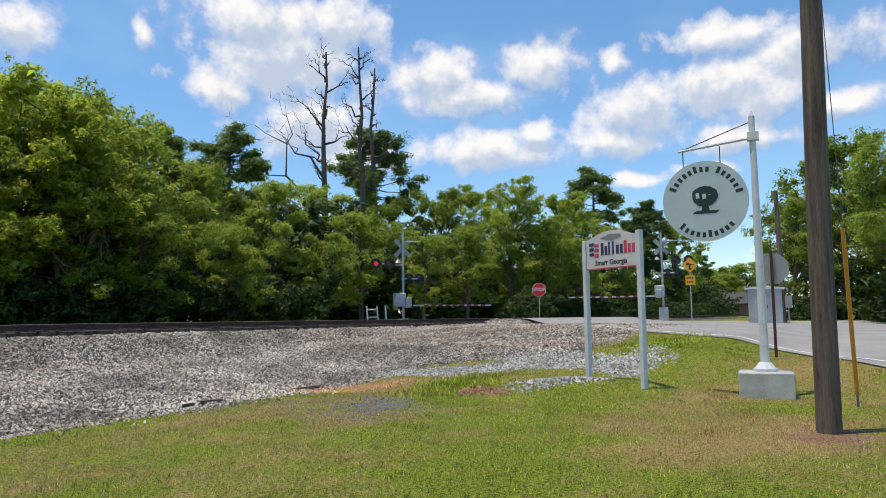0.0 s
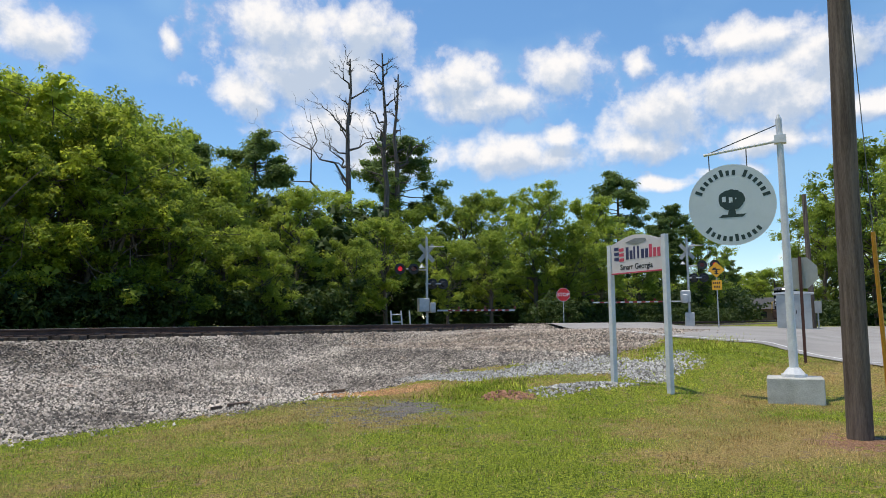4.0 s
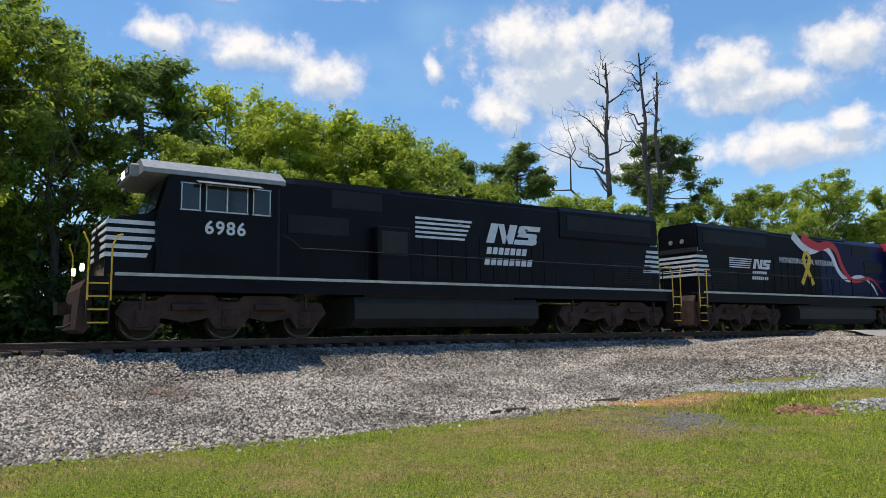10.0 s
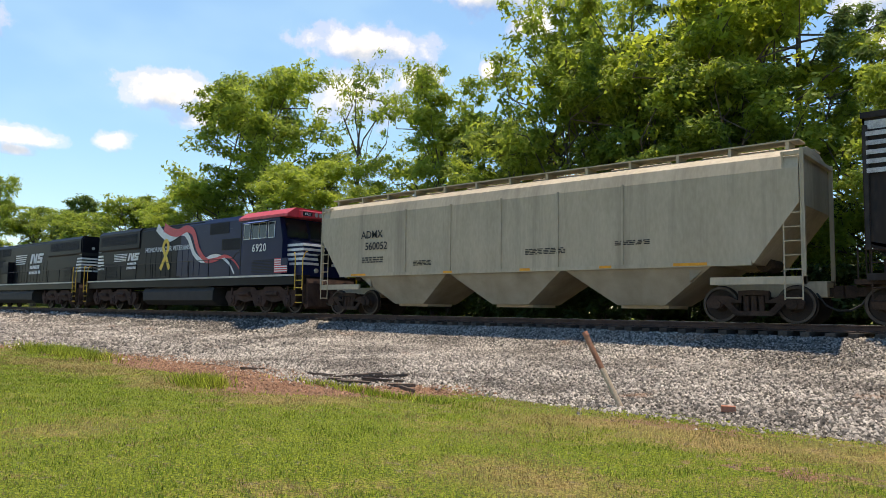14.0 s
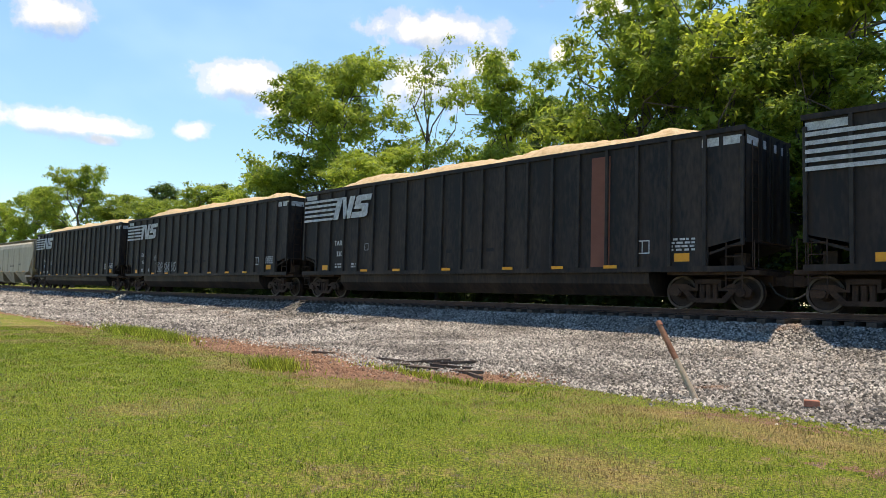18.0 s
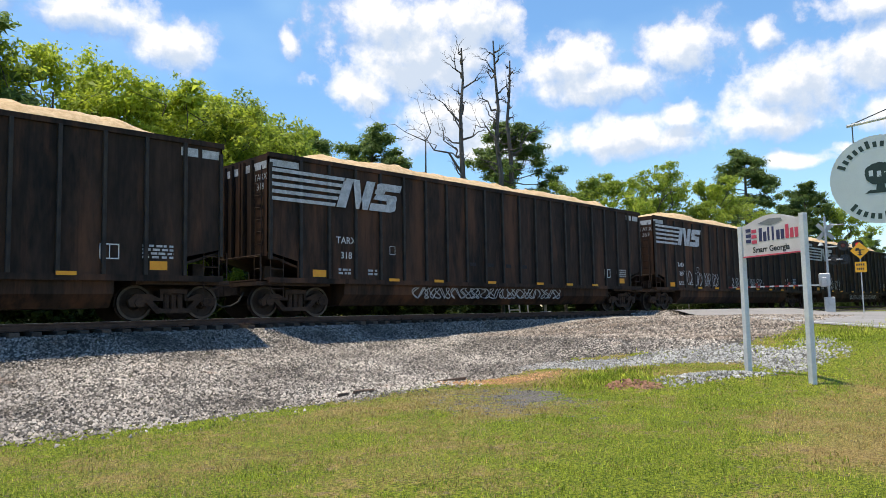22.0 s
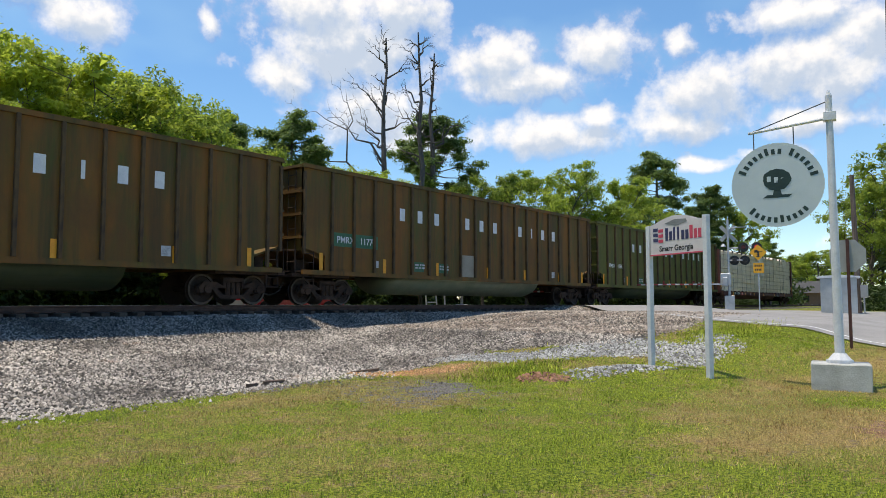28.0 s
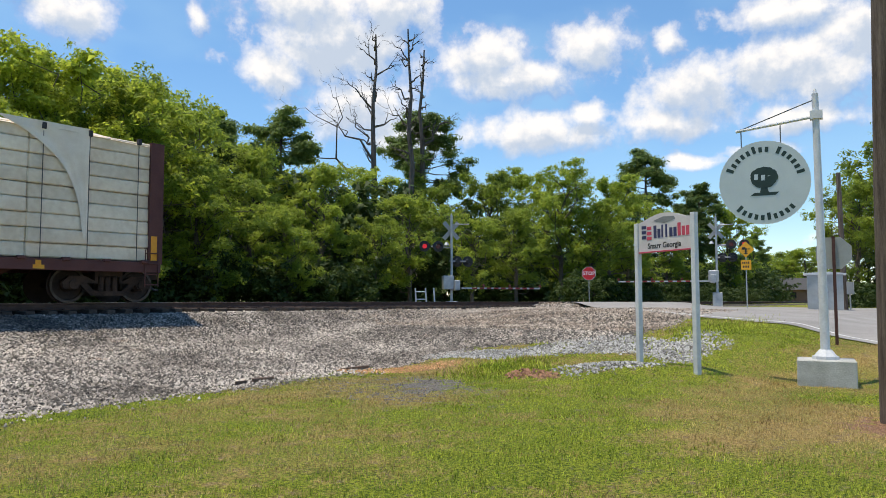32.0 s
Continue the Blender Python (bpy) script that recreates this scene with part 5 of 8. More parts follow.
    lettering("120230", 0.26, M_WHITE, car, -7.3, -1.482, 1.0, bold=0.004)
    for x in (-6.35, -3.85):
        red = plate(car, "placard", x, x + 0.42, 0.87, 1.12, -1.472, M_RED, label="small red notice plate with white lines")
        small_print(red, x + 0.04, -1.48, 1.02, 2, 0.34, 0.045, M_WHITE, 3)
    for x in (-8.85, -5.3, -2.6, 0.6, 4.45, 8.5):
        part("reflector", extrude(bmesh.new(), [(x, 0.88), (x + 0.28, 0.88), (x + 0.28, 0.98), (x + 0.2, 0.98), (x + 0.2, 1.1), (x + 0.06, 1.1), (x + 0.06, 0.98), (x, 0.98)], "y", -1.478, -1.47), M_REFLECT, car)
    # stake pockets along the side sill
    for i in range(22):
        x = -L + 0.5 + (2 * L - 1.0) * i / 21
        part("stake_pocket", boxed(x - 0.1, x + 0.1, -1.53, -1.4, 1.1, 1.2, 0.02), M_LUMBERCAR, car)
    end = plate(car, "end_placard", 5.55, 5.95, 0.86, 1.14, -1.50, M_WORNWHITE, label="small white notice frame")
    part("notice_field", boxed(5.59, 5.91, -1.512, -1.505, 0.9, 1.1), M_GRILLE, end)
    return car


# ---- locomotive ----
def ribbon(car, name, points, width, y, material, x_of, n=40):
    """A flowing painted band on the hood's side; points: (u, z) along its middle, width at its two ends and middle."""
    c = curve(points, n)
    d = np.gradient(c, axis=0)
    d /= np.linalg.norm(d, axis=1)[:, None]
    nrm = np.stack([-d[:, 1], d[:, 0]], -1)
    w = np.interp(np.linspace(0, 1, n), [0, 0.5, 1], width)[:, None] / 2
    a, b = c + nrm * w, c - nrm * w
    bm = bmesh.new()
    va = [bm.verts.new((x_of(p[0]), y, p[1])) for p in a]
    vb = [bm.verts.new((x_of(p[0]), y, p[1])) for p in b]
    for i in range(n - 1):
        bm.faces.new((va[i], va[i + 1], vb[i + 1], vb[i]))
    part(name, bm, material, car)


M_AWNING = mat("blue canvas awning", (0.05, 0.10, 0.28), (0.08, 0.15, 0.38), rough=0.7)


def locomotive(number, s, veteran):
    """Six-axle freight engine; u runs from the cab end (-) to the radiator end (+), s turns it."""
    main = M_NAVY if veteran else M_BLACK
    car = thing("locomotive", "dark blue and black diesel locomotive with red roof and ribbon" if veteran else "black diesel freight locomotive with white stripes and lit headlights", "locomotive", "locomotives of the train")

    def X(u):
        return s * float(np.interp(u, [-10.84, -10.2, -9.6, -8.3, -4.95, -4.4, 9.3, 10.2, 10.84], [-11.5, -11.0, -10.55, -9.42, -6.12, -5.5, 10.3, 10.95, 11.5]))

    def bx(bm, u0, u1, y0, y1, z0, z1, bevel=0.0):
        return box(bm, *sorted((X(u0), X(u1))), y0, y1, z0, z1, bevel)

    def B(*a, **k):
        return bx(bmesh.new(), *a, **k)
    # frame, walkway edges, tank
    part("frame", B(-10.2, 10.2, -1.45, 1.45, 1.25, 1.6), M_BLACK, car)
    for y0, y1 in ((-1.53, -1.45), (1.45, 1.53)):
        part("walkway_edge", B(-9.4, 9.6, y0, y1, 1.62, 1.70), M_SILL, car, "dirty white walkway edge")
    bm = extrude(bmesh.new(), [(-1.3, 1.2), (-1.42, 1.0), (-1.42, 0.55), (-1.1, 0.3), (1.1, 0.3), (1.42, 0.55), (1.42, 1.0), (1.3, 1.2)], "x", X(-2.9), X(3.3))
    part("fuel_tank", bm, M_TANK, car)
    bm = bmesh.new()
    rod(bm, (X(-2.6), -1.25, 1.32), (X(2.4), -1.25, 1.32), 0.14, seg=10)
    rod(bm, (X(-2.6), 1.25, 1.32), (X(2.4), 1.25, 1.32), 0.14, seg=10)
    part("air_reservoir", bm, M_TANK, car)
    for u in (-7.45, 7.4):
        loco_bogie(car, u)
    # long hood
    hood = main if not veteran else M_BLACK
    out = [(-1.0, 1.6), (-1.0, 4.5), (-0.85, 4.7), (0.85, 4.7), (1.0, 4.5), (1.0, 1.6)]
    part("long_hood", extrude(bmesh.new(), out, "x", X(-5.0 if not veteran else 0.6), X(9.3)), hood, car)
    if veteran:
        part("long_hood", extrude(bmesh.new(), out, "x", X(-5.0), X(0.6)), M_NAVY, car, "dark blue forward part of the hood")
    part("radiator_flare", extrude(bmesh.new(), [(-1.0, 3.5), (-1.05, 3.6), (-1.05, 4.56), (-0.9, 4.74), (0.9, 4.74), (1.05, 4.56), (1.05, 3.6), (1.0, 3.5)], "x", X(4.6), X(9.2)), hood, car)
    for y in (-1.055, 1.055):
        part("radiator_grille", B(4.9, 8.9, min(y, y * 1.01), max(y, y * 1.01), 3.86, 4.42), M_GRILLE, car)
    bm = bmesh.new()
    for u in (5.5, 6.9, 8.3):
        rod(bm, (X(u), 0, 4.62), (X(u), 0, 4.74), 0.62, seg=20)
    part("radiator_fan", bm, M_GRILLE, car)
    part("brake_housing", extrude(bmesh.new(), [(-1.006, 4.1), (-1.006, 4.5), (-0.9, 4.7), (0.9, 4.7), (1.006, 4.5), (1.006, 4.1)], "x", X(-4.4), X(-1.4)), main, car)
    for y0, y1 in ((-1.02, -1.0), (1.0, 1.02)):
        part("brake_grille", B(-3.4, -1.9, y0, y1, 3.9, 4.45), M_GRILLE, car)
    bm = bmesh.new()
    rod(bm, (X(-2.2), 0, 4.65), (X(-2.2), 0, 4.8), 0.55, seg=18)
    rod(bm, (X(-3.5), 0, 4.65), (X(-3.5), 0, 4.8), 0.55, seg=18)
    part("roof_fan", bm, M_GRILLE, car)
    part("exhaust_stack", B(0.6, 1.6, -0.3, 0.3, 4.58, 4.75, bevel=0.03), M_GRILLE, car)
    part("roof_rib", B(-1.3, 4.5, -0.95, -0.9, 4.58, 4.64), hood, car)
    # hood doors: raised panels with latches
    for i in range(11):
        u = -1.1 + i * 0.5
        part("hood_door", B(u, u + 0.46, -1.018, -1.0, 1.85, 3.35), hood if u > 0.5 or not veteran else M_NAVY, car)
    part("air_intake", B(-4.6, -2.9, -1.03, -1.0, 3.05, 3.6), M_GRILLE, car)
    if not veteran:
        part("filter_box", B(-2.2, -1.2, -1.4, -0.98, 1.7, 3.4, bevel=0.03), main, car)
        part("filter_panel", B(-2.1, -1.3, -1.41, -1.395, 2.5, 3.25), M_TANK, car)
    bm = bmesh.new()
    for k in range(10):
        bx(bm, 7.0, 8.9, -1.02, -1.0, 1.9 + 0.09 * k, 1.94 + 0.09 * k)
    part("louvre", bm, M_GRILLE, car)
    # cab
    cab = extrude(bmesh.new(), [(X(a), b) for a, b in ((-4.95, 1.6), (-4.95, 4.42), (-8.0, 4.42), (-8.3, 3.25), (-8.3, 1.6))], "y", -1.5, 1.5)
    part("cab", cab, main, car)
    roof = M_REDROOF if veteran else M_GREYROOF
    bm = extrude(bmesh.new(), [(-1.56, 4.3), (-1.56, 4.42), (-1.1, 4.72), (1.1, 4.72), (1.56, 4.42), (1.56, 4.3)], "x", X(-4.85), X(-8.75))
    part("cab_roof", bm, roof, car, "red cab roof" if veteran else "light grey cab roof")
    bm = bmesh.new()
    bx(bm, -6.1, -5.2, -0.6, 0.6, 4.7, 4.86, 0.02)
    bx(bm, -7.6, -6.5, -0.5, 0.5, 4.7, 4.82, 0.02)
    part("air_conditioner", bm, M_GRILLE, car)
    bm = bmesh.new()
    for k in range(3):
        rod(bm, (X(-5.0), -0.2 + 0.2 * k, 4.82), (X(-5.5), -0.2 + 0.2 * k, 4.9), 0.05, 0.09, seg=8)
    part("horn", bm, M_CHROME, car)
    # headlight and number box over the windshield
    part("number_box", B(-9.0, -8.5, -0.95, 0.95, 4.28, 4.62, bevel=0.04), roof, car)
    for y in (-0.13, 0.13):
        bm = rod(bmesh.new(), (X(-9.02), y, 4.45), (X(-8.98), y, 4.45), 0.1, seg=14)
        part("headlight", bm, M_LAMP if not veteran else M_CHROME, car)
    for y in (-0.62, 0.62):
        part("number_plate", B(-9.015, -9.0, y - 0.26, y + 0.26, 4.36, 4.54), M_GRILLE, car)
        o = part("lettering", text_mesh(number, 0.17, M_WHITE), None, car)
        o.matrix_basis = pose(X(-9.02), y, 4.45, 90, 0, -90 if s > 0 else 90)
    # windows
    for u0, u1 in ((-7.75, -7.2), (-7.1, -5.9), (-5.8, -5.25)):
        w = part("side_window", B(u0 + 0.05, u1 - 0.05, -1.512, -1.5, 3.42, 4.1), M_GLASS, car)
        bm = bmesh.new()
        for a, b, c, d in ((u0, u1, 3.385, 3.42), (u0, u1, 4.1, 4.13), (u0 + 0.02, u0 + 0.05, 3.385, 4.13), (u1 - 0.05, u1 - 0.02, 3.385, 4.13)):
            bx(bm, a, b, -1.53, -1.498, c, d)
        if u1 - u0 > 1:
            bx(bm, (u0 + u1) / 2 - 0.02, (u0 + u1) / 2 + 0.02, -1.53, -1.498, 3.4, 4.12)
        part("window_frame", bm, M_CHROME, w)
    part("sunshade", extrude(bmesh.new(), [(-1.5, 4.2), (-1.5, 4.22), (-1.85, 4.1), (-1.85, 4.08)], "x", X(-7.35), X(-5.6)), M_GREYROOF if not veteran else M_AWNING, car)
    for y0, y1 in ((-1.25, -0.08), (0.08, 1.25)):
        bm = bmesh.new()
        vs = [bm.verts.new(p) for p in ((X(-8.33), y0, 3.42), (X(-8.33), y1, 3.42), (X(-8.09), y1, 4.22), (X(-8.09), y0, 4.22))]
        bm.faces.new(vs)
        part("windshield", bm, M_GLASS, car)
    # nose, with stripes on its side and front
    nose = extrude(bmesh.new(), [(X(a), b) for a, b in ((-8.2, 1.6), (-8.2, 3.35), (-9.35, 3.12), (-9.6, 2.95), (-9.65, 1.6))], "y", -1.2, 1.2)
    part("nose", nose, main, car)
    bm = bmesh.new()
    for k in range(5):
        z = 2.12 + 0.21 * k
        extrude(bm, [(X(-9.66), z), (X(-8.3 + 0.18 * (k - 2) * 0.6), z), (X(-8.25 + 0.18 * (k - 2) * 0.6), z + 0.11), (X(-9.66 + 0.012 * k), z + 0.11)], "y", -1.21, 1.21)
    part("nose_stripe", bm, M_WHITE, car, "white nose stripes")
    bm = bmesh.new()
    extrude(bm, [(-0.35, 2.1), (0.35, 2.1), (0.42, 2.7), (0.1, 3.05), (-0.1, 2.7), (-0.45, 2.55)], "x", X(-9.69), X(-9.67))
    part("nose_emblem", bm, M_BLACK, car)
    bm = bmesh.new()
    bx(bm, -9.1, -8.7, -0.25, 0.25, 3.2, 3.35, 0.02)
    part("nose_box", bm, M_GRILLE, car)
    for y in (-0.85, 0.85):
        part("ditch_light", rod(bmesh.new(), (X(-10.3), y, 1.85), (X(-10.2), y, 1.85), 0.1, seg=12), M_LAMP if not veteran else M_CHROME, car)
    # rear end: stripes and number
    bm = bmesh.new()
    for k in range(5):
        z = 2.4 + 0.2 * k
        bx(bm, 8.5 + 0.05 * k, 9.31, -1.01, 1.01, z, z + 0.11)
    part("rear_stripe", bm, M_WHITE, car)
    part("rear_number_box", B(8.9, 9.33, -1.01, 1.01, 3.45, 3.65), M_GRILLE, car)
    lettering(number, 0.2, M_WHITE, car, X(9.1), -1.015, 3.55)
    for y in (-0.3, 0.3):
        part("rear_light", rod(bmesh.new(), (X(9.3), y, 3.95), (X(9.36), y, 3.95), 0.1, seg=12), M_CHROME, car)
    # pilots, steps, handrails at both ends
    for e in (-1, 1):
        bm = extrude(bmesh.new(), [(X(e * a), b) for a, b in ((10.15, 1.6), (10.35, 1.3), (10.45, 0.3), (10.2, 0.2), (10.0, 0.4), (10.0, 1.6))], "y", -1.35, 1.35)
        part("pilot", bm, M_LOCOTRUCK, car)
        coupler(car, X(e * 10.84), s * e)
        for y in (-1, 1):
            bm = bmesh.new()
            for k in range(4):
                box(bm, *sorted((X(e * 9.55), X(e * 10.15))), *sorted((y * 1.2, y * 1.52)), 0.45 + 0.32 * k, 0.48 + 0.32 * k)
            box(bm, *sorted((X(e * 9.5), X(e * 9.55))), *sorted((y * 1.15, y * 1.5)), 0.42, 1.65)
            box(bm, *sorted((X(e * 10.15), X(e * 10.2))), *sorted((y * 1.15, y * 1.5)), 0.42, 1.65)
            st = part("step", bm, M_TRUCK, car)
            for k in range(4):
                part("step_edge", boxed(*sorted((X(e * 9.55), X(e * 10.15))), *sorted((y * 1.52, y * 1.535)), 0.44 + 0.32 * k, 0.48 + 0.32 * k), M_YELLOW, st)
            for u in (9.5, 10.18):
                part("grab_iron", rods([(X(e * u), y * 1.55, 1.0), (X(e * u), y * 1.55, 2.35), (X(e * (u + (0.14 if u > 10 else -0.14))), y * 1.5, 2.62), (X(e * (u + (0.14 if u > 10 else -0.3))), y * 1.4, 2.66)], 0.022), M_YELLOW, car, "yellow grab iron")
    for y in (-1.47, 1.47):
        pts = [(X(-4.9), y, 2.9), (X(-4.6), y, 2.75), (X(-4.4), y, 2.55), (X(9.3), y, 2.55)]
        part("handrail", rods(pts, 0.017), M_TANK, car)
        for i in range(9):
            u = -4.2 + i * 1.65
            part("handrail_post", rod(bmesh.new(), (X(u), y, 1.62), (X(u), y, 2.55), 0.02, seg=5), M_BLACK, car)
    bm = rods([(X(-10.1), -1.2, 2.6), (X(-10.1), 1.2, 2.6)], 0.02)
    part("end_rail", bm, M_BLACK, car)
    bm = rods([(X(10.1), -1.2, 2.6), (X(10.1), 1.2, 2.6)], 0.02)
    part("end_rail", bm, M_BLACK, car)
    # cab side
    part("cab_door_line", B(-5.05, -4.98, -1.506, -1.5, 1.75, 4.2), M_GRILLE, car)
    part("battery_box", B(-8.2, -5.1, -1.515, -1.45, 1.72, 2.45), main, car)
    bm = bmesh.new()
    for k in range(9):
        bx(bm, -7.7, -6.0, -1.525, -1.51, 1.8 + 0.07 * k, 1.83 + 0.07 * k)
    part("cab_louvre", bm, M_GRILLE if veteran else M_BLACK, car)
    lettering(number, 0.5, M_WHITE, car, s * -7.68, -1.52, 2.95, bold=0.012, spacing=1.15)
    F = -1.022
    if not veteran:
        stripes_logo(car, -1.4, F, 3.17, 3.86, 1.93, 1.45, 3.7, M_WHITE)
        letter_bars(car, 1.45, F, 2.78, 7, 0.2, 0.24, 0.06, M_WHITE)
        letter_bars(car, 1.35, F, 2.4, 8, 0.21, 0.24, 0.06, M_WHITE)
        for u in (0.3, 3.2, 6.0):
            plate(car, "stencil_plate", u, u + 0.16, 3.66, 3.74, F, M_WORNWHITE)
    else:
        stripes_logo(car, -8.05, F, 2.86, 3.3, 1.5, -6.3, -5.0, M_WHITE)
        letter_bars(car, -6.35, F, 2.6, 7, 0.12, 0.15, 0.04, M_WHITE)
        letter_bars(car, -6.4, F, 2.36, 8, 0.12, 0.15, 0.04, M_WHITE)
        lettering("HONORING OUR VETERANS", 0.375, M_WHITE, car, -1.72, F - 0.012, 3.36, bold=0.004)
        xo = lambda u: u
        ribbon(car, "ribbon_white", [(-2.9, 4.66), (-2.2, 4.2), (-1.4, 3.95), (-0.2, 4.2), (0.53, 3.85), (1.15, 3.0), (2.0, 2.59), (2.9, 2.78), (3.7, 2.74), (4.5, 2.35), (4.95, 1.85)], (0.46, 0.26, 0.1), F - 0.003, M_WHITE, xo, 70)
        ribbon(car, "ribbon_red", [(-2.1, 4.6), (-1.3, 4.3), (-0.5, 4.2), (0.3, 4.36), (1.0, 4.1), (1.55, 3.2), (2.3, 2.62), (3.1, 2.58), (4.1, 2.75), (4.9, 2.5), (5.55, 1.95)], (0.5, 0.3, 0.06), F - 0.006, M_RED, xo, 70)
        for lay, pts in enumerate(([(-2.33, 2.25), (-1.9, 2.85), (-1.55, 3.4), (-1.64, 3.74), (-1.82, 3.82), (-1.97, 3.72)], [(-1.33, 2.25), (-1.7, 2.85), (-2.07, 3.4), (-1.97, 3.74), (-1.82, 3.82)])):
            ribbon(car, "yellow_ribbon", [(a + 0.0, b) for a, b in pts], (0.26, 0.24, 0.2), F - 0.018 - 0.006 * lay, M_GOLD, xo, 30)
        bm = bmesh.new()
        for k in range(7):
            box(bm, 8.9, 9.85, -1.527, -1.522, 1.78 + 0.1 * k, 1.83 + 0.1 * k)
        fl = part("flag", boxed(8.9, 9.85, -1.522, -1.516, 1.78, 2.43), M_WHITE, car, "flag painted in red and white stripes")
        part("flag_stripe", bm, M_RED, fl)
        part("flag_field", boxed(9.4, 9.85, -1.532, -1.527, 2.1, 2.43), M_NAVY, fl)
    return car


# ---- the train, from its head to its tail: (thing, front offset, rear offset) ----
TAGS = [((4.8, 1.35, 0.9, 0.6, 1), (13.9, 1.3, 2.0, 0.7, 2)), ((5.2, 1.35, 3.2, 0.6, 3),), ((6.0, 0.6, 9.0, 0.4, 4),), ((3.2, 1.4, 0.9, 0.8, 5), (4.5, 1.35, 3.0, 0.75, 6), (9.5, 1.4, 5.0, 0.5, 7)), ((4.5, 1.4, 2.6, 0.7, 8), (10.0, 0.6, 8.0, 0.4, 9))]


def black(a, b, length, brown, chips, tags=(), panel=False, plates=False):
    return gondola("browned black wood chip gondola car heaped with chips" if brown else "black wood chip gondola car heaped with pale chips", length,
                   M_CARBROWN if brown else M_CARBLACK, M_CARBROWN if brown else M_CARBLACK, 20, chips, dict(kind="black", a=a, b=b, tags=tags, panel=panel, plates=plates))


TRAIN = []


def couple(ob, a, b):
    TRAIN.append((ob, (a + b) / 2))


couple(locomotive("6986", 1, False), -144.45, -121.4)
couple(locomotive("6920", -1, True), -121.4, -98.3)
couple(covered_hopper(19.9), -98.3, -78.4)
couple(black("TARX", "307", 23.65, False, 1), -78.4, -54.7)
couple(black("TARX", "353", 23.3, False, 2, TAGS[1]), -54.7, -31.4)
couple(black("TARX", "330", 23.3, False, 3, (), True), -31.4, -8.1)
couple(black("TARX", "360", 23.2, False, 4, TAGS[0], False, True), -8.1, 15.1)
for i, (num, a, b) in enumerate((("1226", 15.1, 38.45), ("1105", 38.45, 61.95))):
    couple(gondola("clean maroon wood chip gondola car heaped with chips", 23.35, M_MAROON, M_MAROON, 9, 5 + i, dict(kind="red", a="TARX", b=num), top=5.08, rib_depth=0.015), a, b)
couple(black("TARX", "331", 23.3, True, 7), 61.95, 85.25)
couple(black("TARX", "318", 23.5, True, 8, TAGS[2]), 85.25, 108.75)
couple(black("TARX", "369", 23.5, True, 9, TAGS[3]), 108.75, 132.27)
couple(black("TARX", "324", 23.58, True, 10, TAGS[4]), 132.27, 155.85)
for a, b, num, body, belly, patch, panel in ((155.85, 178.2, "11848", M_RUSTOLIVE, M_RUSTOLIVE, False, False), (178.2, 200.65, "11842", M_RUSTOLIVE, M_TUBEDARK, False, False),
                                             (200.65, 222.8, "11770", M_RUSTOLIVE, M_TUBE, True, True), (222.8, 245.0, "11862", M_OLIVE, M_TUBEDARK, False, False)):
    couple(gondola("faded olive green gondola car with white letters" if body is M_OLIVE else "rusted olive gondola car with white letters", b - a, body, belly, 20, 0,
                   dict(kind="bay", a="PMRX", b=num, patch=patch, panel=panel), top=4.9, rib_depth=0.1, round_belly=True), a, b)
couple(lumber_car(25.3), 245.0, 270.2)


def way(t):
    """How far the train has come by t seconds: metres to be taken from each offset."""
    q = max(t, 6.0) - 18.0
    run = -0.0184729 + 18.4942 * q + 0.00818786 * q ** 2 - 0.00215647 * q ** 3 + 2.65518e-05 * q ** 4 + 7.66213e-06 * q ** 5 - 1.83813e-07 * q ** 6 - 6.29279e-09 * q ** 7
    return run + 18.12 * min(t - 6.0, 0.0)


def on_rails(x):
    """A car's pose on the climbing line."""
    slope = (float(rail_z(x + 8)) - float(rail_z(x - 8))) / 16
    return pose(x, TRK, (float(rail_z(x + 8)) + float(rail_z(x - 8))) / 2, 0, -math.degrees(math.atan(slope)), 0)


def train_motions():
    for ob, x in TRAIN:
        walk(ob, [(k / 2, on_rails(x - way(k / 2))) for k in range(0, 65)])
    centre = {ob: x for ob, x in TRAIN}
    for ob, bx_, r, car in ROLLING:
        x = centre[car]
        ks = [k for k in range(1, 32 * FPS) if -48 < x - way(k / FPS) < 48]
        rows = [(t, (x - way(k / FPS)) / r) for t, k in [(0, ks[0])] + [(k / FPS, k) for k in ks] + [(32, ks[-1])]]
        walk(ob, [(t, Matrix.Translation((bx_, 0, r)) @ Matrix.Rotation(turn, 4, "Y")) for t, turn in rows])


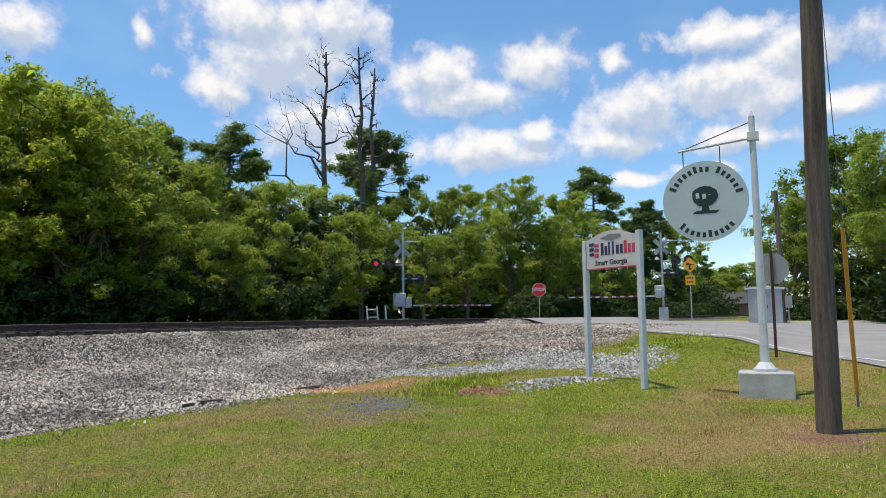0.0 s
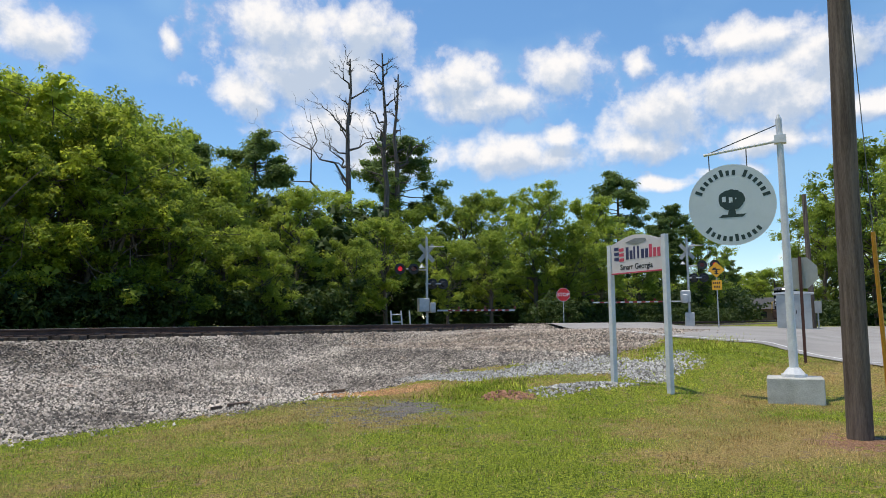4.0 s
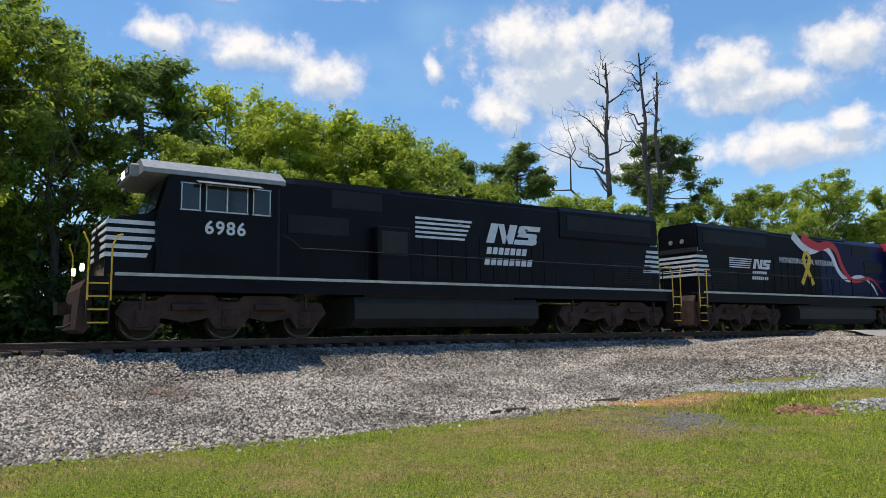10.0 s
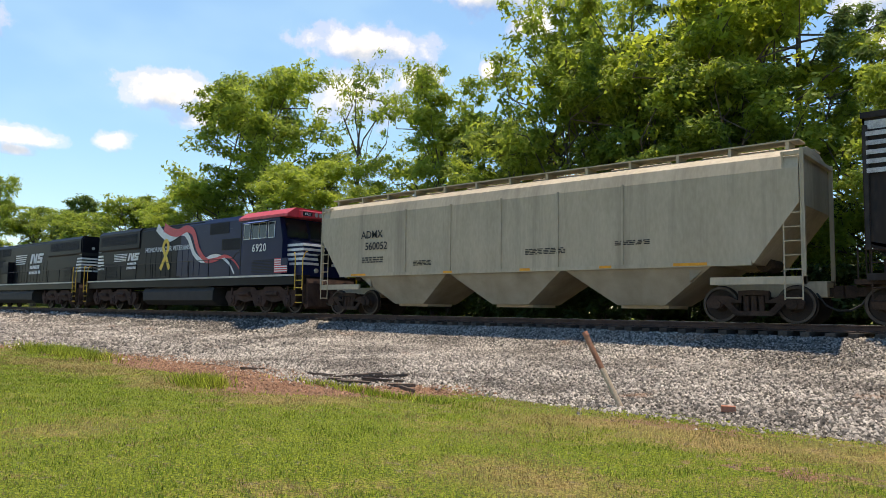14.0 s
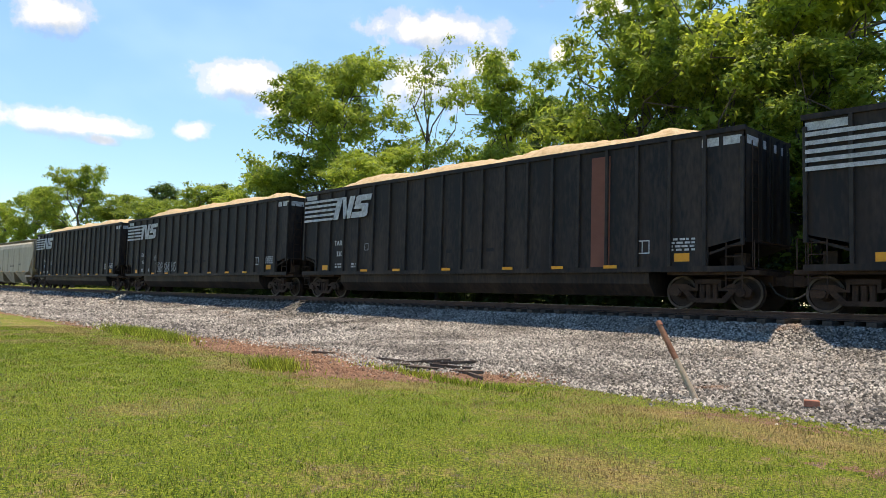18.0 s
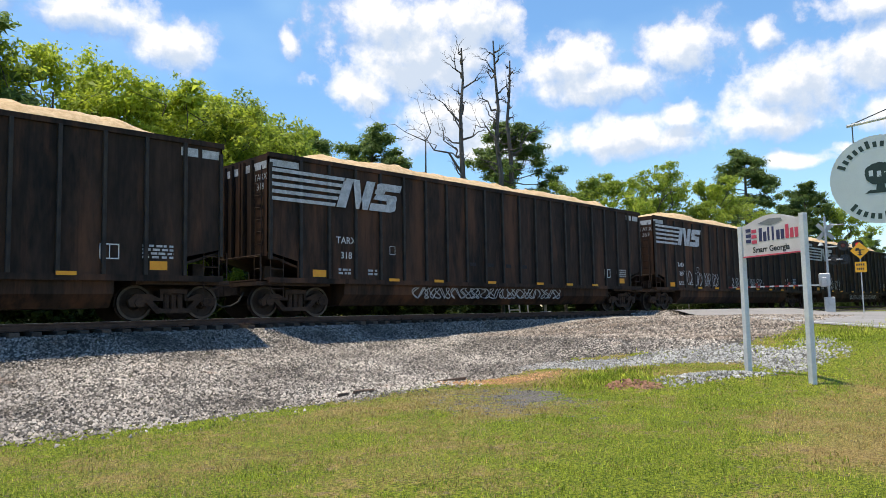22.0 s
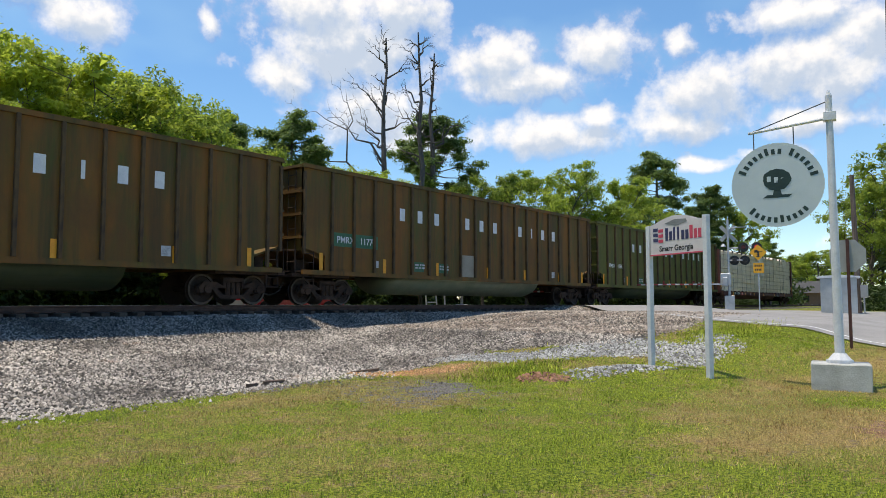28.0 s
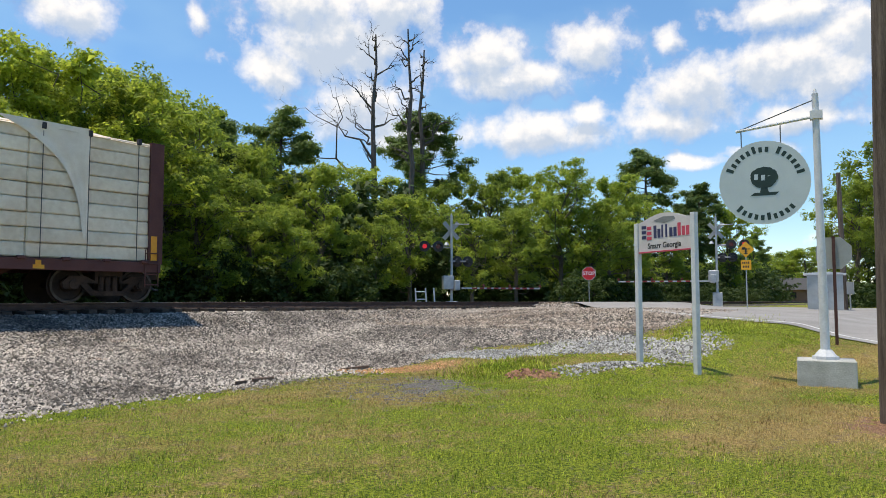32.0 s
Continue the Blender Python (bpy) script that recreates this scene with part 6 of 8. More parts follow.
# ---- clouds: a far shell whose bright heaps stand where the sky shows them ----
CLOUD_BIG = [(-43.6, 19.9, 7.0, 4.3), (-40.9, 22.4, 5.0, 2.4), (-38.7, 17.2, 2.6, 1.6), (-45.4, 15.0, 4.8, 2.8), (-49.5, 12.9, 3.2, 1.8), (-47.7, 22.5, 4.2, 2.4)]
CLOUD_MID = [(-55.5, 18.8, 4.0, 2.0), (-63.8, 19.4, 3.1, 2.0), (-58.2, 17.3, 6.0, 1.6), (-59.9, 13.1, 6.8, 1.7), (-63.5, 14.4, 2.1, 0.9), (-69.9, 19.4, 1.0, 1.1)]
CLOUD_RIGHT = [(-71.4, 15.6, 4.2, 2.6), (-69.7, 13.3, 4.3, 1.6), (-77.6, 16.8, 5.5, 2.3), (-80.4, 15.5, 3.3, 2.2), (-78.1, 20.4, 4.5, 1.3), (-71.3, 10.5, 2.3, 0.6), (-79.2, 12.9, 3.7, 1.2),
               (-84.1, 18.6, 4.5, 2.2), (-86.0, 14.5, 2.7, 1.1), (-82.6, 4.6, 2.8, 1.0), (-76.4, 10.8, 2.4, 0.5)]
CLOUD_CENTRE = [(-11.7, 22.2, 2.8, 1.4), (-18.3, 21.6, 5.0, 1.6), (-24.3, 20.0, 2.9, 1.8), (-14.3, 25.7, 3.3, 1.1), (-24.4, 26.3, 3.7, 0.8), (-32.8, 20.8, 0.7, 1.3), (8.1, 22.0, 3.7, 3.0), (7.5, 18.7, 2.7, 1.7)]
CLOUD_LEFT = [(75.5, 11.1, 4.6, 0.9), (72.4, 11.2, 3.0, 0.7), (72.3, 10.1, 0.9, 0.3), (62.3, 15.5, 3.4, 1.4), (59.7, 13.9, 2.2, 1.3), (66.0, 11.7, 1.1, 0.7), (75.8, 18.2, 2.5, 1.4), (47.9, 20.4, 4.8, 1.4), (43.7, 17.9, 1.8, 1.0),
              (37.6, 18.9, 0.7, 0.7), (48.2, 16.3, 3.6, 2.1), (37.5, 24.4, 4.2, 1.4), (33.9, 21.9, 2.3, 1.2)]


def cloud_material():
    m = bpy.data.materials.new("sunlit cumulus")
    m.use_nodes = True
    nt = m.node_tree
    nt.nodes.remove(nt.nodes["Principled BSDF"])
    at = nt.nodes.new("ShaderNodeVertexColor")
    at.layer_name = "cloud"
    sep = nt.nodes.new("ShaderNodeSeparateColor")
    link(nt, at.outputs["Color"], sep.inputs[0])
    tc = nt.nodes.new("ShaderNodeTexCoord")

    def billows(scale, detail, rough):
        n = node(nt, "ShaderNodeTexNoise", Scale=scale / 2600.0, Detail=detail, Roughness=rough)
        link(nt, tc.outputs["Object"], n.inputs["Vector"])
        return n.outputs["Fac"]

    def calc(op, a, b, c=None):
        n = nt.nodes.new("ShaderNodeMath")
        n.operation = op
        for i, v in enumerate((a, b, c)):
            if v is None:
                continue
            if isinstance(v, float):
                n.inputs[i].default_value = v
            else:
                link(nt, v, n.inputs[i])
        return n.outputs[0]

    def span(v, lo, hi, smooth=True):
        r = nt.nodes.new("ShaderNodeMapRange")
        r.interpolation_type = "SMOOTHSTEP" if smooth else "LINEAR"
        r.inputs["From Min"].default_value, r.inputs["From Max"].default_value = lo, hi
        link(nt, v, r.inputs["Value"])
        return r.outputs[0]
    ragged = billows(26.0, 9.0, 0.58)
    body = calc("MULTIPLY_ADD", ragged, 1.1, sep.outputs["Red"])
    alpha = span(body, 0.90, 1.45)
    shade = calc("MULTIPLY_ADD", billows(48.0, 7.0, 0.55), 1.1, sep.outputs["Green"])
    lit = span(shade, 0.55, 1.2)
    mix = nt.nodes.new("ShaderNodeMix")
    mix.data_type = "RGBA"
    link(nt, lit, mix.inputs[0])
    mix.inputs[6].default_value, mix.inputs[7].default_value = (0.53, 0.64, 0.80, 1), (0.98, 0.99, 1.0, 1)
    thin = nt.nodes.new("ShaderNodeMix")
    thin.data_type = "RGBA"
    link(nt, span(alpha, 0.0, 0.3), thin.inputs[0])
    thin.inputs[6].default_value = (0.50, 0.80, 1.0, 1)
    link(nt, mix.outputs[2], thin.inputs[7])
    em = nt.nodes.new("ShaderNodeEmission")
    link(nt, thin.outputs[2], em.inputs["Color"])
    em.inputs["Strength"].default_value = 0.95
    cover = calc("MAXIMUM", alpha, calc("MULTIPLY", sep.outputs["Blue"], 1.0))
    tr = nt.nodes.new("ShaderNodeBsdfTransparent")
    ms = nt.nodes.new("ShaderNodeMixShader")
    link(nt, cover, ms.inputs[0])
    link(nt, tr.outputs[0], ms.inputs[1])
    link(nt, em.outputs[0], ms.inputs[2])
    link(nt, ms.outputs[0], nt.nodes["Material Output"].inputs["Surface"])
    return m


def cloud_shell():
    az = np.linspace(-112, 100, 420)
    el = np.linspace(1.5, 42, 130)
    A, E, f = grid(az, el)
    wa = A + 0.5 * fbm(A * 0.45, E * 0.6, 3, 31)
    we = E + 0.4 * fbm(A * 0.5, E * 0.6, 3, 32)

    def density(a, e):
        d = np.full(a.shape, -1.0)
        for x, y, rx, ry in CLOUD_BIG + CLOUD_MID + CLOUD_RIGHT + CLOUD_CENTRE + CLOUD_LEFT:
            ye = np.where(e < y, (e - y) / (ry * 0.85), (e - y) / ry)
            d = np.maximum(d, 1 - np.sqrt(((a - x) / (rx * 1.15)) ** 2 + (ye / 1.15) ** 2 + 1e-6))
        return d
    d = density(wa, we)
    above = density(wa + 0.4, we + 1.1)
    veil = 0.8 * (0.16 + 0.36 * np.clip(fbm(A * 0.12, E * 0.25, 4, 36) + 0.15, 0, 1) + 0.25 * ramp(A, -10, 45))
    lit = np.clip(0.62 - 0.75 * np.clip(above, 0, 1) + 0.25 * np.clip(d - above, -1, 1), 0, 1)
    a, e = np.radians(A), np.radians(E)
    R = 2600.0
    v = np.stack([-np.sin(a) * np.cos(e) * R, np.cos(a) * np.cos(e) * R, np.sin(e) * R], -1).reshape(-1, 3)
    me = quads_mesh("clouds", v, f, cloud_material(), True)
    ca_ = me.color_attributes.new("cloud", "FLOAT_COLOR", "POINT")
    c = np.stack([0.5 + 0.55 * d, lit, veil, 1 + 0 * A], -1)
    ca_.data.foreach_set("color", c.reshape(-1).astype(np.float32))
    ob = new("cloud_backdrop", me)
    ob.visible_shadow = False
    tagged(ob, "white fair-weather cumulus clouds in a blue sky", "clouds", kind="structure")


cloud_shell()


# ---- trees ----
def leaf_material(name, a, b, rough=0.6, glow=0.3):
    m = bpy.data.materials.new(name)
    m.use_nodes = True
    nt = m.node_tree
    p = nt.nodes["Principled BSDF"]
    geo = nt.nodes.new("ShaderNodeNewGeometry")
    info = nt.nodes.new("ShaderNodeObjectInfo")
    tc = nt.nodes.new("ShaderNodeTexCoord")
    n = node(nt, "ShaderNodeTexNoise", Scale=0.5, Detail=3.0)
    link(nt, tc.outputs["Object"], n.inputs["Vector"])
    s1 = nt.nodes.new("ShaderNodeMath")
    s1.operation = "MULTIPLY_ADD"
    link(nt, geo.outputs["Random Per Island"], s1.inputs[0])
    s1.inputs[1].default_value = 0.45
    link(nt, n.outputs["Fac"], s1.inputs[2])
    s2 = nt.nodes.new("ShaderNodeMath")
    s2.operation = "MULTIPLY_ADD"
    link(nt, info.outputs["Random"], s2.inputs[0])
    s2.inputs[1].default_value = 0.35
    link(nt, s1.outputs[0], s2.inputs[2])
    ramp_ = nt.nodes.new("ShaderNodeValToRGB")
    ramp_.color_ramp.elements[0].position, ramp_.color_ramp.elements[1].position = 0.35, 1.15
    ramp_.color_ramp.elements[0].color, ramp_.color_ramp.elements[1].color = (*a, 1), (*b, 1)
    link(nt, s2.outputs[0], ramp_.inputs[0])
    link(nt, ramp_.outputs[0], p.inputs["Base Color"])
    p.inputs["Roughness"].default_value = rough
    p.inputs["Specular IOR Level"].default_value = 0.25
    t = nt.nodes.new("ShaderNodeBsdfTranslucent")
    lift = nt.nodes.new("ShaderNodeHueSaturation")
    lift.inputs["Value"].default_value = 2.5
    lift.inputs["Hue"].default_value = 0.485
    link(nt, ramp_.outputs[0], lift.inputs["Color"])
    link(nt, lift.outputs[0], t.inputs["Color"])
    ms = nt.nodes.new("ShaderNodeMixShader")
    ms.inputs[0].default_value = glow
    link(nt, p.outputs[0], ms.inputs[1])
    link(nt, t.outputs[0], ms.inputs[2])
    link(nt, ms.outputs[0], nt.nodes["Material Output"].inputs["Surface"])
    return m


M_LEAF = leaf_material("broad green leaves", (0.026, 0.060, 0.010), (0.215, 0.28, 0.040), glow=0.45)
# leaf colour darkened for the shade at the wood's base
M_SHADELEAF = leaf_material("shade-darkened wood leaves", (0.010, 0.024, 0.006), (0.045, 0.075, 0.014), glow=0.2)
# yellow green leaves, their colour lightened for crowns standing bright in the sun
M_LEAFSUNLIT = leaf_material("sun-lightened yellow green leaves", (0.042, 0.080, 0.010), (0.255, 0.315, 0.038), glow=0.5)
M_NEEDLE = leaf_material("dark pine needles", (0.028, 0.058, 0.017), (0.13, 0.19, 0.05), glow=0.35)
M_BARK = mat("furrowed grey brown bark", (0.07, 0.055, 0.042), (0.16, 0.13, 0.10), rough=0.95, scale=3, fine=25, bump=0.6, stretch=(3, 3, 0.5))
M_DEADWOOD = mat("weathered dead wood", (0.06, 0.05, 0.045), (0.15, 0.125, 0.11), rough=0.95, scale=2, fine=20, bump=0.5, stretch=(3, 3, 0.5))


def leaves(rs, centres, per, spread, size, up=0.5, thin=0.55):
    """Small diamond leaves in clumps round the given centres."""
    n = len(centres) * per
    d = rs.randn(n, 3)
    d /= np.linalg.norm(d, axis=1)[:, None]
    c = np.repeat(centres, per, 0) + d * (np.repeat(spread, per) * rs.uniform(0.3, 1.5, n))[:, None] * np.array([1, 1, 0.6])
    nr = 0.6 * rs.randn(n, 3) + d * 0.9 + np.array([0, 0, up * 1.6])
    nr /= np.linalg.norm(nr, axis=1)[:, None]
    u = np.cross(nr, rs.randn(n, 3))
    u /= np.linalg.norm(u, axis=1)[:, None]
    w = np.cross(nr, u)
    s = (size * rs.uniform(0.6, 1.4, n))[:, None]
    v = np.stack([c - u * s - w * s * thin, c - u * s + w * s * thin, c + u * s], 1).reshape(-1, 3)
    return v, np.arange(3 * n).reshape(-1, 3)


def limbs(bm, p, q, r, rs, depth, bend=0.25, twigs=3):
    """A crooked limb that forks on the way."""
    p, q = Vector(p), Vector(q)
    last, n = p, 4
    for i in range(1, n + 1):
        t = i / n
        nxt = p.lerp(q, t) + Vector(rs.randn(3) * bend * (q - p).length * 0.12 * (1 if i < n else 0.3))
        rod(bm, last, nxt, r * (1 - 0.8 * (i - 1) / n), r * (1 - 0.8 * i / n), seg=6 if r > 0.06 else 4, caps=False)
        if depth and i >= 2:
            for _ in range(twigs - 1 if i < n else twigs):
                d = (q - p).normalized() + Vector(rs.randn(3) * 0.55)
                limbs(bm, nxt, nxt + d.normalized() * (q - p).length * rs.uniform(0.3, 0.55), r * (1 - 0.8 * i / n) * 0.7 + 0.008, rs, depth - 1, bend, twigs)
        last = nxt


def broad_tree(seed, H=12.0, low=0.10, per=56, clumps=370, sparse=False):
    rs = np.random.RandomState(seed)
    bm = bmesh.new()
    rod(bm, (0, 0, -0.3), (rs.uniform(-0.2, 0.2), 0, H * 0.35), 0.24, 0.17, 8)
    top = Vector((rs.uniform(-0.5, 0.5), rs.uniform(-0.5, 0.5), H * 0.9))
    limbs(bm, (0, 0, H * 0.33), top * 0.9, 0.17, rs, 0)
    # boughs carry the clumps
    heads = []
    count = 12 if sparse else 36
    for i in range(count):
        z = H * (low + 0.06 + (0.88 - low) * (i + rs.rand()) / (count + 0.5))
        a = rs.uniform(0, 6.28)
        k = (z / H - low) / (1 - low)
        reach = H * 0.33 * math.sin(math.pi * min(1, 0.13 + 0.80 * k)) ** 0.75 * rs.uniform(0.45, 1.18)
        tip = (math.cos(a) * reach, math.sin(a) * reach, min(z + reach * 0.25, H * 0.97))
        heads.append(tip)
        limbs(bm, (0, 0, z * 0.72), tip, 0.055, rs, 0, 0.9)
    # the crown is a heap of rounded lobes: leafy clumps on their outsides, large shaded leaves within
    k = H / 12
    lobes = np.array(heads + [(rs.randn() * 0.5 * k, rs.randn() * 0.5 * k, H * z) for z in (0.45, 0.6, 0.74, 0.84, 0.92)])
    radius = rs.uniform(0.5, 1.15, len(lobes)) * k * (0.85 if sparse else 1.0)
    pick = rs.randint(0, len(lobes), clumps)
    d = rs.randn(clumps, 3) + np.array([0, 0, 0.35])
    d /= np.linalg.norm(d, axis=1)[:, None]
    c = lobes[pick] * np.stack([1 - 0.3 * rs.rand(clumps) ** 2] * 2 + [np.ones(clumps)], -1) + d * (radius[pick] * rs.uniform(0.35, 1.4, clumps))[:, None] * np.array([1, 1, 0.75])
    c[:, 2] = np.clip(c[:, 2], H * low, H * 0.985)
    v, f = leaves(rs, c, per, rs.uniform(0.24, 0.5, clumps) * k, 0.098 if not sparse else 0.09, up=0.6)
    if not sparse:
        inner = np.concatenate([lobes, lobes * np.array([0.55, 0.55, 0.95])])
        inner[:, 2] = np.clip(inner[:, 2], H * low + 0.4, H * 0.9)
        v2, f2 = leaves(rs, inner, 16, np.concatenate([radius, radius]) * 0.6, 0.2, up=0.4)
        v, f = np.concatenate([v, v2]), np.concatenate([f, f2 + len(v)])
    return mesh_of(bm, "trunk", M_BARK), quads_mesh("crown", v, f, M_LEAF)


def pine_tree(seed, H=16.0, bare=0.42, R=0.16, spread=0.55, per=105):
    rs = np.random.RandomState(seed)
    bm = bmesh.new()
    lean = rs.uniform(-0.4, 0.4)
    rod(bm, (0, 0, -0.3), (lean * 0.5, 0, H * 0.5), 0.26, 0.18, 8)
    rod(bm, (lean * 0.5, 0, H * 0.5), (lean, 0, H * 0.97), 0.18, 0.04, 7)
    c = []
    for i in range(46):
        k = (i + rs.rand()) / 46
        z = H * (bare + (0.98 - bare) * k)
        a = rs.uniform(0, 6.28)
        reach = H * R * (0.35 + 1.0 * math.sin(math.pi * (0.15 + 0.8 * k))) * rs.uniform(0.55, 1.15)
        tip = Vector((math.cos(a) * reach, math.sin(a) * reach, z + reach * rs.uniform(-0.05, 0.3)))
        limbs(bm, (lean * z / H, 0, z), tip, 0.06, rs, 0)
        for t in (0.55, 0.8, 1.0):
            c.append(Vector((lean * z / H, 0, z)).lerp(tip, t) + Vector(rs.randn(3) * 0.22))
    c = np.array([tuple(x) for x in c])
    v, f = leaves(rs, c, per, rs.uniform(0.7, 1.2, len(c)) * spread, 0.15, up=0.45, thin=0.3)
    v2, f2 = leaves(rs, c, 26, np.full(len(c), 0.42 * spread), 0.26, up=0.45, thin=0.4)
    return mesh_of(bm, "trunk", M_BARK), quads_mesh("crown", np.concatenate([v, v2]), np.concatenate([f, f2 + len(v)]), M_NEEDLE)


BROAD = [broad_tree(s) for s in (1, 2, 3, 4, 5)]
# the same crowns again with the sun-lightened leaf colour
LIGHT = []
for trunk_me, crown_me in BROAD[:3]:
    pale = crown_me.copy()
    pale.materials[0] = M_LEAFSUNLIT
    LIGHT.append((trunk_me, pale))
PINE = [pine_tree(11, R=0.15, per=170), pine_tree(12, R=0.13, per=170)]
ROUNDPINE = [pine_tree(13, 12, 0.08, 0.17, 0.55, 120)]
BIGPINE = [pine_tree(14, 19, 0.42, 0.26, 0.42, 130)]
FULL = [broad_tree(s, clumps=620) for s in (6, 7)]
SPARSE = [broad_tree(21, 12, 0.25, 40, 110, True)]


def plant(kind, x, y, h, wide=1.0, name="tree", label="leafy green deciduous tree at the wood's edge"):
    meshes, base = kind
    trunk, crown = meshes[rnd.randrange(len(meshes))]
    k = h / base
    z = float(ground_z(x, y))
    t = thing(name, label, "tree", "trees behind the railway", at=pose(x, y, z - 0.05, 0, 0, rnd.uniform(0, 360)))
    for nm, me in (("trunk", trunk), ("crown", crown)):
        ob = part(nm, me, None, t)
        ob.scale = (k * wide, k * wide, k)
    return t


BROAD_ROWS_RIGHT = [(14.4, 31, 11.2), (16.0, 30, 10.2), (19.6, 32, 10.6), (16.5, 29, 7.9), (25.1, 33, 9.2), (19.4, 29, 6.9), (29.4, 32, 8.7), (41.5, 40, 10.9), (36.4, 31, 7.5), (51.7, 40, 11.6), (56.1, 38, 12.8),
                    (61.7, 37, 13.5), (54, 29.5, 12.0), (59, 27.5, 11.4), (55, 27, 8.9), (103, 30, 13.7), (71, 27, 9.7), (24, 28.5, 5.5), (31, 29, 5.5), (42, 30, 6.5), (47, 29.5, 7.5), (64, 28, 8.0)]
BROAD_ROWS_MID = [(-10.8, 32, 15.8), (-10.3, 29, 10.9), (0.5, 34, 14.9), (3.0, 32, 12.7), (-1.2, 30, 11.4), (10.3, 34, 12.9), (15.4, 34, 11.8), (20.5, 38, 13.7), (23.2, 38, 12.7), (-4.9, 30, 10.1), (-3.0, 29, 8.3), (7.5, 29.5, 8.6), (11.5, 29.5, 8.0)]
BROAD_ROWS_LEFT = [(-17.0, 31, 16.6), (-18.7, 30, 14.3), (-10.2, 31, 14.2), (-0.7, 31, 13.5), (-13.8, 29, 11.8), (-11.1, 29, 10.4), (-48.1, 33, 20.0), (-29.5, 33, 15.0), (-20.2, 29, 9.6), (-37.9, 30, 10.6), (-101.6, 30, 15.9), (-120.9, 30, 15.0), (-84.9, 30, 11.1),
                   (-63.7, 30, 10.2), (-53.8, 29, 8.5), (-48.3, 29, 9.8), (-31, 29, 7.5), (-25, 29, 7.0), (-43, 29, 7.0), (-72, 30, 9.5), (-140, 30, 14)]
for x, y, h in BROAD_ROWS_RIGHT + BROAD_ROWS_MID + BROAD_ROWS_LEFT:
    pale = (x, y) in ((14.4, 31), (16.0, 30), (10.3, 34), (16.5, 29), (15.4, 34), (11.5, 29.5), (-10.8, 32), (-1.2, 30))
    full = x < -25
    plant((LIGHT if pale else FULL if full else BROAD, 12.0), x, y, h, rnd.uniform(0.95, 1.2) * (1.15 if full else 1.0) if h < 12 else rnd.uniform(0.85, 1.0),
          label="yellow green deciduous tree with sun-lightened leaves at the wood's edge" if pale else "leafy green deciduous tree at the wood's edge")
for x, y, h in ((28.1, 40, 12.4), (33.1, 40, 13.7), (53.8, 44, 18.6), (81, 33, 18.0), (100, 33, 16.4), (166, 43, 15.0), (93, 32, 13.5)):
    plant((PINE, 16.0), x, y, h, 1.15, label="tall dark green pine with a flat crown")
for x, y, h in ((6.5, 34, 13.4), (-25.0, 32, 11.2), (-78.6, 32, 11.6)):
    plant((ROUNDPINE, 12.0), x, y, h, 1.1, label="dense dark green young pine")
for x, y, h in ((-9.3, 35, 18.3), (-15.1, 36, 19.7)):
    plant((BIGPINE, 19.0), x, y, h, 1.0, label="tall pine with long spreading boughs")
for x, y, h in ((14.1, 36, 13.0), (-36.8, 33, 17.8)):
    plant((SPARSE, 12.0), x, y, h, 0.7, label="thin sparsely leaved tree with bare branches")


# low scrub under the wood's edge, its leaf colour carrying the crowns' shade
def scrub(x0, x1, y, h, seed, n):
    rs = np.random.RandomState(seed)
    cx, cy = rs.uniform(x0, x1, n), y + rs.randn(n) * 0.8
    c = np.stack([cx, cy, ground_z(cx, cy) + rs.uniform(0.1, 1, n) * h * (0.6 + 0.6 * np.abs(fbm(cx * 0.3, cy, 3, seed)))], -1)
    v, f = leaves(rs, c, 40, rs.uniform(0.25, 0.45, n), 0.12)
    tagged(new("scrub", quads_mesh("scrub", v, f, M_SHADELEAF)), "tangled shade-darkened undergrowth along the wood's edge", "undergrowth", kind="stuff")


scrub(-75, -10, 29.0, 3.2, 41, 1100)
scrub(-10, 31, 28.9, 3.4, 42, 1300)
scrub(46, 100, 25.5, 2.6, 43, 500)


# deep woods behind the first trees, in the same leaves darkened for shade
def deep_woods(x0, x1, y0, y1, h, seed, n):
    rs = np.random.RandomState(seed)
    cx, cy = rs.uniform(x0, x1, n), rs.uniform(y0, y1, n)
    top = h * (0.75 + 0.5 * fbm(cx * 0.14, cy * 0.14, 3, seed))
    c = np.stack([cx, cy, ground_z(cx, cy) + rs.uniform(0.02, 1, n) * top], -1)
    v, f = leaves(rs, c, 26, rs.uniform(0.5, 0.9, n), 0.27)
    tagged(new("woods", quads_mesh("woods", v, f, M_SHADELEAF)), "shade-darkened green woods behind the first row of trees", "woods", kind="stuff")


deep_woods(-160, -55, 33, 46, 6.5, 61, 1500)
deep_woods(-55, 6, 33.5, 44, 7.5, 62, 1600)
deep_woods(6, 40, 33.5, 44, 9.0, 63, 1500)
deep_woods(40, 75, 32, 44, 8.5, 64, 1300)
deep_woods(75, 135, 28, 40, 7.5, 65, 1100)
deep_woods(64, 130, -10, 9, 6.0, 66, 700)


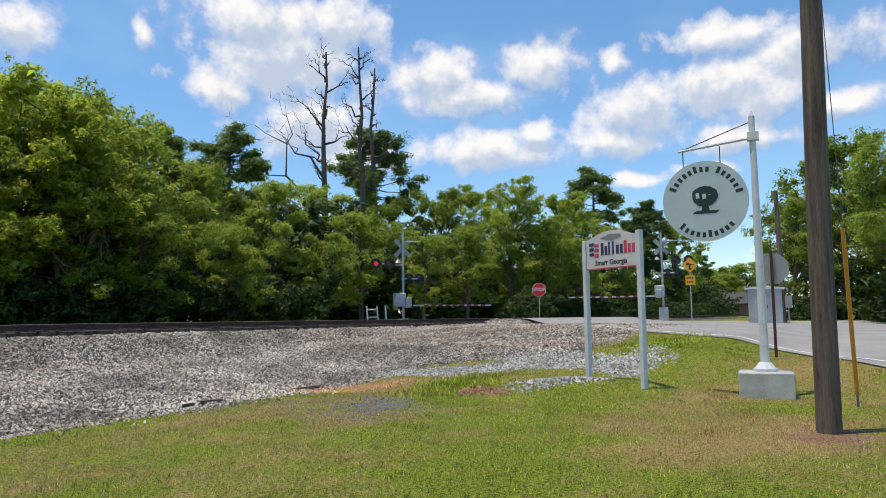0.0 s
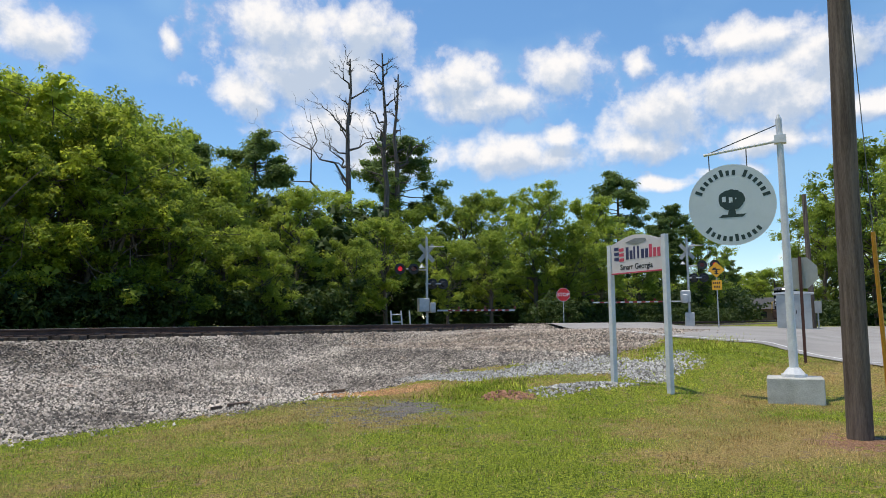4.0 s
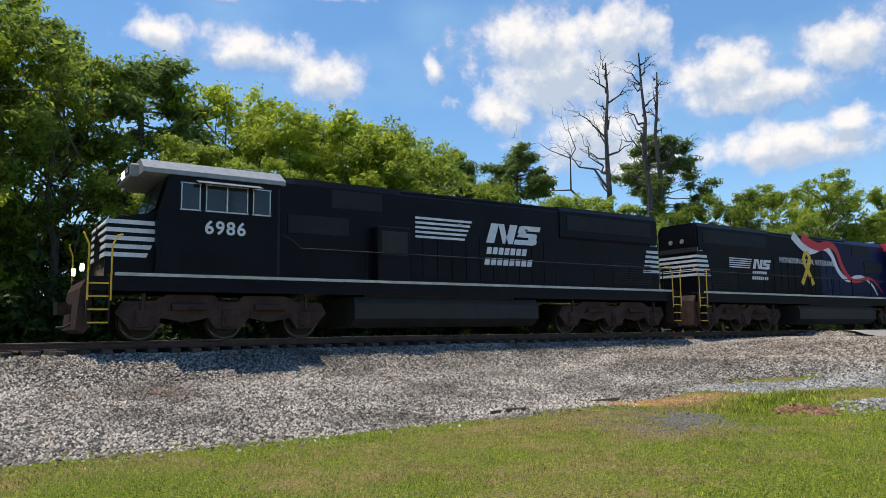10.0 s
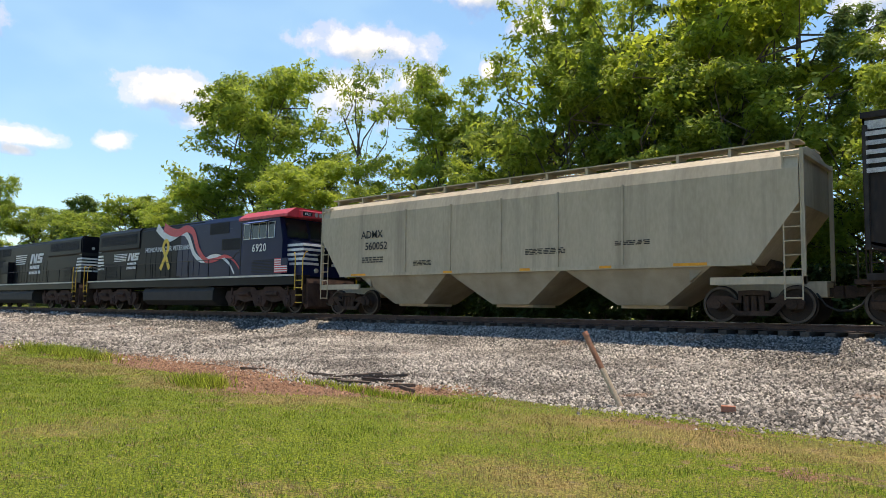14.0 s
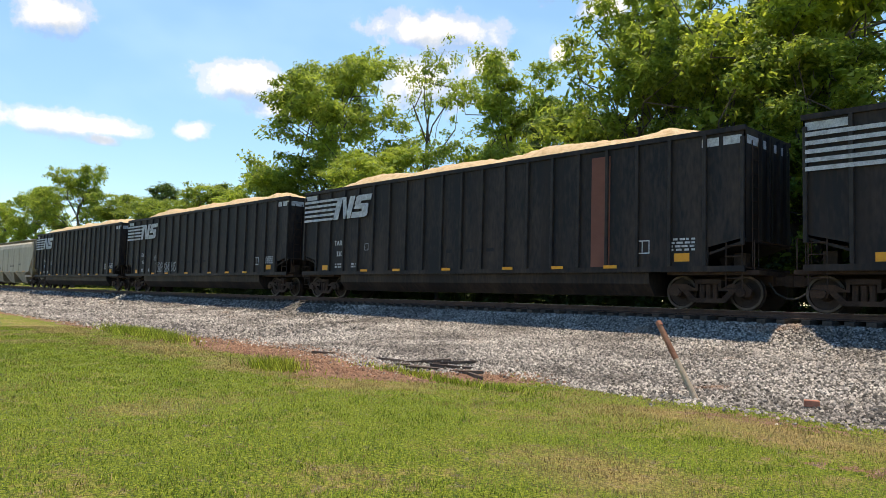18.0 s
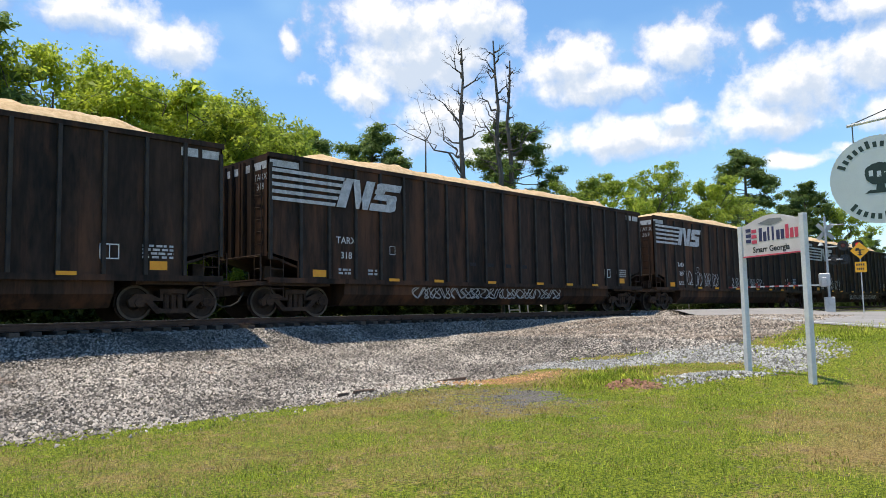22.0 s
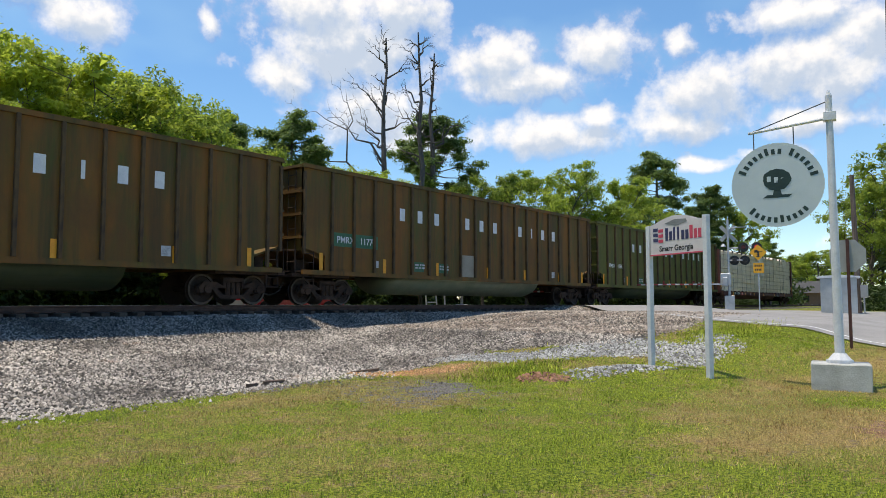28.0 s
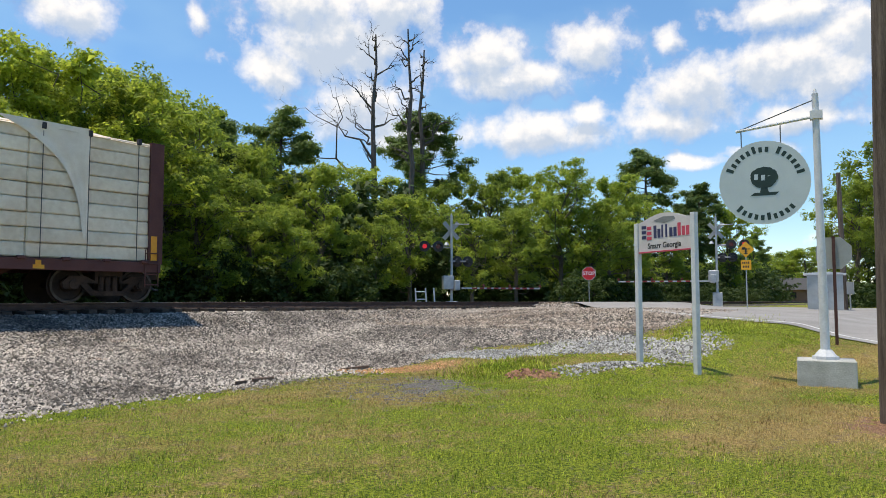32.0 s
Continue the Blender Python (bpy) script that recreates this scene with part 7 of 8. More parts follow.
# bare dead trees
def dead_tree(x, y, h, seed, boughs, width, big=()):
    rs = np.random.RandomState(seed)
    bm, boughs_bm = bmesh.new(), []
    p = Vector((0, 0, -0.2))
    for i in range(1, 9):
        q = Vector((rs.uniform(-0.25, 0.25), rs.uniform(-0.2, 0.2), h * i / 8))
        rod(bm, p, q, 0.4 * (1 - (i - 1) / 9.5), 0.4 * (1 - i / 9.5), 7, caps=False)
        p = q
    for i in range(boughs):
        k = 0.5 + 0.48 * (i + rs.rand()) / boughs
        a = rs.uniform(0, 6.28)
        L = width * rs.uniform(0.35, 0.9) * (1.25 - 0.7 * k)
        boughs_bm.append(bmesh.new())
        limbs(boughs_bm[-1], (0, 0, h * k), (math.cos(a) * L, math.sin(a) * L, h * k + L * rs.uniform(0.2, 1.2)), 0.1, rs, 2, 0.6, 2)
    for k, L in big:
        boughs_bm.append(bmesh.new())
        limbs(boughs_bm[-1], (0, 0, h * k), (-L * 0.75, L * 0.66, h * k + abs(L) * 1.0), 0.14, rs, 2, 0.7, 2)
    t = thing("dead_tree", "tall leafless dead tree with bare grey branches", "tree", "dead trees", at=pose(x, y, float(ground_z(x, y))))
    part("trunk", bm, M_DEADWOOD, t)
    for bough in boughs_bm:
        part("bough", bough, M_DEADWOOD, t)


dead_tree(44.6, 42, 23.2, 3, 14, 3.4, ((0.46, 5.0), (0.52, 3.4)))
dead_tree(49.1, 42, 25.0, 4, 18, 2.5)
dead_tree(50.9, 42, 23.6, 5, 14, 2.3, ((0.62, -2.3),))
# trees on the near side of the line, past the crossing
for x, y, h, w in ((74, 6.5, 17.0, 1.0), (62, 2.0, 13.5, 1.0), (80, 1.0, 16.0, 1.1), (70, 10.0, 11.0, 0.9), (84, 11.0, 12.0, 1.0), (95, 6, 14.0, 1.2), (66, -4, 14.0, 1.0)):
    plant((BROAD, 12.0), x, y, h, w, label="bright green deciduous tree beside the road")
scrub(60, 92, 9.0, 2.5, 45, 300)
for x, y, h in ((150, 70, 11), (165, 66, 10), (185, 62, 11), (205, 60, 12), (140, 78, 12), (225, 56, 12), (245, 50, 12), (175, 47, 10.5), (172, 43, 11.5), (182, 41, 11.2), (175, 37, 12), (170, 33.5, 11.8), (230, 62, 14), (230, 54, 14.5)):
    plant((BROAD, 12.0), x, y, h, 1.3, label="distant leafy tree beyond the yard")


# ---- materials of signs and posts ----
M_PAINTWHITE = mat("weathered white paint", (0.55, 0.56, 0.57), (0.72, 0.73, 0.74), rough=0.6, scale=3, fine=30, bump=0.08)
M_SIGNFACE = mat("faded white sign face", (0.58, 0.53, 0.52), (0.70, 0.66, 0.65), rough=0.5, scale=2)
M_DISC = mat("pale grey green sign disc", (0.50, 0.565, 0.565), (0.58, 0.64, 0.64), rough=0.45, scale=1.5, bump=0.03)
M_DARKGREEN = mat("very dark green sign paint", (0.008, 0.028, 0.022), (0.016, 0.045, 0.036), rough=0.5)
M_NAVYINK = mat("dark blue sign paint", (0.035, 0.04, 0.10), (0.05, 0.055, 0.13), rough=0.5)
M_PINKRED = mat("faded red sign paint", (0.55, 0.06, 0.10), (0.65, 0.10, 0.15), rough=0.5)
M_GREYINK = mat("grey sign paint", (0.16, 0.17, 0.17), (0.25, 0.26, 0.26), rough=0.6)
M_CONCRETE = mat("stained concrete block", (0.36, 0.35, 0.31), (0.58, 0.57, 0.53), rough=0.95, scale=3, fine=40, bump=0.4)
M_POLEWOOD = mat("weathered utility pole timber", (0.065, 0.045, 0.034), (0.18, 0.138, 0.108), rough=0.95, scale=3, fine=35, bump=0.5, stretch=(5, 5, 0.35))
M_GALV = mat("galvanised steel", (0.36, 0.37, 0.38), (0.5, 0.51, 0.52), rough=0.5, metal=0.5, scale=4)
M_CABINET = mat("brushed aluminium cabinet", (0.33, 0.34, 0.34), (0.46, 0.47, 0.47), rough=0.45, metal=0.4, scale=1.5)
M_SIGNRED = mat("red sign sheeting", (0.52, 0.008, 0.012), (0.62, 0.015, 0.018), rough=0.45, bump=0.02)
M_SIGNYEL = mat("yellow orange sign sheeting", (0.75, 0.34, 0.01), (0.85, 0.42, 0.02), rough=0.45, bump=0.02)
M_BROWNPOST = mat("dark red brown channel post", (0.055, 0.018, 0.012), (0.10, 0.035, 0.025), rough=0.7)
M_SIGNBACK = mat("dull metal sign back", (0.30, 0.31, 0.29), (0.40, 0.41, 0.38), rough=0.6, metal=0.2, scale=3)
M_ARMWHITE = mat("white gate arm", (0.4, 0.4, 0.39), (0.55, 0.55, 0.53), rough=0.6)
M_LENSDARK = mat("unlit red lens", (0.10, 0.008, 0.01), (0.14, 0.012, 0.012), rough=0.25, bump=0)
M_LENSLIT = mat("lit red lens", (0.7, 0.02, 0.03), (0.8, 0.03, 0.03), rough=0.3, bump=0, glow=(1.0, 0.02, 0.06, 0.35))
M_GATERED = mat("faded red gate stripe", (0.22, 0.02, 0.02), (0.32, 0.04, 0.035), rough=0.6)
M_STICK = mat("bare sun bleached wood", (0.38, 0.28, 0.18), (0.55, 0.43, 0.30), rough=0.9, scale=4, fine=30, bump=0.3)
M_STAKERED = mat("red brown stained wood", (0.24, 0.10, 0.055), (0.36, 0.17, 0.10), rough=0.9, scale=4, fine=30, bump=0.3)
M_OLDWOOD = mat("rotten brown timber", (0.07, 0.045, 0.032), (0.22, 0.15, 0.105), rough=0.95, scale=3, fine=30, bump=0.6, stretch=(1, 6, 6), per_piece=0.3)
M_GUY = mat("orange yellow guy guard", (0.55, 0.22, 0.015), (0.66, 0.30, 0.025), rough=0.6)
M_WIRE = mat("dull steel wire", (0.12, 0.12, 0.12), (0.2, 0.2, 0.2), rough=0.6)
M_BRICK = mat("red brick", (0.38, 0.14, 0.08), (0.48, 0.20, 0.12), rough=0.9)
M_ROOF = mat("dark shingle roof", (0.05, 0.05, 0.05), (0.09, 0.085, 0.08), rough=0.9)
M_HOUSE = mat("brown house brick", (0.14, 0.08, 0.06), (0.2, 0.12, 0.09), rough=0.9)
M_REDPAINT = mat("bright red car paint", (0.42, 0.015, 0.02), (0.5, 0.025, 0.03), rough=0.25, bump=0)
M_TYRE = mat("black tyre rubber", (0.015, 0.015, 0.015), (0.03, 0.03, 0.03), rough=0.9)


def place(x, y, dz=0.0, rz=0.0):
    return pose(x, y, float(ground_z(x, y)) + dz, 0, 0, rz)


def disc(bm, cx, cz, r, y0, y1, seg=32, teeth=0):
    out = []
    for i in range(seg):
        a = 2 * math.pi * i / seg
        q = r * (1 + (0.012 if teeth and i % 2 else 0))
        out.append((cx + q * math.sin(a), cz + q * math.cos(a)))
    return extrude(bm, out, "y", y0, y1)


# ---- hanging disc sign on a white pole ----
def disc_sign():
    s = thing("hanging_sign", "round pale sign hanging from a white pole in concrete", "sign", at=place(15.75, 3.05, 0, -79))
    bl = part("base_block", boxed(-0.49, 0.5, -0.4, 0.45, -0.05, 0.5, 0.02), M_CONCRETE, s, "stained concrete block")
    bm = rod(bmesh.new(), (0, 0, 0.5), (0, 0, 0.56), 0.23, seg=8)
    rod(bm, (0, 0, 0.56), (0, 0, 0.68), 0.2, 0.11, seg=8)
    part("flange", bm, M_PAINTWHITE, s)
    bm = rod(bmesh.new(), (0, 0, 0.6), (-0.02, 0, 5.62), 0.085, 0.06, seg=14)
    rod(bm, (-0.02, 0, 5.62), (-0.02, 0, 5.72), 0.05, 0.02, seg=8)
    part("pole", bm, M_PAINTWHITE, s)
    part("arm", rods([(0.0, 0, 5.18), (-1.47, 0, 5.02)], 0.03, 8), M_PAINTWHITE, s)
    part("brace_rod", rods([(-0.01, 0, 5.52), (-1.37, 0, 5.05)], 0.012, 5), M_WIRE, s)
    part("arm_bracket", boxed(-0.12, 0.1, -0.09, 0.09, 5.12, 5.28), M_PAINTWHITE, s)
    cx, cz, R = -0.97, 3.95, 0.83
    for x in (-0.4, 0.32):
        part("hanger_chain", rods([(cx + x, 0, cz + 0.72), (cx + x, 0, 5.07)], 0.012, 5), M_WIRE, s)
    d = part("sign_disc", disc(bmesh.new(), cx, cz, R, -0.012, 0.012, 120, 1), M_DISC, s, "round saw-blade edged sign")
    # plain bars where the firm's name runs round the edge
    for word, a0, step, flip in ((8, -66, 10.2, 1), (6, 24, 10.2, 1), (10, 133, -0.0, -1)):
        for i in range(word):
            a = radians(a0 + step * i) if flip > 0 else radians(222 - 9.6 * i)
            r0, r1 = R - 0.22, R - 0.075
            bm = bmesh.new()
            wv = 0.032
            tall = 1.0 if i in (0, 5) else 0.72
            r1_ = r0 + (r1 - r0) * tall if flip > 0 else r1
            r0_ = r0 if flip > 0 else r1 - (r1 - r0) * tall
            t, n = Vector((math.cos(a), -math.sin(a))), Vector((math.sin(a), math.cos(a)))
            pts = [n * r0_ + t * -wv, n * r0_ + t * wv, n * r1_ + t * wv, n * r1_ + t * -wv]
            extrude(bm, [(cx + p.x, cz + p.y) for p in pts], "y", -0.016, -0.012)
            part("name_bar", bm, M_DARKGREEN, d)
    # tree emblem
    r = random.Random(5)
    bm = bmesh.new()
    for i in range(12):
        a = 6.28 * i / 12
        disc(bm, cx + 0.16 * math.cos(a), cz + 0.1 + 0.11 * math.sin(a), 0.09 + 0.02 * r.random(), -0.0165 - 0.0002 * i, -0.012, 12)
    disc(bm, cx, cz + 0.1, 0.17, -0.0168, -0.012, 16)
    extrude(bm, [(cx - 0.05, cz - 0.05), (cx + 0.05, cz - 0.05), (cx + 0.08, cz - 0.2), (cx - 0.08, cz - 0.2)], "y", -0.0164, -0.012)
    extrude(bm, [(cx - 0.26, cz - 0.26), (cx + 0.2, cz - 0.26), (cx + 0.27, cz - 0.2), (cx - 0.18, cz - 0.2)], "y", -0.0162, -0.012)
    part("tree_emblem", bm, M_DARKGREEN, d)
    for x in (-0.14, -0.01, 0.11):
        part("emblem_bar", boxed(cx + x - 0.04, cx + x + 0.03, -0.0185, -0.017, cz + 0.06 - (x + 0.14) * 0.15, cz + 0.17 - (x + 0.14) * 0.15), M_DISC, d)


disc_sign()


# ---- two-post firm sign ----
def post_sign():
    ang = math.degrees(math.atan2(5.13 - 6.65, 14.8 - 15.55))
    s = thing("post_sign", "white two-post sign board with an arched top", "sign", at=place(15.55, 6.65, 0, ang))
    w = 1.66
    for x, z0, z1 in ((0, -0.2, 3.06), (w, -0.3, 3.14)):
        part("post", boxed(x - 0.055, x + 0.055, -0.055, 0.055, z0, z1, 0.006), M_PAINTWHITE, s)
    out = [(0.06, 2.42), (w - 0.06, 2.42), (w - 0.06, 3.08)]
    out += [(w - 0.2 - (w - 0.4) * i / 12, 3.09 + 0.13 * math.sin(math.pi * i / 12)) for i in range(13)] + [(0.06, 3.06)]
    b = part("board", extrude(bmesh.new(), out, "y", -0.02, 0.02), M_SIGNFACE, s)
    bm = bmesh.new()
    box(bm, 0.06, w - 0.06, -0.03, 0.03, 2.40, 2.425)
    part("board_edge", bm, M_PINKRED, b)
    for k in range(3):
        part("emblem_bar", boxed(0.16, 0.30, -0.026, -0.02, 2.70 + 0.11 * k, 2.77 + 0.11 * k), M_NAVYINK, b)
        part("emblem_bar", boxed(0.32, 0.46, -0.026, -0.02, 2.67 + 0.11 * k, 2.74 + 0.11 * k), M_PINKRED, b)
    for i in range(9):
        h = 0.27 if i in (0, 2, 3, 6) else 0.19
        x = 0.53 + 0.117 * i
        bm = bmesh.new()
        box(bm, x, x + (0.05 if i in (2, 3) else 0.085), -0.026, -0.02, 2.70, 2.70 + h)
        part("name_bar", bm, M_NAVYINK if i < 6 else M_PINKRED, b)
    o = part("lettering", text_mesh("Smarr Georgia", 0.165, M_INK, bold=0.004), None, b)
    o.matrix_basis = pose(w / 2, -0.022, 2.535, 90)
    bm = bmesh.new()
    extrude(bm, [(w / 2 - 0.32, 3.07), (w / 2 + 0.02, 3.0), (w / 2 + 0.34, 3.06), (w / 2 + 0.3, 3.12), (w / 2 - 0.02, 3.14)], "y", -0.026, -0.02)
    part("pallet_emblem", bm, M_GREYINK, b)


post_sign()


# ---- utility pole, guy wire ----
up = thing("utility_pole", "weathered brown wooden utility pole in the grass", "utility pole", at=place(11.54, 1.53))
bm = bmesh.new()
pts = [(0, 0, -0.4), (0.0, -0.03, 3.0), (0, -0.1, 6.5), (0, -0.16, 11.0)]
for (p, q), (a, b) in zip(zip(pts, pts[1:]), ((0.165, 0.155), (0.155, 0.14), (0.14, 0.115))):
    rod(bm, p, q, a, b, 16, caps=False)
bmesh.ops.remove_doubles(bm, verts=bm.verts, dist=0.03)
part("pole", bm, M_POLEWOOD, up, smooth=True)
part("pole_wire", rods([(0.12, -0.12, 1.0), (0.1, -0.06, 6.0), (0.05, 0.0, 10.8)], 0.012, 5), M_WIRE, up)
gw = thing("guy_wire", "steel guy wire with an orange yellow guard, anchored in the grass", "guy wire", at=place(14.8, 1.42))
part("anchor_rod", rods([(0, 0, -0.1), (-0.05, 0.004, 0.28)], 0.02, 6), M_WIRE, gw)
part("guard", rods([(-0.04, 0.004, 0.2), (-0.5, 0.03, 3.05)], 0.035, 8), M_GUY, gw, "orange yellow plastic guard")
part("wire", rods([(-0.5, 0.03, 3.05), (-1.9, 0.12, 11.0)], 0.008, 5), M_WIRE, gw)


# ---- road signs ----
def octagon(cz, r):
    return [(r / math.cos(math.pi / 8) * math.sin(math.pi / 8 + math.pi / 4 * i), cz + r / math.cos(math.pi / 8) * math.cos(math.pi / 8 + math.pi / 4 * i)) for i in range(8)]


st = thing("stop_sign", "stop sign seen from behind on a dark brown post", "road sign", at=place(19.72, 3.5, 0, -80))
part("post", boxed(-0.035, 0.035, -0.03, 0.03, -0.3, 2.6), M_BROWNPOST, st)
part("sign_plate", extrude(bmesh.new(), octagon(2.2, 0.38), "y", 0.035, 0.04), M_SIGNBACK, st, "bare metal back of the plate")
bm = bmesh.new()
for z in (2.0, 2.42):
    rod(bm, (0, 0.02, z), (0, 0.045, z), 0.02, seg=6)
part("bolt", bm, M_WIRE, st)
st = thing("stop_sign", "red stop sign on a thin post beyond the railway", "road sign", at=place(45.9, 22.9, 0.15, -63))
part("post", boxed(-0.025, 0.025, 0.0, 0.03, -0.4, 2.2), M_GALV, st)
pl = part("sign_plate", extrude(bmesh.new(), octagon(1.85, 0.46), "y", -0.01, 0.0), M_PAINTWHITE, st)
part("sign_face", extrude(bmesh.new(), octagon(1.85, 0.435), "y", -0.014, -0.01), M_SIGNRED, pl)
o = part("lettering", text_mesh("STOP", 0.34, M_WHITE, bold=0.006), None, pl)
o.matrix_basis = pose(0, -0.016, 1.85, 90)

ys = thing("warning_sign", "yellow diamond warning sign with a truck and crossing symbol", "road sign", at=place(41.9, 11.45, 0, -75))
part("post", boxed(-0.03, 0.03, 0.0, 0.04, -0.2, 3.5), M_GALV, ys)
d = part("sign_plate", extrude(bmesh.new(), [(0, 2.80), (0.44, 3.24), (0, 3.68), (-0.44, 3.24)], "y", -0.012, 0.0), M_SIGNYEL, ys)
bm = bmesh.new()
for a, b, c, e in ((-0.3, 0.1, 2.98, 3.08), (0.02, 0.3, 3.0, 3.06), (-0.26, -0.02, 3.08, 3.18), (-0.06, 0.06, 2.62, 2.98), (-0.16, 0.16, 2.66, 2.72), (-0.14, 0.14, 2.84, 2.88)):
    box(bm, a * 0.7, b * 0.7, -0.016, -0.012, 3.24 + (c - 2.99) * 0.7, 3.24 + (e - 2.99) * 0.7)
part("symbol", bm, M_INK, d)
d = part("lower_plate", boxed(-0.26, 0.26, -0.012, 0, 2.12, 2.66), M_SIGNYEL, ys)
for z, w in ((2.46, 0.4), (2.24, 0.34)):
    for i in range(4):
        part("letter_bar", boxed(-w / 2 + i * w / 4, -w / 2 + i * w / 4 + w / 6, -0.016, -0.012, z, z + 0.11), M_INK, d)


# ---- crossing signals ----
def lamp_head(parent, x, y, z, face, lit):
    bm = disc(bmesh.new(), x, z, 0.3, y - 0.01 * face, y, 20)
    h = part("lamp_target", bm, M_INK, parent, "round black lamp backing")
    bm = bmesh.new()
    rod(bm, (x, y, z), (x, y + 0.28 * -face, z), 0.17, 0.12, seg=12)
    part("lamp_housing", bm, M_INK, h)
    bm = disc(bmesh.new(), x, z, 0.13, y + 0.02 * face, y + 0.03 * face, 18)
    part("lens", bm, M_LENSLIT if lit else M_LENSDARK, h)
    bm = bmesh.new()
    for i in range(9):
        a0, a1 = math.pi * (i / 9 - 0.0), math.pi * (i + 1) / 9
        vs = [bm.verts.new((x + 0.15 * math.cos(a), y + d, z + 0.15 * math.sin(a))) for a, d in ((a0, 0.01 * face), (a1, 0.01 * face), (a1, 0.25 * face), (a0, 0.25 * face))]
        bm.faces.new(vs)
    part("hood", bm, M_INK, h)


def crossing_signal(x, y, rz, arm_len, lamp_x, lit, lift, label):
    s = thing("crossing_signal", label, "railway signal", "level crossing signals", at=place(x, y, lift, rz))
    part("base", boxed(-0.28, 0.28, -0.28, 0.28, -0.1 - lift, 0.35, 0.02), M_GALV, s)
    bm = rod(bmesh.new(), (0, 0, 0.3), (0, 0, 5.1), 0.075, 0.065, seg=12)
    rod(bm, (0, 0, 5.1), (0, 0, 5.2), 0.05, 0.02, seg=8)
    part("mast", bm, M_GALV, s)
    bm = bmesh.new()
    for sgn in (-1, 1):
        c, q = math.cos(radians(48)), math.sin(radians(48))
        L, W = 0.62, 0.115
        extrude(bm, [(c * L - q * W * sgn, sgn * q * L * 1 + c * W + 4.25), (c * L + q * W * sgn, sgn * q * L - c * W + 4.25), (-c * L + q * W * sgn, -sgn * q * L - c * W + 4.25), (-c * L - q * W * sgn, -sgn * q * L + c * W + 4.25)], "y", 0.085 + 0.01 * sgn, 0.092 + 0.01 * sgn)
    part("crossbuck", bm, M_SIGNBACK, s, "plain back of the crossbuck")
    part("light_arm", rods([(0, 0, 3.3), (lamp_x, 0, 3.35)], 0.045, 8), M_GALV, s)
    part("light_arm", rods([(-0.1, 0, 2.55), (0.9, 0, 2.55)], 0.045, 8), M_GALV, s)
    part("finial_arm", rods([(0, 0, 4.6), (1.0, 0, 4.62)], 0.025, 6), M_GALV, s)
    for k, xx in enumerate((lamp_x - 0.38, lamp_x + 0.38)):
        lamp_head(s, xx, -0.12, 3.35, -1, k == lit)
    for xx in (0.35, 0.95):
        lamp_head(s, xx, 0.12, 2.55, 1, False)
    part("bell", rod(bmesh.new(), (-0.28, 0, 3.42), (-0.28, 0, 3.6), 0.17, 0.06, seg=12), M_GALV, s)
    m = part("gate_mechanism", boxed(-0.5, 0.1, -0.25, 0.25, 1.0, 1.75, 0.03), M_GALV, s, "grey gate machine")
    sg = 1 if arm_len > 0 else -1
    part("counterweight", boxed(*sorted((0.1 * sg, 0.4 * sg)), -0.42, 0.3, 0.95, 1.5, 0.03), M_GALV, m)
    g = part("gate_arm", boxed(*sorted((sg * 0.5, arm_len)), -0.32, -0.28, 1.02, 1.11), M_ARMWHITE, s, "lowered white gate arm with red stripes")
    n = 9
    for i in range(n):
        a = sg * 1.1 + (arm_len - sg * 1.3) * i / n
        part("red_stripe", boxed(*sorted((a, a + sg * 0.26)), -0.325, -0.32, 1.02, 1.11), M_GATERED, g)
    bm = bmesh.new()
    for k in (0.35, 0.65, 1.0):
        box(bm, arm_len * k - 0.06, arm_len * k + 0.06, -0.34, -0.26, 1.12, 1.28)
    part("arm_lamp", bm, M_LENSDARK, g)
    return s


crossing_signal(32.05, 24.3, -40, 5.0, -1.15, 0, 0, "crossing signal with lowered gate beyond the railway")
crossing_signal(46.7, 14.5, -70, -6.0, 1.25, 1, 0.55, "crossing signal with lit red lamp before the railway")

# ---- signal cabinet, far pole ----
cb = thing("signal_cabinet", "aluminium railway signal cabinet beside the road", "signal cabinet", at=place(45.3, 8.2, 0, -80))
part("body", boxed(-0.88, 0.88, -0.8, 0.8, -0.1, 1.95, 0.02), M_CABINET, cb)
part("roof", extrude(bmesh.new(), [(-1.05, 1.95), (1.05, 1.95), (1.05, 2.02), (0, 2.12), (-1.05, 2.02)], "y", -0.9, 0.9), M_PAINTWHITE, cb)
d = part("door", boxed(-0.6, 0.2, -0.83, -0.8, 0.15, 1.7), M_CABINET, cb)
part("handle", boxed(0.1, 0.14, -0.87, -0.83, 0.85, 1.05), M_INK, d)
fp = thing("utility_pole", "grey wooden pole with a meter box behind the cabinet", "utility pole", at=place(47.0, 7.5))
part("pole", rod(bmesh.new(), (0, 0, -0.3), (0, 0.1, 7.9), 0.17, 0.12, seg=12), M_POLEWOOD, fp)
part("meter_box", boxed(-0.3, -0.12, -0.5, -0.15, 0.9, 1.6), M_CABINET, fp)
part("conduit", rods([(-0.2, -0.3, -0.1), (-0.2, -0.3, 0.9)], 0.04), M_GALV, fp)

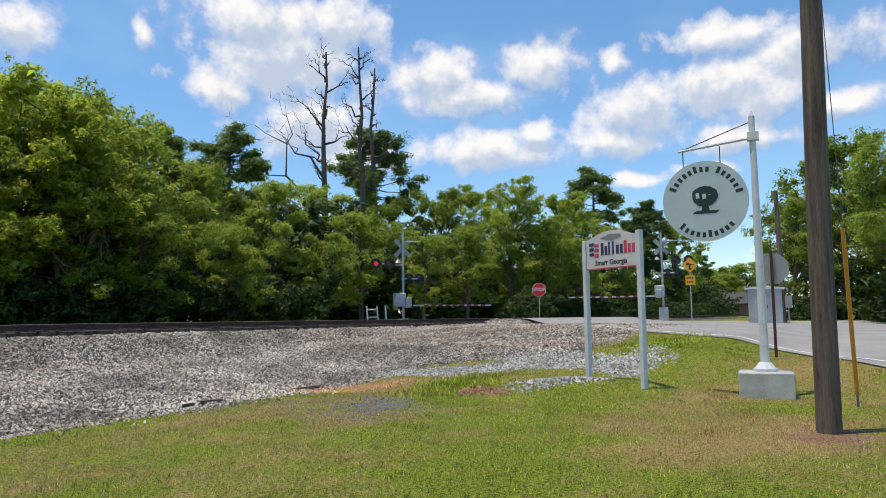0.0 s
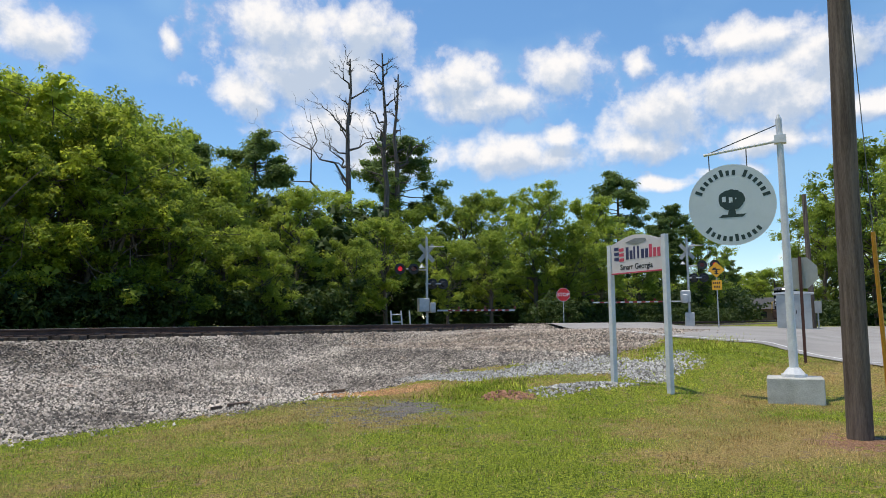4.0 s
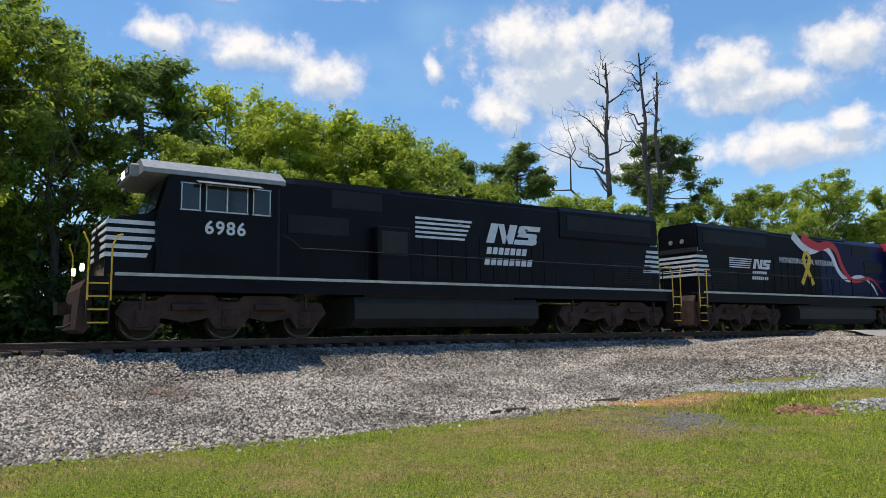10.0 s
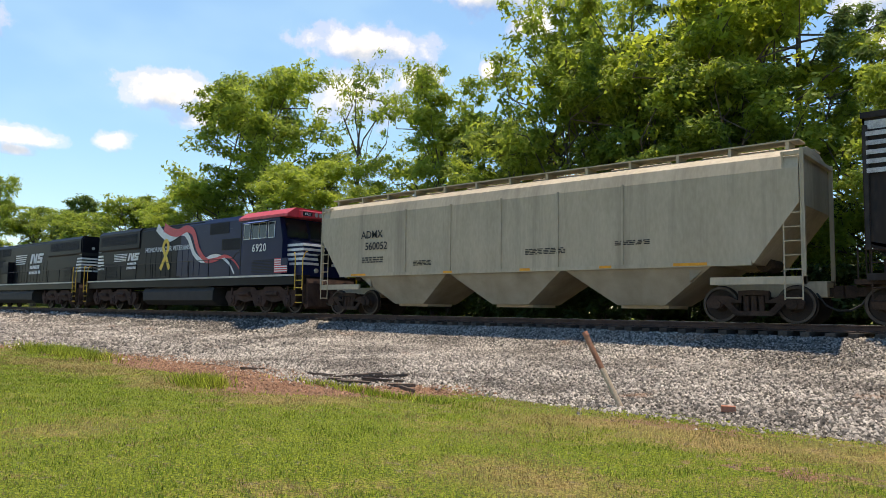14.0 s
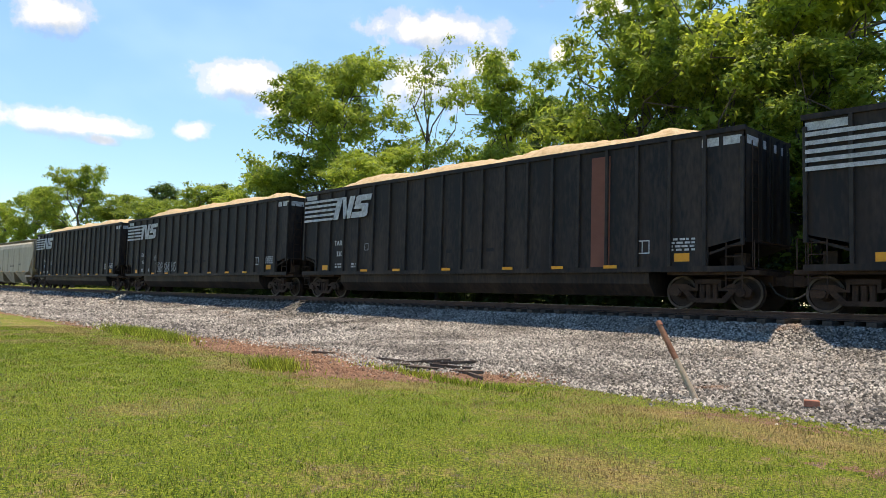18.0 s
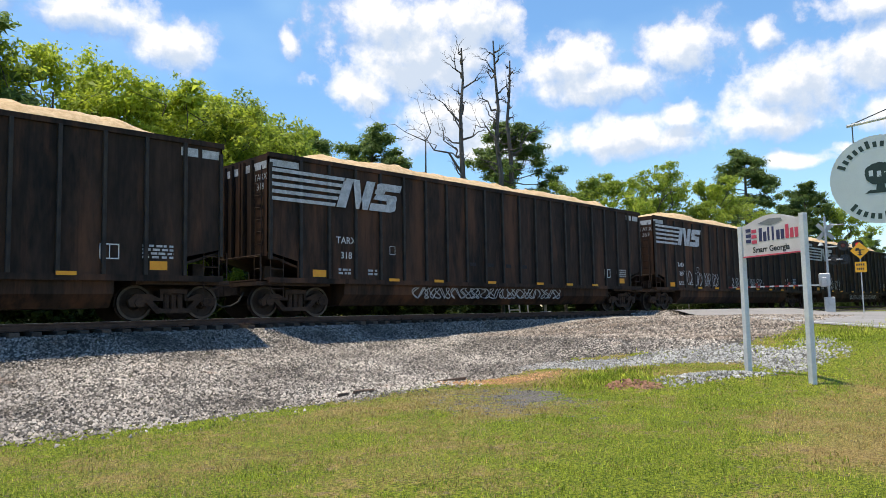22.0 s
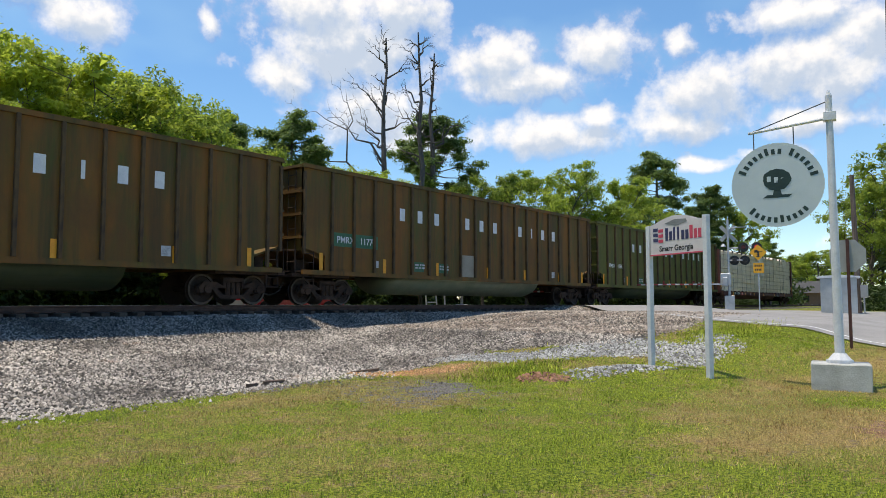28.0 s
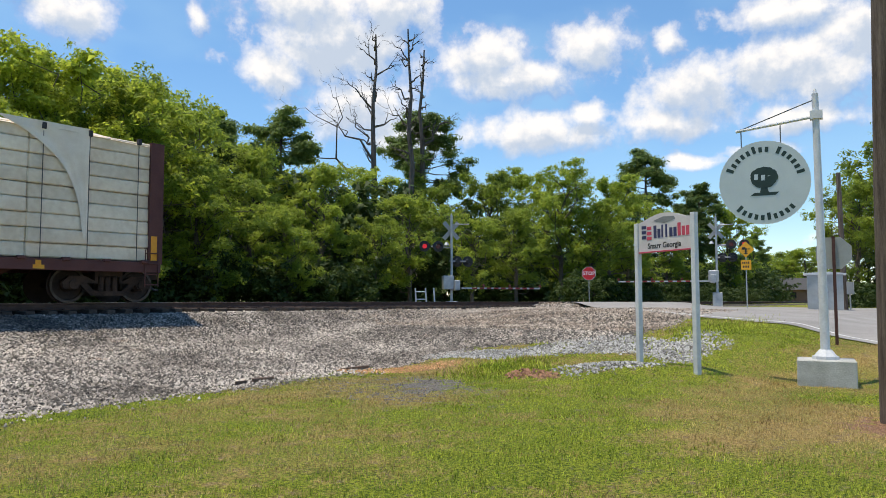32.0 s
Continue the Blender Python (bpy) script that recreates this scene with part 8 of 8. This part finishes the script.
# ---- white post rack by the line ----
rk = thing("post_rack", "small rack of pale pipe posts beside the far rail", "post rack", at=place(30.2, 24.6, 0, -40))
for x in (-0.5, 0.05, 0.5):
    part("pipe_post", rods([(x, 0, -0.1), (x - 0.08, 0, 1.05)], 0.04), M_PAINTWHITE, rk)
part("cross_bar", rods([(-0.55, 0, 0.85), (0.0, 0, 0.85)], 0.03), M_PAINTWHITE, rk)
part("cross_bar", rods([(-0.5, 0, 0.45), (0.05, 0, 0.45)], 0.03), M_PAINTWHITE, rk)

# ---- leaning stake, brick, old timbers ----
sk = thing("wooden_stake", "leaning weathered wooden stake at the gravel's foot", "stake", at=place(-6.05, 11.5))
part("shaft", rods([(0.12, -0.03, -0.2), (-0.44, 0.115, 0.62)], 0.05, 12), M_STICK, sk)
part("painted_shaft", rods([(-0.44, 0.115, 0.62), (-0.81, 0.212, 1.17)], 0.05, 12), M_STAKERED, sk, "red brown stained upper half")
part("cap", rod(bmesh.new(), (-0.80, 0.21, 1.17), (-0.85, 0.222, 1.235), 0.055, seg=10), M_BRICK, sk, "red brown painted tip")
bk = part("loose_brick", boxed(-0.11, 0.11, -0.06, 0.06, -0.03, 0.07, 0.008), M_BRICK)
bk.matrix_basis = place(-4.5, 12.1, 0.05, 20)
tagged(bk, "loose red brick lying at the gravel's edge", "brick")
for i, (x, y, L, a, w) in enumerate(((-12.7, 10.5, 1.0, 12, 0.04), (-12.0, 10.9, 1.5, 55, 0.09), (-11.4, 11.2, 1.3, 58, 0.16), (-11.3, 10.2, 0.9, 40, 0.07), (-11.9, 10.2, 0.5, 5, 0.08), (-10.4, 10.55, 1.1, 8, 0.06), (-10.0, 10.4, 0.9, -20, 0.05), (-11.0, 10.75, 1.2, 50, 0.1), (-15.0, 10.3, 0.8, 35, 0.04), (12.4, 12.2, 0.9, -24, 0.035), (9.6, 11.95, 0.8, 8, 0.05), (9.0, 11.85, 0.5, 20, 0.03))):
    L, w = L * 0.75, w * 0.75
    out = [(-L / 2, -w * 0.7), (-L * 0.1, -w), (L * 0.45, -w * 0.8), (L / 2, -w * 0.1), (L * 0.4, w * 0.5), (L * 0.1, w), (-L * 0.42, w * 0.8), (-L * 0.52, w * 0.2)]
    ob = part("old_timber", extrude(bmesh.new(), out, "z", -0.03, 0.035), M_OLDWOOD)
    ob.matrix_basis = place(x, y, 0.03, a) @ pose(0, 0, 0, rnd.uniform(-9, 9), rnd.uniform(-5, 5), 0)
    tagged(ob, "broken piece of dark old timber on the soil", "timber", "old timbers")

# ---- house and yard far beyond the crossing ----
hs = thing("house", "low brown brick house with a dark roof far off", "house", at=place(158, 38, 0, -76))
part("wall", boxed(-7, 7, -4, 4, -0.2, 2.7), M_HOUSE, hs)
part("roof", extrude(bmesh.new(), [(-4.8, 2.6), (4.8, 2.6), (0, 5.0)], "x", -7.6, 7.6), M_ROOF, hs)
for x in (-4.5, -1.5, 4.0):
    part("window", boxed(x - 0.6, x + 0.6, -4.05, -3.98, 0.9, 2.1), M_GLASS, hs)
part("door", boxed(1.0, 2.0, -4.05, -3.98, 0, 2.1), M_INK, hs)


# ---- red pickup on the road behind the line ----
def pickup():
    t = thing("pickup_truck", "bright red pickup truck driving behind the railway", "pickup truck")
    body = [(-2.7, 0.55), (-2.65, 1.0), (-1.3, 1.12), (-1.2, 1.15), (2.6, 1.15), (2.65, 0.55)]
    part("body", extrude(bmesh.new(), body, "y", -0.95, 0.95), M_REDPAINT, t)
    part("cab", extrude(bmesh.new(), [(-1.35, 1.12), (-0.7, 1.75), (0.65, 1.78), (0.85, 1.12)], "y", -0.85, 0.85), M_REDPAINT, t)
    part("side_glass", extrude(bmesh.new(), [(-1.05, 1.2), (-0.6, 1.66), (0.5, 1.68), (0.6, 1.2)], "y", -0.87, 0.87), M_GLASS, t)
    part("windshield", extrude(bmesh.new(), [(-1.37, 1.15), (-0.78, 1.7), (-0.74, 1.7), (-1.3, 1.13)], "y", -0.75, 0.75), M_GLASS, t)
    part("bumper", boxed(-2.85, -2.68, -0.9, 0.9, 0.5, 0.75), M_CHROME, t)
    for x in (-1.75, 1.7):
        for y in (-0.88, 0.88):
            w = part("wheel", rod(bmesh.new(), (x, y - 0.11, 0.37), (x, y + 0.11, 0.37), 0.37, seg=20), M_TYRE, t)
            part("rim", rod(bmesh.new(), (x, y - 0.12, 0.37), (x, y + 0.12, 0.37), 0.2, seg=14), M_CHROME, w)
    return t


PICKUP = pickup()


def motions():
    train_motions()
    v = 18.6
    walk(PICKUP, [(t, pose(20.9 - v * (t - 28.0), 25.6, 0.98)) for t in range(0, 33, 4)])


motions()
